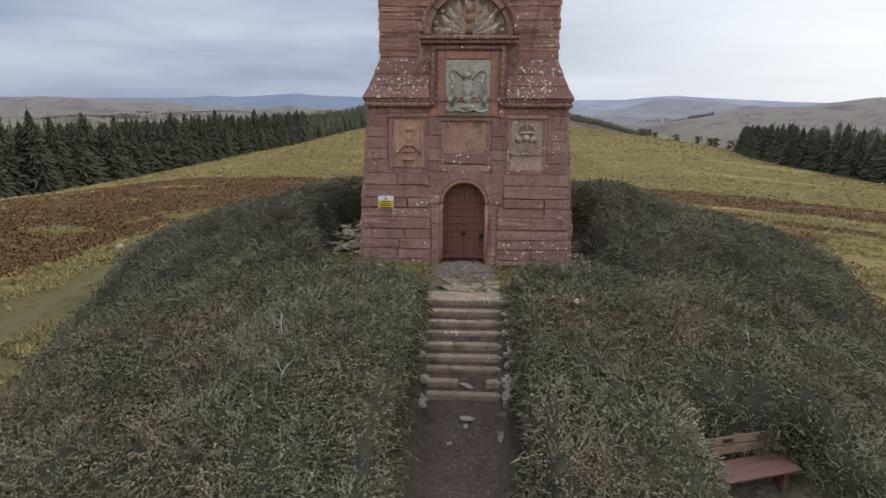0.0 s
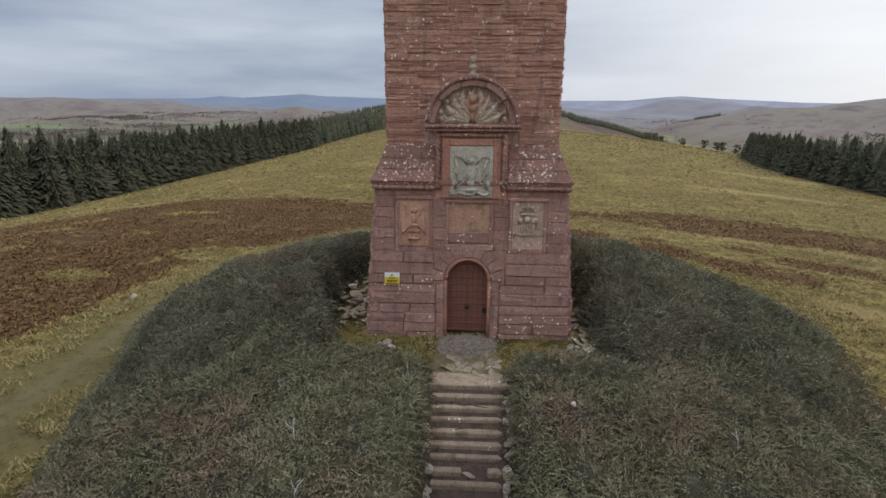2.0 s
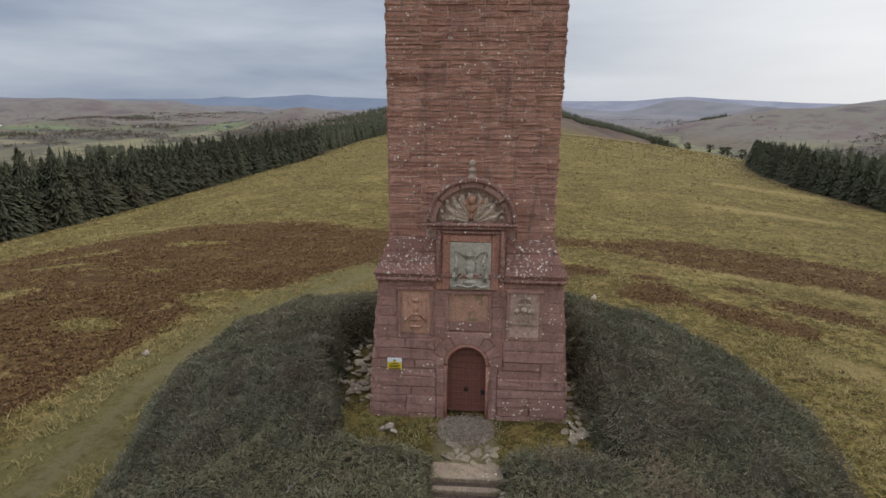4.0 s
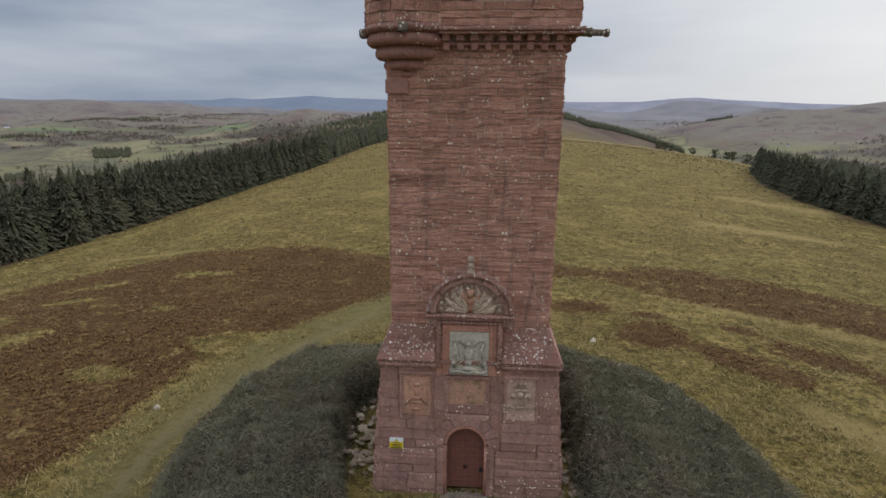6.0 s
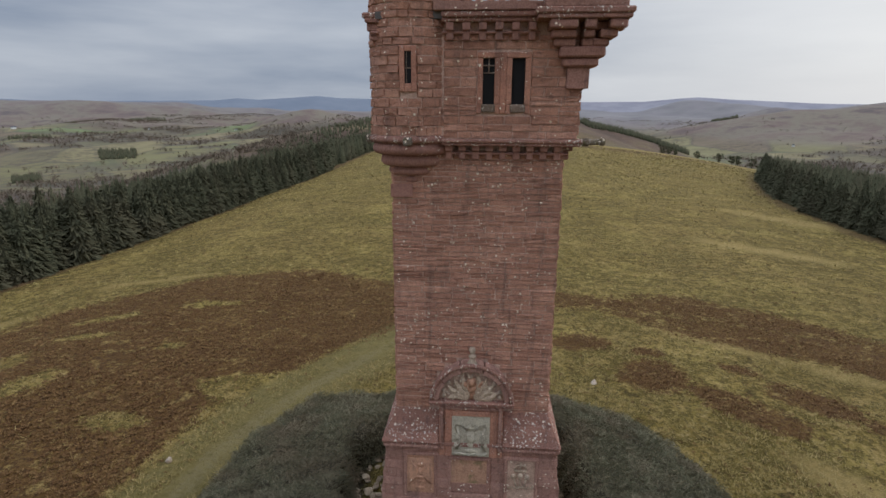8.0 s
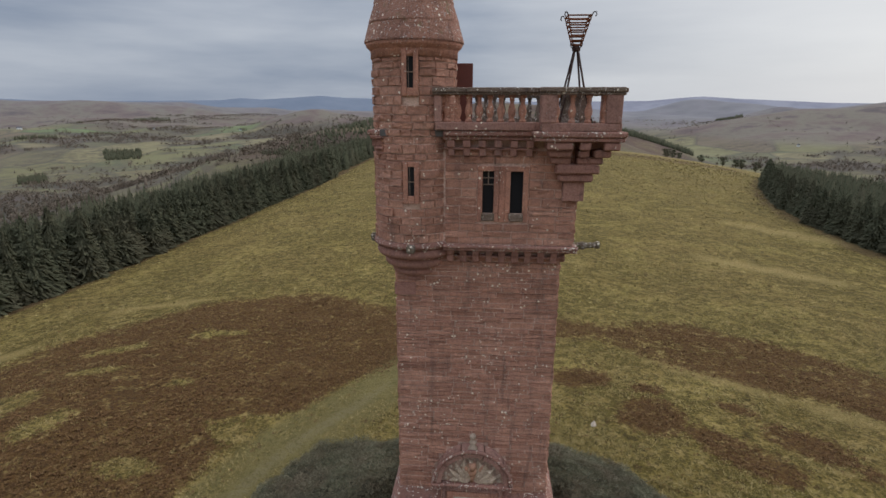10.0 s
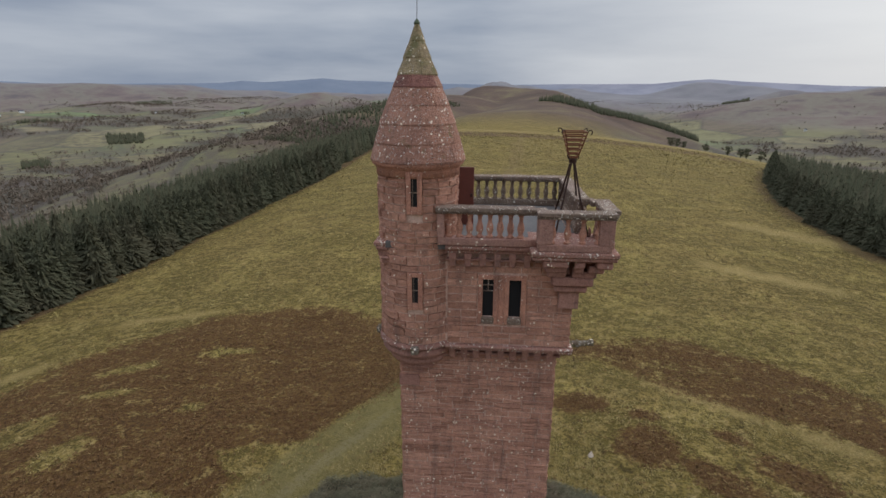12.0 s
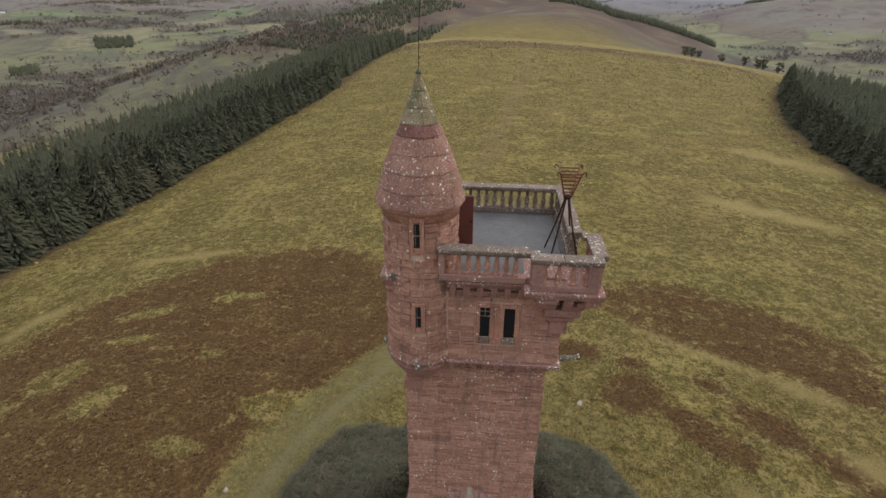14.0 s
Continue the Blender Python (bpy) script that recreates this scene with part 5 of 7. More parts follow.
UM = face_m(0, U)
wall_with_holes(bm, UM, -U, U, 13.0, 16.05, [(a, b, WZ0, WZ1) for a, b in WINS], 0.4)
for k in (1, 2, 3):
    wall_with_holes(bm, face_m(k, U), -U, U, 13.0, 16.05, [], 0.4)
bmesh.ops.remove_doubles(bm, verts=bm.verts, dist=0.0005)
bm.to_mesh(upper.data)
bm.free()
# added solid block, coloured near-black for the unlit room inside
bm = bmesh.new()
box(bm, -U + 0.41, U - 0.41, 0.41, 2 * U - 0.41, 13.05, 15.85, 0.0, UM)
part("dark_room", bm, M_DARK, upper)
holes = [(a - 0.14, b + 0.14, WZ0 - 0.24, WZ1 + 0.14) for a, b in WINS]
blk = courses(-0.86, U + 0.02, 13.04, 15.5, (0.15, 0.26), (0.3, 0.8), rnd, [(holes[0][0], holes[1][1], WZ0 - 0.24, WZ1 + 0.14)])
lay_objects(blk, UM, (0.035, 0.075), STONE_SHAFT, upper, rnd, gap=0.018, sink=0.022)
# dressed stone between and under the two windows
for a, b, c, d in ((WINS[0][1] + 0.135, WINS[1][0] - 0.135, WZ0 - 0.23, WZ1 + 0.13), (holes[0][0], WINS[0][0] - 0.03, WZ0 - 0.23, WZ0 - 0.006), (WINS[0][1] + 0.03, WINS[0][1] + 0.13, WZ0 - 0.23, WZ0 - 0.006),
                   (WINS[1][0] - 0.13, WINS[1][0] - 0.03, WZ0 - 0.23, WZ0 - 0.006), (WINS[1][1] + 0.03, holes[1][1], WZ0 - 0.23, WZ0 - 0.006)):
    bm = bmesh.new()
    box(bm, a, b, -0.045, 0.05, c, d, 0.01, UM, 0.003)
    part("dressed_block", bm, M_DRESSED, upper)
acc = ([], [])
for k in (1, 2, 3):
    mk = face_m(k, U)
    lay_joined(courses(-U, U, 13.13, 15.5, (0.15, 0.26), (0.3, 0.8), rnd), lambda x, y, z, mk=mk: tuple(mk @ Vector((x, y, z))), (0.03, 0.06), rnd, acc)
tagged(put(new("side_masonry", mesh_from("upper_side_stones", *acc, [M_SHAFT_J])), upper), kind="stuff")


def slit_window(name, m, w, z0, z1, bars, parent_label):
    """A slit window: dressed surround, near-black sheet for the unlit inside, bars."""
    win = tagged(empty(name), parent_label, "window", kind="structure")
    sur = part("window_frame", (lambda b: (box(b, -w / 2 - 0.13, -w / 2, -0.055, 0.06, z0, z1, 0.012, m, 0.004), box(b, w / 2, w / 2 + 0.13, -0.055, 0.06, z0, z1, 0.012, m, 0.004),
               box(b, -w / 2 - 0.13, w / 2 + 0.13, -0.055, 0.06, z1 + 0.003, z1 + 0.13, 0.012, m, 0.004), b)[-1])(bmesh.new()), M_DRESSED, win)
    part("window_sill", (lambda b: (box(b, -w / 2 - 0.02, w / 2 + 0.02, -0.085, 0.12, z0 - 0.2, z0 - 0.004, 0.03, m, 0.006), b)[-1])(bmesh.new()), M_COPING, win, "pale lichened sloping sill")
    # near-black sheet across the opening stands in for the shade within
    part("pane", (lambda b: (box(b, -w / 2, w / 2, 0.05, 0.07, z0, z1, 0, m), b)[-1])(bmesh.new()), M_DARK, win)
    for bx0, bx1, bz0, bz1 in bars:
        part("glazing_bar", (lambda b: (box(b, bx0, bx1, 0.025, 0.045, bz0, bz1, 0, m), b)[-1])(bmesh.new()), M_COPING, win)
    return win


w0 = WINS[0][1] - WINS[0][0]
slit_window("window_1", UM @ Matrix.Translation((sum(WINS[0]) / 2, 0, 0)), w0, WZ0, WZ1, [(-w0 / 2, w0 / 2, WZ1 - 0.19, WZ1 - 0.16), (-w0 / 2, w0 / 2, WZ1 - 0.36, WZ1 - 0.33), (-0.015, 0.015, WZ1 - 0.36, WZ1)], "slit window with small leaded bars at its head")
slit_window("window_2", UM @ Matrix.Translation((sum(WINS[1]) / 2, 0, 0)), WINS[1][1] - WINS[1][0], WZ0, WZ1, [], "dark unglazed slit window in a dressed surround")


def corbel(bm, m, x, w, z0, z1, out):
    """A little stepped bracket with a rounded foot."""
    h = z1 - z0
    box(bm, x - w / 2, x + w / 2, -out, 0.08, z0 + h * 0.55, z1, 0.018, m, 0.004)
    box(bm, x - w / 2 + 0.008, x + w / 2 - 0.008, -out * 0.62, 0.08, z0, z0 + h * 0.55, 0.022, m, 0.004)


# lower corbel table and string course
for k in range(4):
    mk = face_m(k, SHAFT_HW)
    if k == 0:
        xs = [-0.72 + 0.345 * i for i in range(9)]
    elif k == 3:
        xs = [-2.1 + 0.345 * i for i in range(8)]
    else:
        xs = [-2.05 + 0.345 * i for i in range(13)]
    for x in xs:
        bm = bmesh.new()
        corbel(bm, mk, x, 0.19, 12.5, 12.9, 0.24)
        part("corbel", bm, M_SMOOTH, upper)
    bm = bmesh.new()
    box(bm, xs[0] - 0.1, SHAFT_HW + (0.1 if k == 0 else 0.0), -0.14, 0.05, 12.62, 12.69, 0.025, mk, 0.004)
    part("corbel_band", bm, M_SMOOTH, upper)
for k in range(4):
    mk = face_m(k, U)
    bm = bmesh.new()
    x0 = -0.9 if k == 0 else -U - 0.13
    x1 = 1.0 if k == 3 else U + 0.13
    box(bm, x0, x1, -0.15, 0.03, 12.93, 13.03, 0.03, mk, 0.004)
    box(bm, x0, x1, -0.1, 0.03, 12.86, 12.93, 0.02, mk, 0.004)
    part("string_course", bm, M_WEATHER, upper)


def cannon_spout(x, y, z, ang, length=0.75):
    """A stone water spout like a small cannon."""
    bm = bmesh.new()
    mm = Matrix.Translation((x, y, z)) @ Matrix.Rotation(ang, 4, "Z") @ Matrix.Rotation(math.pi / 2, 4, "X")
    lathe(bm, [(0.1, -0.1), (0.1, length * 0.35), (0.115, length * 0.38), (0.115, length * 0.45), (0.085, length * 0.48), (0.075, length * 0.86), (0.1, length * 0.9), (0.1, length), (0.055, length), (0.05, length * 0.85)], 12, mm, cap=False)
    part("water_spout", bm, stone("lichened_spout", (0.2, 0.16, 0.11), (0.22, 0.175, 0.12), (0.24, 0.19, 0.13), lichen=0.8, big=0.5, moss=0.5) if "lichened_spout" not in bpy.data.materials else bpy.data.materials["lichened_spout"], upper, "lichened stone spout shaped like a cannon", True)


cannon_spout(UP_HW + CX, 0.6, 12.95, math.pi / 2 + 0.25, 0.8)
for x, y in ((TUR[0] + 0.02, TUR[1] - TUR_R - 0.1), (TUR[0] - TUR_R - 0.1, TUR[1] + 0.1)):
    bm = bmesh.new()
    box(bm, x - 0.11, x + 0.11, y - 0.08, y + 0.14, 12.86, 13.08, 0.035, None, 0.012)
    part("spout_block", bm, bpy.data.materials["lichened_spout"], upper, "square worn spout block crusted with yellow lichen")

# round corner turret
TM = Matrix.Translation((TUR[0], TUR[1], 0))
bm = bmesh.new()
lathe(bm, [(TUR_R - 0.03, 12.95), (TUR_R - 0.03, 18.1)], 48, TM)
turret = part("turret", bm, M_MORTAR, tower, "round corner turret of rough red sandstone courses")
SL_A = -math.pi / 2 + 0.03       # direction of the slit windows
SLITS = [(17.0, 17.76), (14.36, 15.1)]


def tur_place(x, y, z):
    a = -math.pi / 2 + x / TUR_R
    r = TUR_R - 0.03 - y
    return (TUR[0] + r * math.cos(a), TUR[1] + r * math.sin(a), z)


half = math.pi * TUR_R
sw = 0.16
th = [(SL_A_x - sw / 2 - 0.13, SL_A_x + sw / 2 + 0.13, z0 - 0.2, z1 + 0.13) for SL_A_x in (0.03 * TUR_R,) for z0, z1 in SLITS]
acc = ([], [])
tb = courses(-half, half, 13.1, 17.72, (0.16, 0.25), (0.25, 0.6), rnd, th)
lay_joined(tb, tur_place, (0.04, 0.085), rnd, acc, 0.016, 0.022)
tagged(put(new("turret_masonry", mesh_from("turret_masonry", *acc, [M_SHAFT_J])), turret), kind="stuff")
for i, (z0, z1) in enumerate(SLITS):
    mm = TM @ Matrix.Rotation(SL_A + math.pi / 2, 4, "Z") @ Matrix.Translation((0, -TUR_R + 0.02, 0))
    # solid near-black block at the wall face paints the slit's inner shade
    bm = bmesh.new()
    box(bm, -sw / 2, sw / 2, -0.012, 0.1, z0, z1, 0, mm)
    rec = part("slit_recess", bm, M_DARK, turret, "dark narrow slit window")
    for a, b, c, d in ((-sw / 2 - 0.13, -sw / 2, z0 - 0.2, z1 + 0.12), (sw / 2, sw / 2 + 0.13, z0 - 0.2, z1 + 0.12), (-sw / 2, sw / 2, z1, z1 + 0.12), (-sw / 2, sw / 2, z0 - 0.2, z0)):
        bm = bmesh.new()
        box(bm, a + 0.002, b - 0.002, -0.06, 0.12, c, d, 0.012, mm, 0.003)
        part("slit_surround", bm, M_DRESSED, rec)
    bm = bmesh.new()
    box(bm, -sw / 2, sw / 2, -0.02, 0.0, (z0 + z1) / 2 - 0.03, (z0 + z1) / 2, 0, mm)
    box(bm, -0.045, -0.03, -0.02, 0.0, z0, z1, 0, mm)
    part("slit_bar", bm, M_COPING, rec)
# smooth belt and eaves mouldings, string at the foot, corbelled foot narrowing to the shaft's corner
bm = bmesh.new()
lathe(bm, [(TUR_R - 0.05, 17.72), (TUR_R + 0.03, 17.72), (TUR_R + 0.03, 17.9), (TUR_R + 0.05, 17.93), (TUR_R + 0.13, 18.0), (TUR_R + 0.16, 18.08), (TUR_R + 0.1, 18.12)], 48, TM)
part("eaves_moulding", bm, M_DRESSED, turret, "", True)
bm = bmesh.new()
lathe(bm, [(TUR_R - 0.05, 12.9), (TUR_R + 0.02, 12.92), (TUR_R + 0.07, 12.97), (TUR_R + 0.07, 13.03), (TUR_R + 0.0, 13.1)], 48, TM)
part("turret_string", bm, M_WEATHER, turret, "", True)
z = 12.9
for r0, hh in ((1.08, 0.29), (0.87, 0.31), (0.66, 0.25), (0.48, 0.21)):
    bm = bmesh.new()
    prof = [(r0 - 0.15 + 0.15 * math.sin(a), z - hh + hh * (0.5 - 0.5 * math.cos(a))) for a in np.linspace(0.1, math.pi * 0.72, 9)] + [(r0 - 0.05, z)]
    lathe(bm, [(0.3, prof[0][1])] + prof + [(0.3, z)], 40, TM)
    part("foot_ring", bm, M_SMOOTH, turret, "", True)
    z -= hh
bm = bmesh.new()
box(bm, CX - SHAFT_HW - 0.05, CX - SHAFT_HW + 0.54, CY - SHAFT_HW - 0.06, CY - SHAFT_HW + 0.5, 11.36, 11.82, 0.0)
bmesh.ops.bevel(bm, geom=[e for e in bm.edges if all(v.co.z < 11.5 for v in e.verts)], offset=0.12, segments=3, affect="EDGES")
part("foot_boss", bm, M_SMOOTH, turret, "rounded corner block under the turret")

# conical stone roof in overlapping slab courses
prof = [(18.1, 1.27), (18.55, 1.15), (19.02, 1.0), (19.48, 0.83), (19.92, 0.645), (20.22, 0.515), (20.62, 0.35), (21.02, 0.2), (21.45, 0.055)]
bm = bmesh.new()
lathe(bm, [(r - 0.05, z) for z, r in prof], 32, TM)
roof = part("turret_roof", bm, M_ROOF, tower, "conical stone slab roof crusted with pale lichen")
for c, ((z0, r0), (z1, r1)) in enumerate(zip(prof, prof[1:])):
    n = max(5, int(2 * math.pi * r0 / 0.62))
    off = random.uniform(0, 6.28)
    for k in range(n):
        a0 = off + 2 * math.pi * k / n + 0.004 / r0
        a1 = off + 2 * math.pi * (k + 1) / n - 0.004 / r0
        bm = bmesh.new()
        S_ = 5
        jit = random.uniform(-0.012, 0.012)
        rows = []
        for rr, zz_ in ((r0 + 0.006 + jit, z0 - 0.008), (r0 + 0.008 + jit, z0 + 0.03), (r1 + 0.0 + jit * 0.5, z1 + 0.006), (r0 - 0.06, z0 - 0.006)):
            rows.append([bm.verts.new(TM @ Vector((rr * math.cos(a0 + (a1 - a0) * s / S_), rr * math.sin(a0 + (a1 - a0) * s / S_), zz_))) for s in range(S_ + 1)])
        for A, B in ((0, 1), (1, 2), (3, 0)):
            for s in range(S_):
                bm.faces.new((rows[A][s], rows[A][s + 1], rows[B][s + 1], rows[B][s]))
        for s in (0, S_):
            bm.faces.new((rows[3][s], rows[0][s], rows[1][s], rows[2][s]))
        mid_a = ((a0 + a1) / 2) % (2 * math.pi)
        fresh = c == 4 and abs(mid_a - 1.52 * math.pi) < 0.95
        part("roof_slab", bm, M_ROOF_RED if fresh else (M_ROOF_TOP if c > 4 else M_ROOF), roof)
bm = bmesh.new()
lathe(bm, [(0.05, 21.4), (0.085, 21.46), (0.06, 21.5), (0.04, 21.53), (0.02, 21.56)], 10, TM)
part("roof_cap", bm, plain("verdigris_cap", (0.1, 0.12, 0.07), 0.7, 0.3), roof, "green-grey metal cap", True)
bm = bmesh.new()
tube(bm, [(TUR[0], TUR[1], 21.5), (TUR[0] + 0.02, TUR[1], 22.4), (TUR[0] + 0.06, TUR[1], 23.2)], 0.009, 5)
part("lightning_rod", bm, M_IRON, roof, "thin dark rod")

# roof terrace
PX1 = 2.82                      # centre line of the parapet to the side
PY0, PY1 = 0.04, 5.2
bm = bmesh.new()
box(bm, CX - UP_HW, PX1 + 0.1, PY0, PY1 + 0.1, 15.84, 16.0, 0.0)
terrace = part("terrace", bm, M_LEAD, tower, "wet grey terrace roofing sheet")
BAL = [(0.07, 0.0), (0.085, 0.0), (0.085, 0.05), (0.06, 0.07), (0.055, 0.1), (0.085, 0.19), (0.095, 0.26), (0.075, 0.35), (0.05, 0.43), (0.048, 0.48), (0.062, 0.52), (0.048, 0.55), (0.07, 0.58), (0.08, 0.6), (0.08, 0.64)]
bm = bmesh.new()
lathe(bm, BAL, 10)
bal_me = bpy.data.meshes.new("baluster")
bm.to_mesh(bal_me)
bm.free()
bal_me.materials.append(M_DRESSED)
bal_me.polygons.foreach_set("use_smooth", [True] * len(bal_me.polygons))
bm = bmesh.new()
lathe(bm, BAL, 10)
bal_old = bpy.data.meshes.new("weathered_baluster")
bm.to_mesh(bal_old)
bm.free()
bal_old.materials.append(M_COPING)
bal_old.polygons.foreach_set("use_smooth", [True] * len(bal_old.polygons))


def parapet(name, p, q, n, mesh, ends=(True, True), mat=None, z=16.0, wide=0.36, label=""):
    """A balustrade from p to q: plinth, n balusters, end piers and coping."""
    p, q = Vector((*p, 0)), Vector((*q, 0))
    d = q - p
    L = d.length
    mm = Matrix.Translation(p) @ Matrix.Rotation(math.atan2(d.y, d.x), 4, "Z")
    mat = mat or M_BASE
    bm = bmesh.new()
    box(bm, 0, L, -0.15, 0.15, z, z + 0.2, 0.02, mm, 0.004)
    rail = part(name, bm, mat, tower, label)
    for i in range(n):
        ob = put(new("baluster", mesh), rail)
        ob.matrix_basis = mm @ Matrix.Translation((0.16 + (L - 0.32) * (i + 0.5) / n, 0, z + 0.2))
    for e, x in zip(ends, (0.07, L - 0.07)):
        if e:
            bm = bmesh.new()
            box(bm, x - 0.09, x + 0.09, -0.13, 0.13, z + 0.2, z + 0.85, 0.015, mm, 0.004)
            part("pier", bm, mat, rail)
    x = -0.06
    while x < L + 0.05:
        w = min(random.uniform(0.8, 1.3), L + 0.06 - x)
        if L + 0.06 - x - w < 0.4:
            w = L + 0.06 - x
        bm = bmesh.new()
        box(bm, x + 0.003, x + w - 0.003, -wide / 2, wide / 2, z + 0.84, z + 0.9, 0.02, mm, 0.004)
        box(bm, x + 0.003, x + w - 0.003, -wide / 2 - 0.035, wide / 2 + 0.035, z + 0.9, z + 1.01, 0.016, mm, 0.006)
        part("coping_stone", bm, M_COPING, rail)
        x += w
    return rail


BX0, BX1, BY0, BY1 = 1.5, 3.32, -0.32, 1.3       # corner bartizan, centre lines
parapet("front_balustrade", (-1.05, PY0), (BX0 - 0.12, PY0), 8, bal_me, (True, False), label="red sandstone balustrade with lichened coping")
parapet("back_balustrade", (-2.2, PY1), (PX1, PY1), 16, bal_old, mat=M_COPING, label="lichen-whitened balustrade")
parapet("side_balustrade", (PX1, BY1 + 0.1), (PX1, PY1 - 0.26), 11, bal_old, mat=M_COPING, label="lichen-whitened balustrade")
parapet("far_side_balustrade", (CX - UP_HW + 0.05, 2.3), (CX - UP_HW + 0.05, PY1 - 0.26), 9, bal_old, mat=M_COPING, label="lichen-whitened balustrade")
parapet("corner_balustrade", (BX0, BY0), (BX1, BY0), 4, bal_me, label="corner bay balustrade on stepped brackets")
parapet("corner_return", (BX1, BY0 + 0.26), (BX1, BY1), 4, bal_me, (False, True))
parapet("corner_back", (PX1 + 0.24, BY1), (BX1 - 0.24, BY1), 0, bal_me, (False, False))
parapet("corner_inner", (BX0, BY0 + 0.26), (BX0, BY0 + 0.35), 0, bal_me, (False, False))
for side, x in ((-1, BX0 + 0.16), (1, BX1 - 0.16)):
    bm = bmesh.new()
    box(bm, x - 0.19, x + 0.19, BY0 - 0.16, BY0 + 0.14, 16.19, 16.85, 0.02, None, 0.004)
    part("corner_pier", bm, M_BASE, tower)

# string and corbels under the parapet
for k in range(4):
    mk = face_m(k, U)
    x0, x1 = (-0.9, 1.46) if k == 0 else (-U - 0.2, U + 0.2)
    out = 0.28 if k == 0 else 0.3
    bm = bmesh.new()
    box(bm, x0, x1, -out - 0.05, 0.06, 15.86, 15.99, 0.03, mk, 0.005)
    box(bm, x0, x1, -out + 0.02, 0.06, 15.76, 15.86, 0.02, mk, 0.005)
    par_string = part("parapet_string", bm, M_WEATHER, upper, "lichened string course")
    n = int((x1 - x0) / 0.36)
    for i in range(n):
        bm = bmesh.new()
        corbel(bm, mk, x0 + (x1 - x0) * (i + 0.5) / n, 0.19, 15.36, 15.76, out - 0.05)
        part("corbel", bm, M_SMOOTH, upper)
    bm = bmesh.new()
    box(bm, x0, x1, -out + 0.14, 0.05, 15.5, 15.57, 0.025, mk, 0.004)
    part("corbel_band", bm, M_SMOOTH, upper)

# stepped brackets carrying the corner bay
bay = part("corner_bay_floor", (lambda b: (box(b, BX0 - 0.17, BX1 + 0.2, BY0 - 0.2, BY1 + 0.2, 15.86, 16.0, 0.03, None, 0.005), box(b, BX0 - 0.12, BX1 + 0.15, BY0 - 0.15, BY1 + 0.15, 15.76, 15.86, 0.02, None, 0.005), b)[-1])(bmesh.new()), M_WEATHER, tower, "moulded floor slab of the corner bay")
WC = (CX + UP_HW, CY - UP_HW)          # the wall's corner
for px, py in ((1.98, 0), (2.58, 0), (BX1 - 0.12, 0), (0, 0.1), (0, BY1 - 0.2)):
    for s, (zt, zb, o) in enumerate(((15.76, 15.56, 0.0), (15.56, 15.38, 0.17), (15.38, 15.2, 0.32))):
        bm = bmesh.new()
        if px:
            mid_b = px == BX1 - 0.12
            yb = BY0 - 0.1 + o
            if mid_b:
                box(bm, px - 0.2 - o, px + 0.2 - o, yb, yb + 0.5, zb, zt, 0.035, None, 0.006)
            elif px < 2:
                box(bm, px - 0.32 + 0.08 * s, px + 0.32, yb, WC[1] + 0.05, zb, zt, 0.035, None, 0.006)
            else:
                box(bm, px - 0.13, px + 0.13, yb, WC[1] + 0.05, zb, zt, 0.035, None, 0.006)
        else:
            xb = BX1 + 0.1 - o
            box(bm, WC[0] - 0.05, xb, py - 0.14 + 0.25 * s * (py < 0.5), py + 0.14 + 0.25 * s * (py < 0.5), zb, zt, 0.035, None, 0.006)
        part("bracket_step", bm, M_SMOOTH, bay)
for (x0, x1, y0, y1, z0, z1) in ((1.95, WC[0] + 0.47, WC[1] - 0.34, 1.0, 14.96, 15.195), (2.04, WC[0] + 0.34, WC[1] - 0.24, 0.9, 14.75, 14.955)):
    bm = bmesh.new()
    box(bm, x0, x1, y0, y1, z0, z1, 0.04, None, 0.006)
    part("bracket_slab", bm, M_SMOOTH, bay)
bm = bmesh.new()
box(bm, WC[0] - 0.37, WC[0] + 0.16, WC[1] - 0.12, WC[1] + 0.5, 14.13, 14.745)
bmesh.ops.bevel(bm, geom=[e for e in bm.edges if all(v.co.z < 14.4 for v in e.verts)], offset=0.13, segments=3, affect="EDGES")
part("corner_block", bm, M_SMOOTH, bay)

# stair door on the terrace, and the iron beacon basket
bm = bmesh.new()
box(bm, -0.95, -0.2, 2.1, 2.18, 16.0, 17.72, 0.012)
hatch = tagged(part("stair_door_leaf", bm, M_RUSTDOOR), "plain rust-red stair door standing open on the terrace", "door")
bm = bmesh.new()
box(bm, -0.3, -0.24, 2.06, 2.1, 16.85, 16.95, 0.008)
part("handle", bm, M_IRON, hatch)

beacon = tagged(empty("beacon_basket", (2.5, 1.55, 16.0)), "rusted iron beacon fire basket on tripod legs, on the terrace", "beacon")
B0 = Vector((2.5, 1.55, 0))


def bpart(name, build, mat, parent=beacon, label=""):
    bm = bmesh.new()
    build(bm)
    bmesh.ops.translate(bm, verts=bm.verts, vec=(-2.5, -1.55, -16.0))
    return part(name, bm, mat, parent, label)


for ax, ay in ((-0.42, 0.75), (0.42, 0.5), (-0.42, -0.55), (0.5, -0.45)):
    bpart("leg", lambda b: tube(b, [(2.5 + ax, 1.55 + ay, 16.0), (2.5 + ax * 0.45, 1.55 + ay * 0.45, 17.1), (2.5 + ax * 0.08, 1.55 + ay * 0.08, 18.02)], 0.026, 6), M_IRON)
bpart("collar", lambda b: lathe(b, [(0.05, 17.95), (0.11, 17.98), (0.11, 18.05), (0.06, 18.1)], 10, Matrix.Translation(B0)), M_IRON)
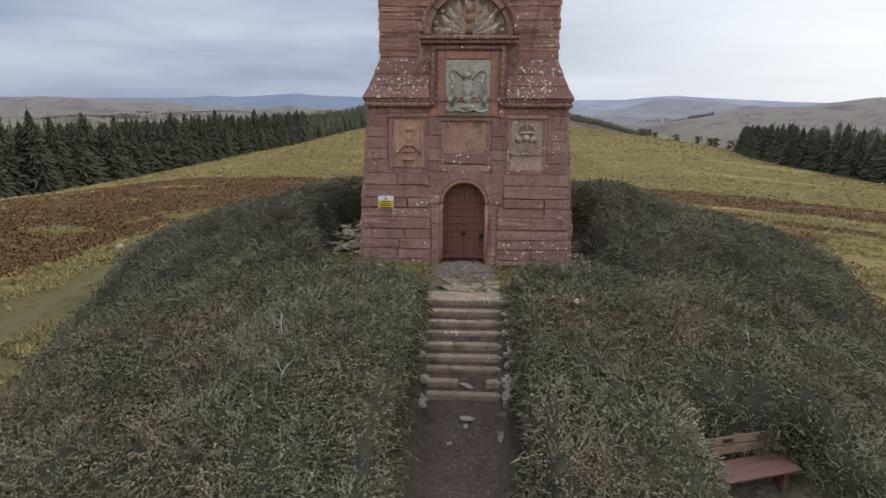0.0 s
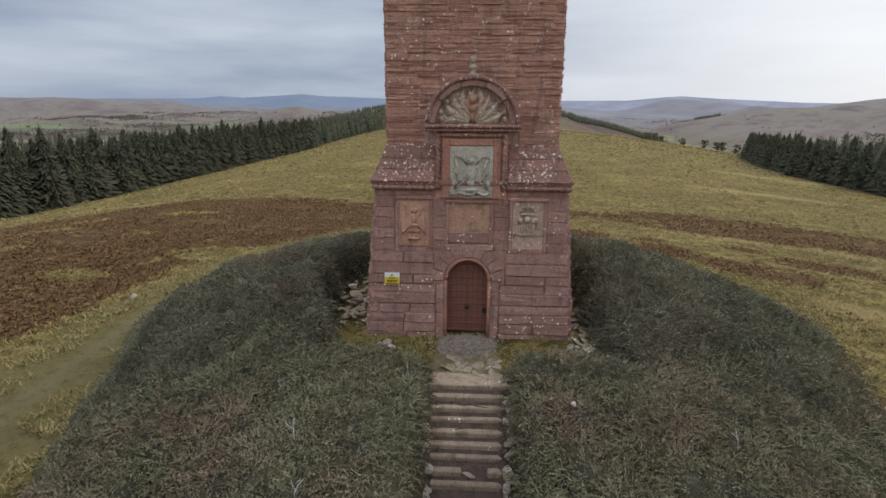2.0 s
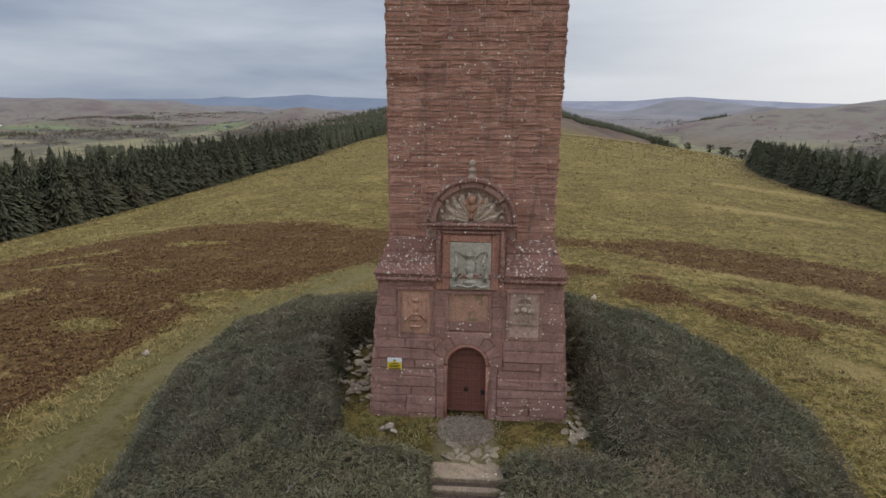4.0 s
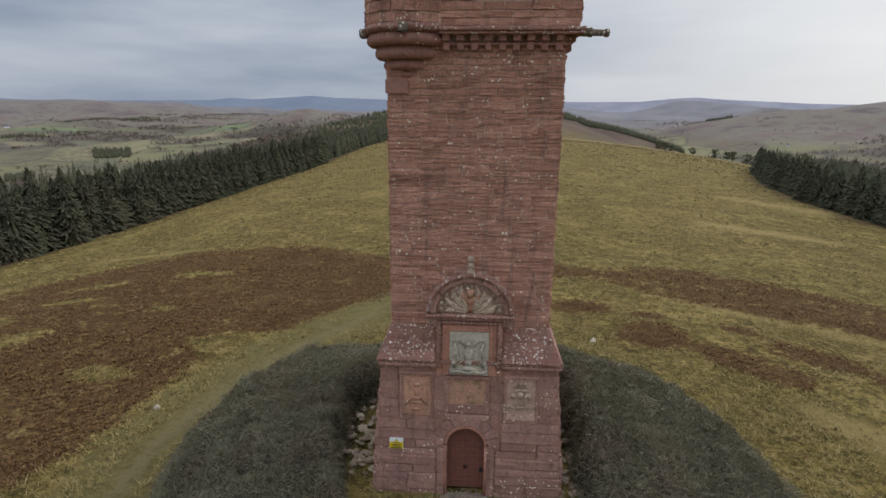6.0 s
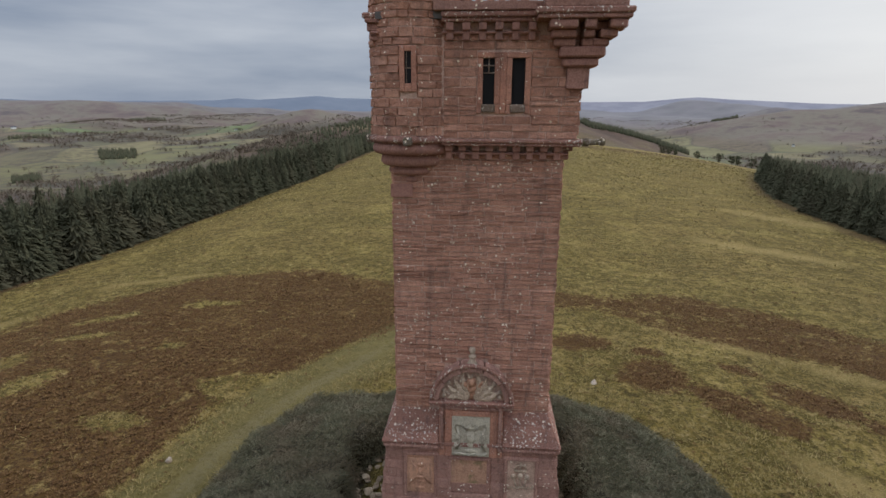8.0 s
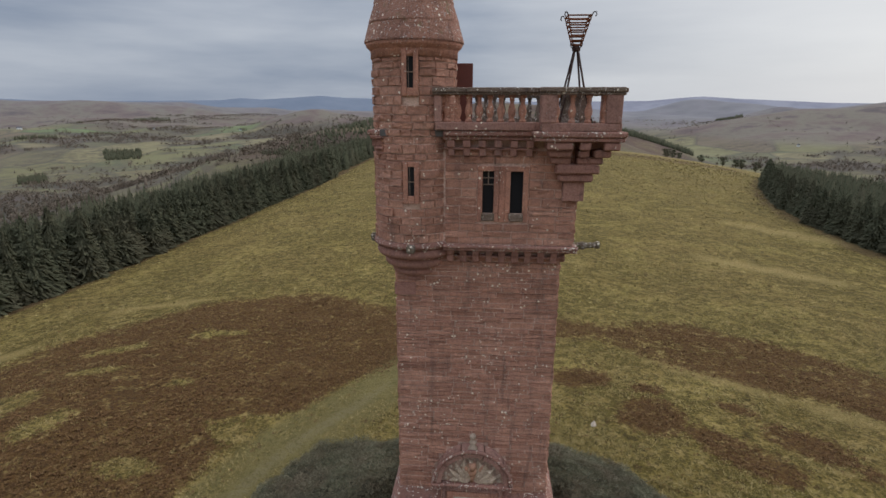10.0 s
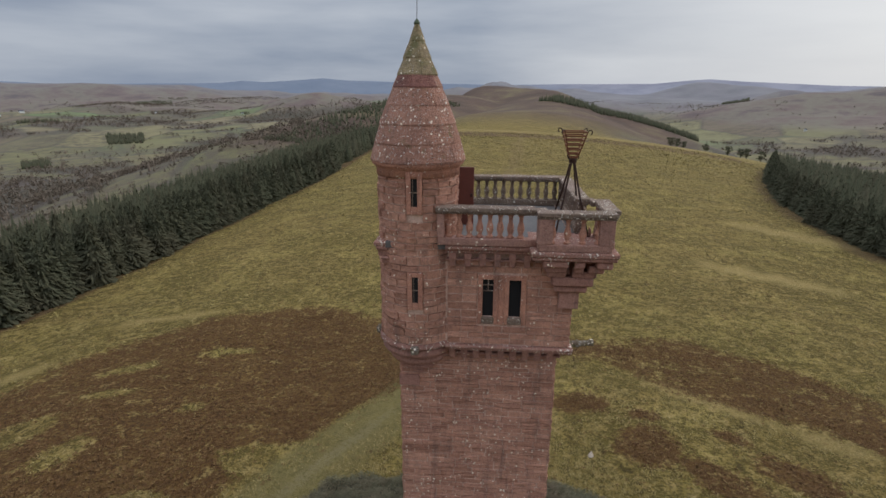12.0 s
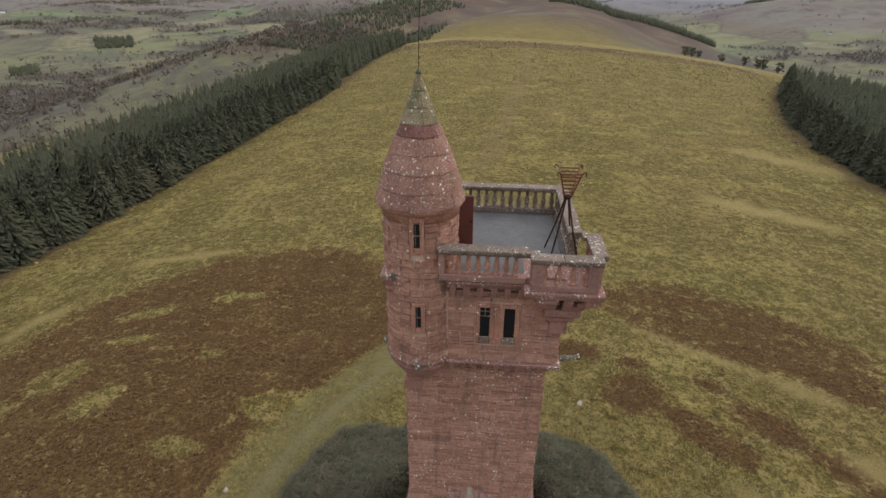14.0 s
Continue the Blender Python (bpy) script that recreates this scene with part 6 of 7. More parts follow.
bpart("foot_hoop", lambda b: tube(b, [B0 + Vector((0.13 * math.cos(a), 0.13 * math.sin(a), 18.12)) for a in np.linspace(0, 2 * math.pi, 17)], 0.016, 5), M_RUST)
for k in range(4):
    a = math.pi / 4 + k * math.pi / 2
    u = Vector((math.cos(a), math.sin(a), 0))
    bpart("basket_rib", lambda b: tube(b, [B0 + u * 0.05 + Vector((0, 0, 18.08)), B0 + u * 0.17 + Vector((0, 0, 18.16)), B0 + u * 0.3 + Vector((0, 0, 18.5)), B0 + u * 0.42 + Vector((0, 0, 18.82))], 0.017, 5), M_RUST)
for z_, r_ in ((18.22, 0.197), (18.34, 0.24), (18.46, 0.285), (18.58, 0.33), (18.7, 0.376), (18.8, 0.412)):
    for k in range(4):
        a, a2 = math.pi / 4 + k * math.pi / 2, math.pi / 4 + (k + 1) * math.pi / 2
        bpart("basket_bar", lambda b: tube(b, [B0 + Vector((r_ * math.cos(a), r_ * math.sin(a), z_)), B0 + Vector((r_ * math.cos(a2), r_ * math.sin(a2), z_))], 0.021, 5), M_RUST)
for k in range(4):
    a = math.pi / 4 + k * math.pi / 2
    u = Vector((math.cos(a), math.sin(a), 0))
    bpart("curl", lambda b: tube(b, [B0 + u * 0.4 + Vector((0, 0, 18.78)), B0 + u * 0.46 + Vector((0, 0, 18.86)), B0 + u * 0.53 + Vector((0, 0, 18.87)), B0 + u * 0.56 + Vector((0, 0, 18.8)), B0 + u * 0.52 + Vector((0, 0, 18.76))], 0.015, 5), M_IRON)
    bpart("lower_curl", lambda b: tube(b, [B0 + u * 0.06 + Vector((0, 0, 18.06)), B0 + u * 0.16 + Vector((0, 0, 18.07)), B0 + u * 0.2 + Vector((0, 0, 18.14)), B0 + u * 0.16 + Vector((0, 0, 18.18))], 0.013, 5), M_IRON)


# ---- heather on the mound ----
hr = np.random.RandomState(5)


def hummock(x, y, cell, seed):
    """Rounded bushes: the highest of the domes set on a jittered grid."""
    rs = np.random.RandomState(seed)
    jx, jy, jr, jh = (rs.rand(64, 64) for _ in range(4))
    u, v = x / cell + 32, y / cell + 32
    i, j = np.floor(u).astype(int), np.floor(v).astype(int)
    best = np.zeros_like(u, dtype=float)
    for di in (-1, 0, 1):
        for dj in (-1, 0, 1):
            a, b = (i + di) % 64, (j + dj) % 64
            d2 = (u - i - di - jx[a, b]) ** 2 + (v - j - dj - jy[a, b]) ** 2
            rad = 0.55 + 0.5 * jr[a, b]
            best = np.maximum(best, (0.55 + 0.45 * jh[a, b]) * np.sqrt(np.maximum(1 - d2 / rad ** 2, 0)))
    return best


RIM_DEG = [-180, -170, -158, -146, -130, -110, -60, -30, -16, -8, 2, 13, 27, 40, 47, 55, 65, 90, 118, 127, 133, 142, 150, 170, 180]
RIM_R = [9.75, 9.75, 10.0, 10.7, 11.4, 11.55, 11.55, 11.2, 10.6, 10.0, 9.75, 9.7, 9.75, 10.35, 11.0, 11.0, 10.25, 9.3, 10.25, 11.25, 11.5, 11.2, 10.8, 10.0, 9.75]


def canopy(x, y):
    """Height of the heather's top above the ground."""
    c = 0.2 + 0.24 * hummock(x, y, 1.3, 71) + 0.26 * hummock(x + 0.3, y, 0.62, 72) + 0.2 * hummock(x, y + 0.4, 0.3, 73) + 0.3 * fbm(x, y, 2.2, 2, 21)
    r = np.hypot(x - MOUND_C[0], y - MOUND_C[1])
    # older and taller round the sides and back
    c = c + (0.42 + 0.26 * smooth(9.0, 5.5, np.hypot(x, y - 2.6)) + 0.26 * hummock(x + 0.7, y, 2.3, 74)) * smooth(-3.2, 0.4, y)
    rim = np.interp(np.degrees(np.arctan2(y - MOUND_C[1], x - MOUND_C[0])), RIM_DEG, RIM_R) + 0.3
    edge = smooth(rim + 0.15, rim - 0.5, r + 0.25 * fbm(x, y, 1.2, 2, 23))
    near = np.where(x < 0, np.interp(y, [-1.3, 0.1, 1.9, 3.3, 4.6, 5.6], [3.5, 3.75, 4.3, 4.55, 4.1, 3.1]), 3.45)
    inner_x = smooth(-0.15, 0.6, np.abs(x) - near + 0.3 * fbm(x, y, 1.1, 2, 24))
    inner_b = smooth(5.6, 6.2, y)
    fx = np.abs(x - 0.07)
    inner_f = smooth(-1.9, -2.55, y - 0.1 * smooth(1.0, 3.0, fx) + 0.35 * fbm(x, y, 0.9, 2, 25)) * smooth(0.95, 1.25, fx + 0.1 * fbm(x, y, 0.8, 2, 26))
    m_ = np.maximum.reduce([inner_x * smooth(-2.6, -1.0, y + 2.0 * smooth(3.6, 5.2, np.abs(x))), inner_b, inner_f]) * edge
    m_ = m_ * np.where(y < -1.4, smooth(0.93, 1.2, fx), 1.0)
    nook = (1 - smooth(0.95, 1.3, np.abs(x - 4.5))) * (1 - smooth(-6.0, -5.7, y))
    m_ = m_ * (1 - nook)
    return c * m_, m_


def sprigs(count, seed, area=None):
    """Arching heather shoots, each a bent stem with short side shoots."""
    rs = np.random.RandomState(seed)
    a = rs.rand(count) * 2 * np.pi
    rad = np.sqrt(rs.rand(count)) * 11.9
    x, y = MOUND_C[0] + rad * np.cos(a), MOUND_C[1] + rad * np.sin(a)
    if area:
        x, y = rs.uniform(area[0], area[1], count), rs.uniform(area[2], area[3], count)
    h, m_ = canopy(x, y)
    if area:
        h = h * rs.rand(count) ** 0.6
    keep = (m_ > (0.02 if area else 0.12)) & ((m_ < 0.97) if area else True)
    x, y, h = x[keep], y[keep], h[keep]
    n = len(x)
    z = ground_z(x, y) + h
    e = 0.07
    hx = (canopy(x + e, y)[0] + ground_z(x + e, y) - z) / e
    hy = (canopy(x, y + e)[0] + ground_z(x, y + e) - z) / e
    # shoots of one bush lean the same way
    sx, sy = fbm(x, y, 0.8, 2, 28), fbm(x, y, 0.8, 2, 29)
    d = np.stack([np.clip(-hx, -1.6, 1.6) * 0.6 + 1.5 * sx + rs.randn(n) * 0.55, np.clip(-hy, -1.6, 1.6) * 0.6 + 1.5 * sy + rs.randn(n) * 0.55, 0.8 + 0.3 * rs.rand(n)], 1)
    d /= np.linalg.norm(d, axis=1)[:, None]
    L = (0.17 + 0.15 * rs.rand(n) + 0.12 * (rs.rand(n) < 0.05 + 0.12 * (fbm(x, y, 1.1, 2, 30) > 0.15)))[:, None]
    side = np.cross(d, rs.randn(n, 3))
    side /= np.linalg.norm(side, axis=1)[:, None]
    up = np.cross(side, d)
    bend = (rs.randn(n) * 0.35)[:, None]
    base = np.stack([x, y, z - 0.1 - 0.12 * rs.rand(n)], 1)
    V = [base + d * (L * f) + side * (L * bend * f * f) - np.array([0, 0, 0.28]) * L * f * f for f in (0.0, 0.3, 0.58, 0.82, 1.08)]
    for k, f in enumerate((0.3, 0.58, 0.82)):
        for sg in (1, -1):
            V.append(V[k + 1] + (side * sg * (0.6 - 0.08 * k) + d * 1.3 + up * (0.35 * rs.randn(n))[:, None]) * (0.022 + 0.014 * rs.rand(n))[:, None])
    w = 0.006
    V.append(V[0] + side * w)
    v = np.stack(V, 1).reshape(-1, 3)
    o = (np.arange(n) * 12)[:, None]
    t = np.concatenate([o + np.array([q]) for q in ((0, 11, 1), (1, 2, 5), (2, 1, 6), (2, 3, 7), (3, 2, 8), (3, 4, 9), (4, 3, 10))])
    return v, t


HP = [sprigs(225000, 31), sprigs(26000, 32, (-1.7, 1.85, -9.0, -1.3)), sprigs(22000, 33, (2.8, 6.3, -8.6, -5.2)), sprigs(26000, 34, (-5.4, -2.9, -2.2, 6.4)), sprigs(18000, 36, (2.9, 5.2, -2.2, 6.4))]
hv = np.concatenate([p[0] for p in HP])
ho = np.cumsum([0] + [len(p[0]) for p in HP])
ht = np.concatenate([p[1] + o for p, o in zip(HP, ho)])
hmid = hv[(ht[:, 0] // 12) * 12]
turn = smooth(-5.5, 1.0, hmid[:, 1] + 2.6 * fbm(hmid[:, 0], hmid[:, 1], 2.4, 3, 27))
old = fbm(hmid[:, 0], hmid[:, 1], 0.22, 2, 35) * 0.5 + 0.5 < turn


def heather_part(name, tri, mat, label):
    used, inv = np.unique(tri, return_inverse=True)
    return tagged(new(name, array_mesh(name, hv[used], inv.reshape(-1, 3), [mat], False, True)), label, "heather", kind="stuff")


heather = heather_part("heather", ht[~old], M_HEATHER, "dense grey-green heather on the slope beside the steps")
heather_part("old_heather", ht[old], M_HEATHER_DARK, "older dark heather crowding round the tower")
# added sheet that closes the gaps below the shoots with painted shade
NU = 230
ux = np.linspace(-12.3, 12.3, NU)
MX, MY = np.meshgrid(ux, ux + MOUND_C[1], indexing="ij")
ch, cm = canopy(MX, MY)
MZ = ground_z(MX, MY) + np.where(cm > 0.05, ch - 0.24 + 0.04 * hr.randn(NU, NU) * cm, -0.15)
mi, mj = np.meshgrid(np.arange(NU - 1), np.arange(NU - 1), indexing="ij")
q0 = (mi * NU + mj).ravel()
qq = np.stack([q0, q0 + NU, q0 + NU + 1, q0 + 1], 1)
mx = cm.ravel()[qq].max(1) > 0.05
put(new("underlayer", array_mesh("underlayer", np.stack([MX.ravel(), MY.ravel(), MZ.ravel()], 1), qq[mx], [M_HEATHER_GAPS], False)), heather)


# ---- spruce plantations ----
def spruce(rs, levels, fronds, spread=0.27):
    """One conifer crown as triangles, one unit high: many small hanging sprays in ragged whorls round a dense core."""
    V, T = [], []
    for l in range(levels):
        f = (l + 0.5 * rs.rand()) / levels
        r = spread * (1 - f) ** 0.72 * (0.88 + 0.24 * rs.rand()) + 0.006
        k = max(4, int(fronds * (1 - 0.6 * f)))
        for i in range(k):
            a = 2 * np.pi * (i + rs.rand()) / k + l * 1.3
            rr = r * (0.55 + 0.62 * rs.rand())
            z = 0.02 + 0.95 * f + 0.03 * rs.randn() * (1 - f)
            w = (0.045 + 0.04 * rs.rand()) * rr + 0.003
            u = np.array([np.cos(a), np.sin(a), 0])
            s = np.array([-np.sin(a), np.cos(a), 0])
            up = np.array([0, 0, 1.0])
            p0 = u * rr * 0.3 + up * (z + (0.03 + 0.05 * rs.rand()) * (1 - 0.6 * f))
            p1 = u * rr * 0.72 + up * (z + 0.012)
            p2 = u * rr + up * (z - 0.015 + 0.035 * rs.randn())
            o = len(V)
            V += [p0, p1 + s * w - up * 0.012, p1 - s * w - up * 0.012, p2]
            T += [(o, o + 1, o + 3), (o, o + 3, o + 2)]
    o, n = len(V), 7
    for i in range(n):
        a = 2 * np.pi * i / n
        V.append(np.array([np.cos(a), np.sin(a), 0]) * spread * 0.55 + np.array([0, 0, 0.02]))
    V.append(np.array([0, 0, 1.0]))
    T += [(o + i, o + (i + 1) % n, o + n) for i in range(n)]
    o = len(V)
    V += [np.array([0.01, 0, 0.93]), np.array([-0.01, 0.008, 0.93]), np.array([0, -0.01, 0.93]), np.array([0, 0, 1.06])]
    T += [(o, o + 1, o + 3), (o + 1, o + 2, o + 3), (o + 2, o, o + 3)]
    return np.array(V), np.array(T)


trs = np.random.RandomState(9)
NEAR_CROWN = [spruce(trs, 40, 30) for _ in range(5)]
SMALL_CROWN = [spruce(trs, 6, 6) for _ in range(4)]
FAR_CROWN = [spruce(trs, 16, 12) for _ in range(6)]
INNER_CROWN = [spruce(trs, 10, 8) for _ in range(6)]
crown_me = [array_mesh("spruce_crown", v, t, [M_SPRUCE], False, True) for v, t in NEAR_CROWN]
bm = bmesh.new()
lathe(bm, [(0.02, -0.05), (0.014, 0.3), (0.006, 0.85), (0.002, 0.98)], 6)
trunk_me = bpy.data.meshes.new("spruce_trunk")
bm.to_mesh(trunk_me)
bm.free()
trunk_me.materials.append(M_BARK)


def plant(x, y, h, rs, group):
    t = tagged(empty("spruce_tree", (x, y, gz(x, y))), "dark green plantation spruce at the edge of the hill grass", "tree", group)
    t.rotation_euler = (0, 0, rs.rand() * 6.28)
    s = h * (0.9 + 0.25 * rs.rand())
    t.scale = (s, s, h)
    put(new("trunk", trunk_me), t)
    put(new("crown", crown_me[rs.randint(5)]), t)


def forest(name, xy, hs, rs, label, rim):
    """Far rows of a plantation in one mesh."""
    V, T, o = [], [], 0
    zs = ground_z(xy[:, 0], xy[:, 1])
    for (x, y), z, h in zip(xy, zs, hs):
        v, t = (FAR_CROWN if rim(x, y) else INNER_CROWN)[rs.randint(6)]
        a = rs.rand() * 6.28
        c, s = np.cos(a), np.sin(a)
        w = h * (0.95 + 0.3 * rs.rand())
        p = np.stack([x + (v[:, 0] * c - v[:, 1] * s) * w, y + (v[:, 0] * s + v[:, 1] * c) * w, z + v[:, 2] * h], 1)
        V.append(p)
        T.append(t + o)
        o += len(v)
    tagged(new(name, array_mesh(name, np.concatenate(V), np.concatenate(T), [M_SPRUCE], False, True)), label, "forest", kind="stuff")


y = 8.0
while y < 175:
    for row in range(3 if y < 70 else 2 if y < 120 else 1):
        plant(wood_edge(y) - 0.6 - row * 1.9 + 0.5 * trs.randn(), y + 0.5 * trs.randn(), 9.4 + 0.8 * trs.randn(), trs, "spruces of the long plantation")
    y += 1.5
pts = []
for y in np.arange(-20, 315, 2.6):
    for k in range(18):
        d = 2.2 + k * 2.5
        if y < 175 and k < (3 if y < 70 else 2 if y < 120 else 1):
            continue
        if y > 255 and d > 20 + (315 - y) * 0.5:
            continue
        pts.append((wood_edge(y) - d + 0.7 * trs.randn(), y + 0.7 * trs.randn()))
pts = np.array(pts)
forest("spruce_plantation", pts, 9.3 + 0.9 * trs.randn(len(pts)), trs, "long dense dark green spruce plantation falling away down the hillside", lambda x, y: x > -70)

RC = [(150, 20), (74, 55), (67.5, 76), (69, 92), (71.5, 108), (81, 140), (100, 185), (130, 245), (200, 235), (290, 170), (300, 60)]


def inside(x, y, poly):
    c = False
    for (ax, ay), (bx, by) in zip(poly, poly[1:] + poly[:1]):
        if (ay > y) != (by > y) and x < (bx - ax) * (y - ay) / (by - ay) + ax:
            c = not c
    return c


for (ax, ay), (bx, by) in zip(RC[1:7], RC[2:8]):
    n = int(math.hypot(bx - ax, by - ay) / 2.2)
    for i in range(n):
        f = i / n
        plant(ax + (bx - ax) * f + 1.2 + 0.5 * trs.randn(), ay + (by - ay) * f + 0.5 * trs.randn(), 8.4 + 0.8 * trs.randn(), trs, "spruces of the corner plantation")
pts = [(x + 0.8 * trs.randn(), y + 0.8 * trs.randn()) for x in np.arange(66, 300, 2.8) for y in np.arange(20, 246, 2.8) if inside(x - 2.2, y + 0.5, RC) and (x < 66 + 70 + 0.35 * max(y - 110, 0))]
pts = np.array(pts)
forest("spruce_wood", pts, 8.4 + 0.9 * trs.randn(len(pts)), trs, "dark green spruce wood on the shoulder of the hill", lambda x, y: x < 84 + 0.2 * max(y - 110, 0) or y < 70)


# ---- steps, path, stones and bench on the mound ----
def rock_mesh(seed, mat, flat=0.6, name="rock"):
    rs = random.Random(seed)
    bm = bmesh.new()
    vs = bmesh.ops.create_icosphere(bm, subdivisions=2, radius=0.5)["verts"]
    cuts = [(Vector((rs.uniform(-1, 1), rs.uniform(-1, 1), rs.uniform(-0.6, 1))).normalized(), rs.uniform(0.26, 0.42)) for _ in range(7)]
    for v in vs:
        for nrm, d in cuts:
            k = v.co.dot(nrm) - d
            if k > 0:
                v.co -= nrm * k
        v.co *= rs.uniform(0.96, 1.04)
        v.co.z *= flat
    me = bpy.data.meshes.new(name)
    bm.to_mesh(me)
    bm.free()
    me.materials.append(mat)
    return me


ROCKS = [rock_mesh(50 + i, M_ROCK, random.uniform(0.3, 0.55)) for i in range(8)]
M_ROCK_PALE = stone("pale_edge_stone", (0.5, 0.4, 0.29), (0.58, 0.47, 0.35), (0.68, 0.56, 0.43), lichen=0.5, big=0.4)
PALE = [rock_mesh(80 + i, M_ROCK_PALE, random.uniform(0.55, 0.9)) for i in range(6)]
M_ROCK_MOSS = stone("mossy_stone", (0.2, 0.18, 0.14), (0.24, 0.21, 0.16), (0.28, 0.25, 0.2), lichen=0.4, big=0.3, moss=0.9)
MOSSY = [rock_mesh(90 + i, M_ROCK_MOSS, 0.8) for i in range(2)]
rk = random.Random(17)


def set_rock(me, x, y, z, s, parent=None, name="stone", stretch=None):
    ob = new(name, me)
    st = stretch or (rk.uniform(0.8, 1.3), rk.uniform(0.7, 1.1), rk.uniform(0.7, 1.1))
    ob.matrix_basis = Matrix.Translation((x, y, z)) @ Euler((rk.uniform(-0.4, 0.4), rk.uniform(-0.4, 0.4), rk.uniform(0, 6.28))).to_matrix().to_4x4() @ Matrix.Diagonal((s * st[0], s * st[1], s * st[2], 1))
    return put(ob, parent)


# nine worn steps
stair = tagged(empty("steps"), "nine worn concrete steps cut into the heather mound", "steps", kind="structure")
NOSE = [-2.52, -2.74, -2.94, -3.12, -3.37, -3.58, -3.77, -4.02, -4.23]
for k, yn in enumerate(NOSE):
    zt = -0.19 - 0.17 * k
    xl, xr = -0.89 + 0.024 * k, 1.07 - 0.016 * k
    spans = [(xl, xr)]
    if k == 7:
        spans = [(xl, -0.06), (0.5, xr)]
    for a, b in spans:
        bm = bmesh.new()
        box(bm, a, b, yn, yn + (0.42 if k else 0.6), zt - 0.17, zt, 0.022, None, 0.008)
        part("step_slab", bm, M_STEP, stair)
    if k == 7:
        bm = bmesh.new()
        box(bm, 0.06, 0.46, yn + 0.12, yn + 0.42, zt - 0.17, zt - 0.035, 0.02, None, 0.012)
        part("broken_slab", bm, M_STEP, stair)
        set_rock(PALE[0], 0.09, yn + 0.03, zt - 0.09, 0.3, stair, "fallen_stone", (1.2, 0.5, 0.45))
# cracks in two slabs
for zt, yn, pts in ((-0.53, -2.94, [(-0.28, 0.2), (-0.05, 0.1), (0.15, 0.14), (0.5, 0.04)]), (-0.87, -3.37, [(-0.2, 0.1), (0.05, 0.17), (0.3, 0.2)])):
    bm = bmesh.new()
    tube(bm, [(x, yn + d, zt + 0.001) for x, d in pts], 0.012, 4)
    part("crack", bm, M_DARK, stair)
edge_stones = tagged(empty("edging_stones"), "loose pale edging stones lining the steps", "stones")
for i in range(34):
    k = rk.uniform(1.5, 9.3)
    yy = -2.52 - 0.214 * k + rk.uniform(-0.1, 0.1)
    side = 1 if rk.random() < 0.72 else -1
    xx = (1.02 - 0.014 * k + rk.uniform(0, 0.1)) if side > 0 else (-0.93 + 0.022 * k - rk.uniform(0, 0.1))
    set_rock(rk.choice(PALE), xx, yy, -0.19 - 0.17 * k + rk.uniform(0.12, 0.28), rk.uniform(0.18, 0.36), edge_stones)
for me, x, y, s, st in ((MOSSY[0], 0.83, -4.75, 0.42, (1, 0.9, 1.1)), (PALE[2], 0.83, -5.25, 0.42, (1.0, 0.8, 0.5)), (PALE[3], 0.12, -4.72, 0.3, (1.2, 0.6, 0.4)), (PALE[4], 0.1, -4.98, 0.14, (1, 0.8, 0.5)), (PALE[5], -0.2, -5.5, 0.12, (0.6, 1.2, 0.5)), (MOSSY[1], 1.05, -4.5, 0.32, (1, 1, 0.8))):
    tagged(set_rock(me, x, y, gz(x, y) + 0.05, s, None, "path_stone", st), "loose pale stone lying on the trodden path", "stone")
for me, x, y, s in ((PALE[1], -2.1, -0.75, 0.34), (PALE[3], -1.95, -0.95, 0.2), (PALE[0], -2.3, -0.85, 0.2)):
    tagged(set_rock(me, x, y, gz(x, y) + 0.07, s, None, "loose_stone"), "pale loose stone in the grass by the tower", "stone")
tagged(set_rock(PALE[2], 7.0, 15.0, gz(7.0, 15.0) + 0.05, 0.5, None, "loose_stone"), "pale loose stone in the hill grass", "stone")
tagged(set_rock(PALE[4], -13.4, 5.8, gz(-13.4, 5.8) + 0.04, 0.35, None, "loose_stone"), "pale loose stone in the grass beside the path", "stone")
tagged(set_rock(PALE[5], 2.1, -4.4, gz(2.1, -4.4) + canopy(np.array([2.1]), np.array([-4.4]))[0][0] + 0.02, 0.16, None, "loose_stone"), "small pale stone caught on top of the heather", "stone")

landing = tagged(empty("landing_paving"), "irregular worn paving stones at the head of the steps", "paving")
for i in range(26):
    x, y = rk.uniform(-0.95, 1.1), rk.uniform(-2.25, -1.15)
    set_rock(rk.choice(ROCKS), x, y, gz(x, y) + 0.005, rk.uniform(0.2, 0.42), landing, "paving_stone", (1.2, 0.9, 0.16))

# rubble thrown down beside the tower
for label, cnt, xs, ys in (("heap of grey rubble slabs beside the tower base", 95, (-4.5, -2.95), (0.6, 5.2)), ("heap of grey rubble slabs at the tower's other side", 75, (3.0, 4.2), (0.2, 5.2))):
    heap = tagged(empty("rubble_heap"), label, "rubble")
    for i in range(cnt):
        x, y = rk.uniform(*xs), rk.uniform(*ys)
        near_wall = 1 - min(abs(abs(x) - 2.9) / 1.6, 1)
        mid_h = math.sin(math.pi * (y - ys[0]) / (ys[1] - ys[0]))
        z = gz(x, y) + rk.uniform(0.0, 0.06) + 0.26 * mid_h * rk.random() * (0.5 + 0.5 * near_wall)
        set_rock(rk.choice(ROCKS), x, y, z, rk.uniform(0.2, 0.42), heap)
heap = tagged(empty("scattered_rubble"), "scattered grey stones in the grass by the tower corner", "rubble")
for i in range(34):
    x, y = rk.uniform(2.7, 4.0), rk.uniform(-1.1, 0.4)
    set_rock(rk.choice(ROCKS), x, y, gz(x, y) + 0.04, rk.uniform(0.14, 0.34), heap)


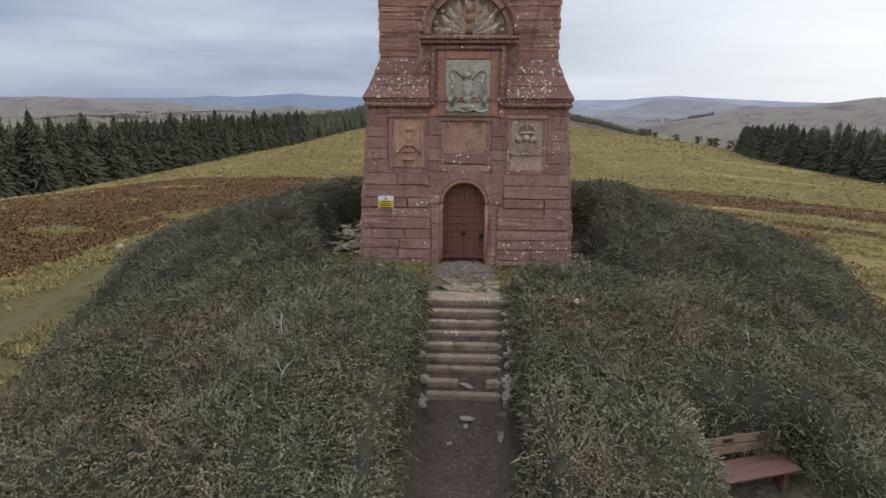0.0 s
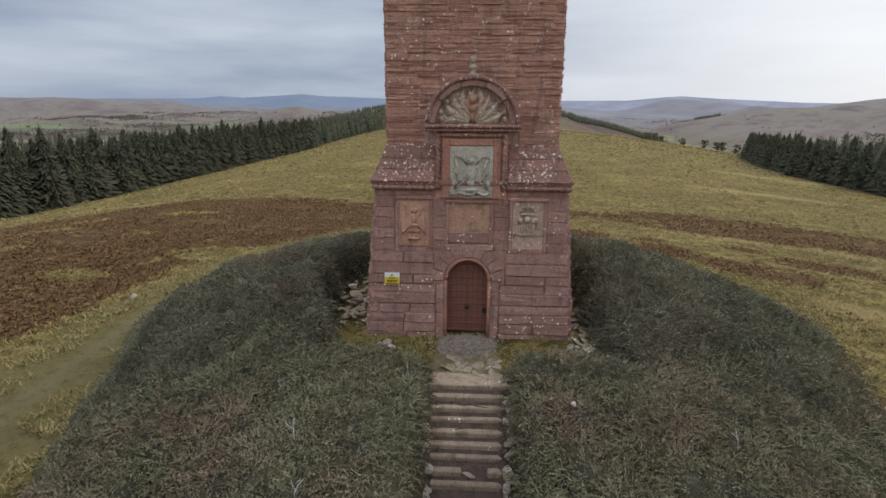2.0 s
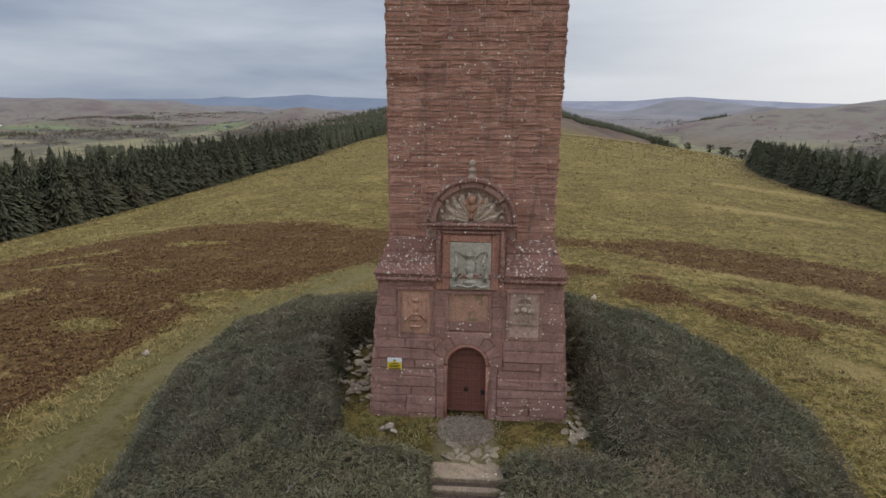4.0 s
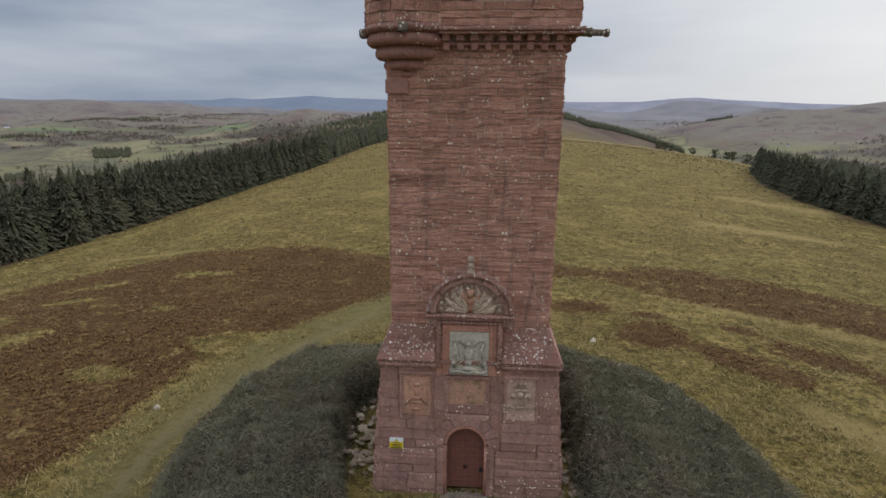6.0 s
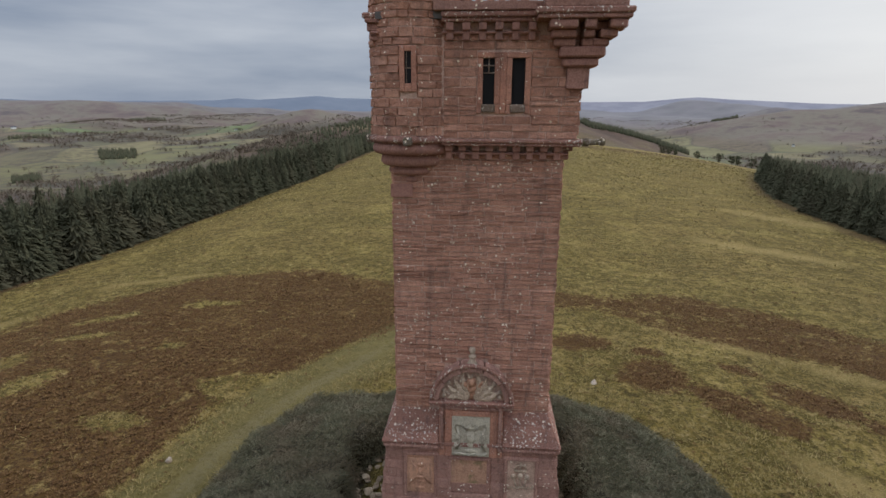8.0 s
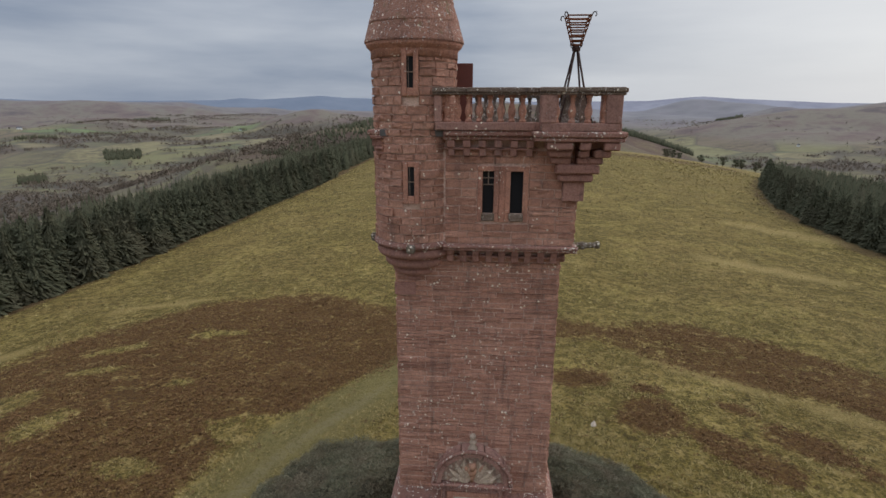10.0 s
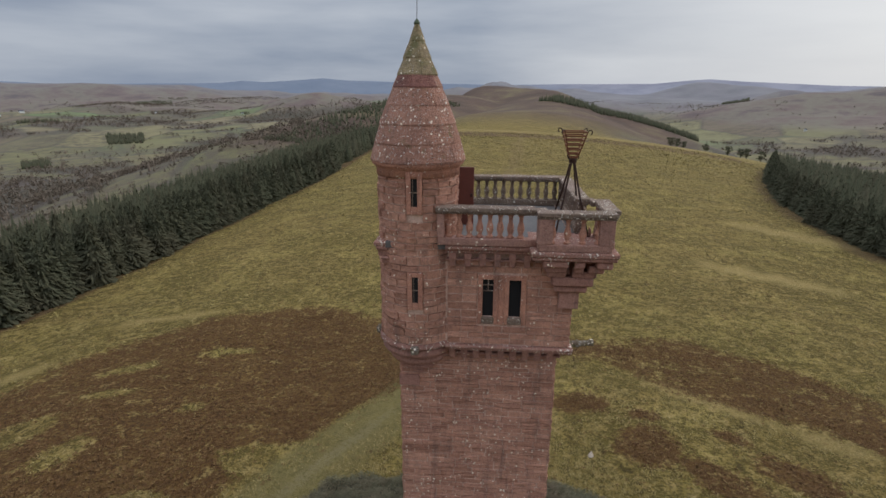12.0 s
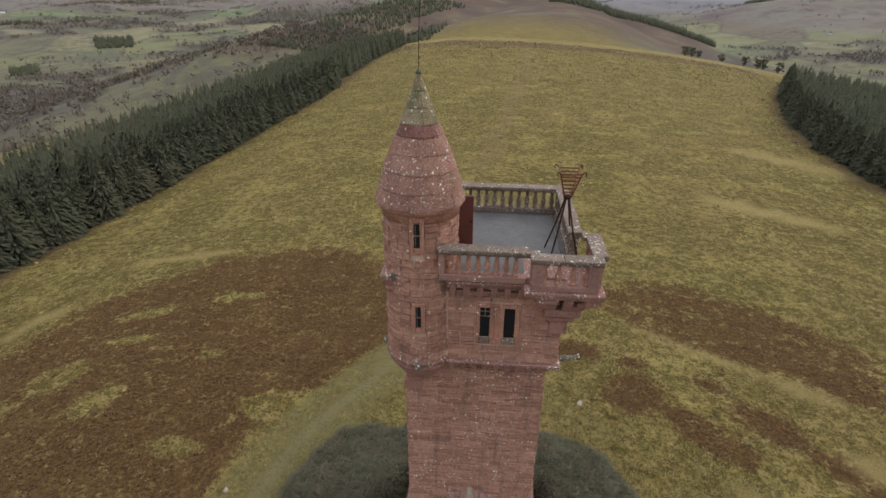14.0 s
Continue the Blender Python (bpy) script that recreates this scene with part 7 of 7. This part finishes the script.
dyke = tagged(empty("field_dyke"), "tumbled low drystone dyke along the plantation", "wall")
for i in range(110):
    f = i / 109
    x, y = 66.0 + 9.5 * f + rk.gauss(0, 0.25), 72.0 - 20.0 * f + rk.gauss(0, 0.3)
    set_rock(rk.choice(ROCKS), x, y, gz(x, y) + rk.uniform(0.02, 0.25), rk.uniform(0.3, 0.6), dyke)


def pebbles(name, cnt, fx, lo, hi, mat, label, cat, seed):
    """Many small angular chips in one mesh."""
    rs = np.random.RandomState(seed)
    base = np.array([(1, 0, 0), (-1, 0, 0), (0, 1, 0), (0, -1, 0), (0, 0, 0.7), (0, 0, -0.7)], float)
    tri = np.array([(0, 2, 4), (2, 1, 4), (1, 3, 4), (3, 0, 4), (2, 0, 5), (1, 2, 5), (3, 1, 5), (0, 3, 5)])
    V, T = [], []
    for i in range(cnt):
        p = fx(rs)
        s = rs.uniform(lo, hi)
        q = (base * (1 + 0.35 * rs.randn(6, 1))) @ np.linalg.qr(rs.randn(3, 3))[0] * s * 0.5 + np.array(p)
        V.append(q)
        T.append(tri + 6 * i)
    return tagged(new(name, array_mesh(name, np.concatenate(V), np.concatenate(T), [mat], False, True)), label, cat, kind="stuff")


M_GRAVEL = stone("gravel_chips", (0.324, 0.250, 0.179), (0.432, 0.338, 0.242), (0.567, 0.450, 0.326), island=True, lichen=0.0)
M_GRAVEL_BED = plain("gravel_bed", (0.308, 0.234, 0.160), 0.95, 0, 0.5, 12)


def heap_z(x, y):
    return gz(x, y) + 0.16 * math.exp(-((x - 0.02) / 0.55) ** 2 - ((y + 0.55) / 0.42) ** 2)


gravel = pebbles("gravel", 2600, lambda rs: (lambda x, y: (x, y, heap_z(x, y) + 0.006))(0.02 + 0.36 * rs.randn(), -0.62 + 0.28 * rs.randn()), 0.02, 0.065, M_GRAVEL, "heap of grey gravel at the door", "gravel", 3)
bm = bmesh.new()
res = bmesh.ops.create_grid(bm, x_segments=24, y_segments=20, size=1.0)
for v in bm.verts:
    x, y = 0.02 + v.co.x * 1.1, -0.75 + v.co.y * 0.8
    v.co = Vector((x, y, heap_z(x, y) - 0.015 if max(abs(v.co.x), abs(v.co.y)) < 0.99 else gz(x, y) - 0.05))
part("gravel_bed", bm, M_GRAVEL_BED, gravel, "", True)
pebbles("path_grit", 1500, lambda rs: (lambda x, y: (x, y, gz(x, y) + 0.004))(0.1 + 0.4 * rs.randn(), rs.uniform(-12, -4.6)), 0.012, 0.04, M_GRAVEL, "pale grit on the trodden earth path", "gravel", 4)

# bench
bench = tagged(empty("bench", (4.55, -6.28, -1.9)), "weathered red-brown slatted bench set into the heather", "bench")
bench.rotation_euler = (0, 0, radians(15.5))


def plank(name, x0, x1, y0, y1, z0, z1, mat, tilt=0.0):
    bm = bmesh.new()
    box(bm, x0, x1, y0, y1, z0, z1, 0.008, None, 0.004)
    if tilt:
        bmesh.ops.rotate(bm, verts=bm.verts, cent=(0, 0.24, 0.45), matrix=Matrix.Rotation(tilt, 3, "X"))
    return part(name, bm, mat, bench)


for i in range(3):
    plank("seat_plank", -0.76, 0.76, -0.26 + i * 0.165, -0.105 + i * 0.165, 0.41 - 0.012 * i, 0.455 - 0.012 * i, M_BENCH)
back1 = plank("back_plank", -0.72, 0.72, 0.245, 0.285, 0.52, 0.655, M_BENCH_LIGHT, -0.16)
back2 = plank("back_plank", -0.72, 0.72, 0.245, 0.285, 0.675, 0.81, M_BENCH_LIGHT, -0.16)
for x in (-0.55, 0.55):
    plank("leg", x - 0.045, x + 0.045, -0.2, -0.11, -0.1, 0.41, M_BENCH)
    plank("back_post", x - 0.045, x + 0.045, 0.2, 0.243, -0.1, 0.78, M_BENCH, -0.12)
    plank("rail", x - 0.03, x + 0.03, -0.11, 0.2, 0.33, 0.4, M_BENCH)
bm = bmesh.new()
box(bm, -0.28, -0.1, 0.236, 0.244, 0.715, 0.775, 0.002)
bmesh.ops.rotate(bm, verts=bm.verts, cent=(0, 0.24, 0.45), matrix=Matrix.Rotation(-0.16, 3, "X"))
part("plaque", bm, M_IRON, bench, "small dark plaque")

# bleached dead stems
for x, y, a in ((-3.9, -3.9, 0.5), (-3.1, -5.3, 1.6), (-2.7, -6.6, 0.9), (5.2, -4.6, 1.2)):
    z = gz(x, y) + float(canopy(np.array([x]), np.array([y]))[0][0]) - 0.02
    bm = bmesh.new()
    tube(bm, [(0, 0, -0.1), (0.03, 0.02, 0.06), (0.12, 0.05, 0.14), (0.26, 0.06, 0.19)], 0.012, 5, 0.4)
    tube(bm, [(0.06, 0.03, 0.08), (0.05, 0.12, 0.17), (0.09, 0.18, 0.2)], 0.008, 5, 0.4)
    bmesh.ops.rotate(bm, verts=bm.verts, cent=(0, 0, 0), matrix=Matrix.Rotation(a, 3, "Z"))
    bmesh.ops.translate(bm, verts=bm.verts, vec=(x, y, z))
    tagged(part("dead_stem", bm, M_DEADWOOD), "bleached dead heather stem sticking out of the heather", "twig")


# ---- grass ----
def blades(name, x, y, hgt, wid, mat, label, seed, per=4, lean=0.5):
    """Tufts of tapering blades."""
    rs = np.random.RandomState(seed)
    x, y, hgt = np.repeat(x, per), np.repeat(y, per), np.repeat(hgt, per)
    n = len(x)
    x, y = x + 0.05 * rs.randn(n), y + 0.05 * rs.randn(n)
    z = ground_z(x, y) - 0.02
    a = rs.rand(n) * 2 * np.pi
    h = hgt * (0.6 + 0.6 * rs.rand(n))
    w = wid * (0.7 + 0.6 * rs.rand(n))
    out = lean * h * (0.3 + rs.rand(n))
    c, s = np.cos(a), np.sin(a)
    b0 = np.stack([x - s * w, y + c * w, z], 1)
    b1 = np.stack([x + s * w, y - c * w, z], 1)
    t = np.stack([x + c * out, y + s * out, z + h], 1)
    v = np.stack([b0, b1, t], 1).reshape(-1, 3)
    f = np.arange(3 * n).reshape(-1, 3)
    return tagged(new(name, array_mesh(name, v, f, [mat], False, True)), label, "grass", kind="stuff")


grs = np.random.RandomState(12)
# rough grass and heath tufts over the near hill
N = 130000
rr = 8.5 + 53 * grs.rand(N) ** 1.5
aa = grs.rand(N) * 2 * np.pi
tx, ty = rr * np.cos(aa), 2 + rr * np.sin(aa)
ok = (ty > -8) & ((mound_radius(tx, ty) > 10.3) | (back_edge(tx, ty) < -0.2)) & (tx > -50) & (tx < 64) & (path_dist(tx, ty) > 0.7)
tx, ty = tx[ok], ty[ok]
clump = fbm(tx, ty, 1.8, 3, 41)
bmk = brown_mask(tx, ty) * smooth(0.3, 1.0, path_dist(tx, ty)) + 0.25 * grs.randn(len(tx))
g_ok = (bmk < 0.5) & (clump > -0.12)
b_ok = (bmk >= 0.5) & (clump > -0.25)
big_t = 1 + 0.012 * np.hypot(tx, ty)
blades("hill_grass", tx[g_ok], ty[g_ok], (0.08 + 0.09 * grs.rand(g_ok.sum())) * big_t[g_ok], 0.016, M_GRASS, "rough yellow-green hill grass tufts", 51, 4, 1.5)


def clumps(name, x, y, r, mat, label, seed, k=12):
    """Low rounded shrubs, each a dome of sprays from one root."""
    rs = np.random.RandomState(seed)
    n = len(x)
    c = np.stack([x, y, ground_z(x, y) - 0.03], 1)
    V, T = [c], []
    for i in range(k):
        a = 2 * np.pi * (i + rs.rand(n)) / k
        e = 0.25 + 0.95 * rs.rand(n)
        d = np.stack([np.cos(a) * np.cos(e), np.sin(a) * np.cos(e), 0.8 * np.sin(e)], 1) * (r * (0.7 + 0.5 * rs.rand(n)))[:, None]
        s_ = np.stack([-np.sin(a), np.cos(a), 0.4 * rs.randn(n)], 1) * (r * (0.1 + 0.1 * rs.rand(n)))[:, None]
        V += [c + d + s_, c + 0.92 * d - s_]
        o = np.arange(n)
        T.append(np.stack([o, o + n * (2 * i + 1), o + n * (2 * i + 2)], 1))
    return tagged(new(name, array_mesh(name, np.concatenate(V), np.concatenate(T), [mat], False, True)), label, "heath", kind="stuff")


hx, hy = tx[b_ok][:20000], ty[b_ok][:20000]
hx, hy = np.concatenate([hx, hx + grs.uniform(-0.7, 0.7, len(hx))]), np.concatenate([hy, hy + grs.uniform(-0.7, 0.7, len(hy))])
clumps("heath_tufts", hx, hy, (0.08 + 0.09 * grs.rand(len(hx))) * (1 + 0.008 * np.hypot(hx, hy)), M_GRASS_BROWN, "dry brown heath shrubs on the hilltop", 52, 7)
# dark rush tufts and pale tussocks over the whole field
N = 15000
fx_, fy_ = grs.uniform(-54, 130, N), 20 + 280 * grs.rand(N) ** 1.25
okf = (brown_mask(fx_, fy_) < 0.3) & (fx_ < np.interp(fy_, [20, 55, 76, 108, 140, 185, 245, 300], [80, 72, 66, 69, 79, 98, 128, 150])) & (fx_ > wood_edge(fy_) + 2) & (np.hypot(fx_, fy_) > 16)
fx_, fy_ = fx_[okf], fy_[okf]
far_t = 0.75 + 0.006 * np.hypot(fx_, fy_)
dk = (fbm(fx_, fy_, 11, 3, 91) + 0.5 * grs.randn(len(fx_)) > 0.25)
clumps("rush_tufts", fx_[dk], fy_[dk], (0.13 + 0.16 * grs.rand(dk.sum())) * far_t[dk], foliage("dark_rush", ((0.0, (0.1, 0.075, 0.022)), (1.0, (0.16, 0.115, 0.035)))), "dark rush tufts in the hill grass", 57, 8)
clumps("pale_tussocks", fx_[~dk], fy_[~dk], (0.13 + 0.17 * grs.rand((~dk).sum())) * far_t[~dk], foliage("pale_tussock", ((0.0, (0.26, 0.2, 0.065)), (1.0, (0.4, 0.31, 0.12)))), "pale straw tussocks in the hill grass", 58, 8)
# longer grass round the foot of the tower
cx_, cy_ = grs.uniform(-4.9, 4.8, 16000), grs.uniform(-2.6, 6.4, 16000)
keep = (canopy(cx_, cy_)[1] < 0.3) & ~((np.abs(cx_ - CX) < 2.75) & (cy_ > -0.04) & (cy_ < 5.4)) & ~((np.abs(cx_ - 0.05) < 0.75) & (cy_ < 0.1))
wallside = np.exp(-np.maximum(-cy_, 0) / 0.7) * (np.abs(cx_) < 2.9)
keep &= grs.rand(16000) < (0.35 + 0.65 * wallside) * (fbm(cx_, cy_, 0.7, 2, 55) > -0.1)
blades("tower_grass", cx_[keep], cy_[keep], 0.06 + 0.2 * grs.rand(keep.sum()) * (0.25 + wallside[keep]), 0.009, foliage("foot_grass", ((0.0, (0.17, 0.16, 0.05)), (0.5, (0.28, 0.24, 0.085)), (1.0, (0.43, 0.35, 0.16))), scale=0.6), "long yellowing grass round the tower's foot", 53, 5, 0.6)


# ---- distant valley: trees, woods and houses ----
def far_trees(name, xy, hs, mat, label, seed, conifer=0.0):
    rs = np.random.RandomState(seed)
    z = ground_z(xy[:, 0], xy[:, 1])
    V, T, o = [], [], 0
    for (x, y), zz_, h in zip(xy, z, hs):
        if rs.rand() < conifer:
            v, t = SMALL_CROWN[rs.randint(4)]
            p = v * np.array([h * 1.2, h * 1.2, h])
            V.append(p + np.array([x, y, zz_]))
            T.append(t + o)
            o += len(v)
            continue
        # a bare or thin crown: a cloud of small twig clumps, fuller in the middle
        k = 17
        c = rs.randn(k, 3)
        c = c / np.linalg.norm(c, axis=1)[:, None] * rs.rand(k, 1) ** 0.5 * np.array([0.42, 0.42, 0.4]) * h
        p = (c[:, None, :] + rs.randn(k, 3, 3) * h * 0.1).reshape(-1, 3)
        V.append(p + np.array([x, y, zz_ + 0.48 * h]))
        T.append(np.arange(3 * k).reshape(-1, 3) + o)
        o += 3 * k
    tagged(new(name, array_mesh(name, np.concatenate(V), np.concatenate(T), [mat], False, True)), label, "trees", kind="stuff")


vr = np.random.RandomState(77)
N = 52000
az = np.radians(np.where(vr.rand(N) < 0.68, vr.uniform(-52, -6, N), vr.uniform(9, 40, N)))
dd = 430 + 2890 * vr.rand(N) ** 0.9
vx, vy = dd * np.sin(az), dd * np.cos(az)
vz = ground_z(vx, vy)
wood = woods(vx, vy)
hedge_n = np.abs(fbm(vx, vy, 240, 2, 63))
ok = (vz < -26) & ((vx < 0) | (dd > 1150)) & ((wood > 0.22) | ((hedge_n < 0.016) & (vr.rand(N) < 0.7)) | (vr.rand(N) < np.where(dd < 1000, 0.22, np.where(dd < 1500, 0.05, 0.008))))
vx, vy = vx[ok], vy[ok]
far_trees("valley_trees", np.stack([vx, vy], 1), 6 + 5 * vr.rand(len(vx)), M_FARTREE, "brown and grey-green valley woods and hedgerow trees", 64, 0.12)
# spruce strip on the flank of the moorland hill, and lines of trees past the field's end
def along(crest, count, half, rs, lo=0.0, hi=1.0):
    """Spots scattered either side of a crest line."""
    P = [(d * math.sin(radians(a)), d * math.cos(radians(a))) for a, d, h in crest]
    out = []
    for i in range(count):
        f = (lo + (hi - lo) * rs.rand()) * (len(P) - 1) * 0.9999
        k = int(f)
        (ax, ay), (bx, by) = P[k], P[k + 1]
        n = math.hypot(bx - ax, by - ay)
        o = rs.uniform(*half)
        out.append((ax + (bx - ax) * (f - k) - (by - ay) / n * o, ay + (by - ay) * (f - k) + (bx - ax) / n * o))
    return np.array(out)


far_trees("hill_plantation", along(BELT, 1000, (-30, 26), vr, 0.0, 0.93), 6.5 + 4.0 * vr.rand(1000), M_SPRUCE, "dark spruce belt along the flank of the moorland hill", 65, 1.0)
ridge_xy = np.concatenate([along(SPUR, 1300, (-20, 80), vr, 0.16, 0.66), np.stack([-62 - 60 * vr.rand(600) + 10 * vr.rand(600), 300 + 330 * vr.rand(600)], 1)])
far_trees("ridge_plantation", ridge_xy, 5.0 + 2.5 * vr.rand(len(ridge_xy)), M_SPRUCE, "spruces carrying on along the wooded ridge", 66, 0.9)
def block(az0, az1, d0, d1, count):
    """Spots over a stretch of bearings and distances."""
    a, d = np.radians(vr.uniform(az0, az1, count)), vr.uniform(d0, d1, count)
    return np.stack([d * np.sin(a), d * np.cos(a)], 1)


blocks = np.concatenate([block(-37.4, -34.4, 1560, 1700, 420), block(-41.5, -38.5, 2700, 2850, 260), block(-34.5, -31.5, 3050, 3180, 260), block(-44, -42, 1180, 1260, 160), block(22.0, 24.2, 3050, 3200, 260), block(-25.4, -24.8, 2280, 2330, 30), block(-43.5, -40.5, 2050, 2090, 90)])
far_trees("valley_spruces", blocks, 8 + 5 * vr.rand(len(blocks)), M_SPRUCE, "dark spruce blocks on the valley sides", 67, 1.0)
for a, d, h in ((18.0, 372, 6.5), (18.6, 366, 6), (19.2, 370, 5), (21.2, 368, 5.5), (23.1, 366, 6), (24.2, 366, 6), (24.7, 364, 6.5), (25.9, 366, 6.5)):
    x, y = d * math.sin(radians(a)), d * math.cos(radians(a)) - 13
    t = tagged(empty("field_tree", (x, y, gz(x, y))), "round dark bare tree at the brow of the hill", "tree", "field trees")
    bm = bmesh.new()
    for q in range(60):
        blob(bm, (random.gauss(0, h * 0.17), random.gauss(0, h * 0.17), h * random.uniform(0.18, 0.88)), (h * 0.075, h * 0.075, h * 0.06), None, 1, 0.4)
    part("crown", bm, M_SPRUCE, t)
    bm = bmesh.new()
    lathe(bm, [(h * 0.04, -0.5), (h * 0.02, h * 0.5)], 6)
    part("trunk", bm, M_BARK, t)


def cottage(a, d, s):
    x, y = d * math.sin(radians(a)), d * math.cos(radians(a))
    house = tagged(empty("cottage", (x, y, gz(x, y))), "small white cottage with a grey roof in the valley", "house", "valley cottages")
    house.rotation_euler = (0, 0, random.uniform(0, 3))
    bm = bmesh.new()
    box(bm, -6 * s, 6 * s, -3.5 * s, 3.5 * s, -1, 4.5 * s, 0.05)
    part("wall", bm, M_WALLWHITE, house)
    bm = bmesh.new()
    p = [bm.verts.new(Vector(c) * s) for c in ((-6.4, -4, 4.4), (6.4, -4, 4.4), (6.4, 4, 4.4), (-6.4, 4, 4.4), (-6.2, 0, 7.6), (6.2, 0, 7.6))]
    for f in ((0, 1, 5, 4), (2, 3, 4, 5), (0, 4, 3), (1, 2, 5), (3, 2, 1, 0)):
        bm.faces.new([p[i] for i in f])
    part("roof", bm, M_SLATE, house)


for a, d, s in ((-25.4, 2300, 1.0), (-43, 2350, 1.2), (-44.5, 2250, 1.0), (-40.5, 2700, 1.0), (-12.8, 2600, 0.9), (-33, 2500, 0.9), (29, 1900, 1.0)):
    cottage(a, d, s)
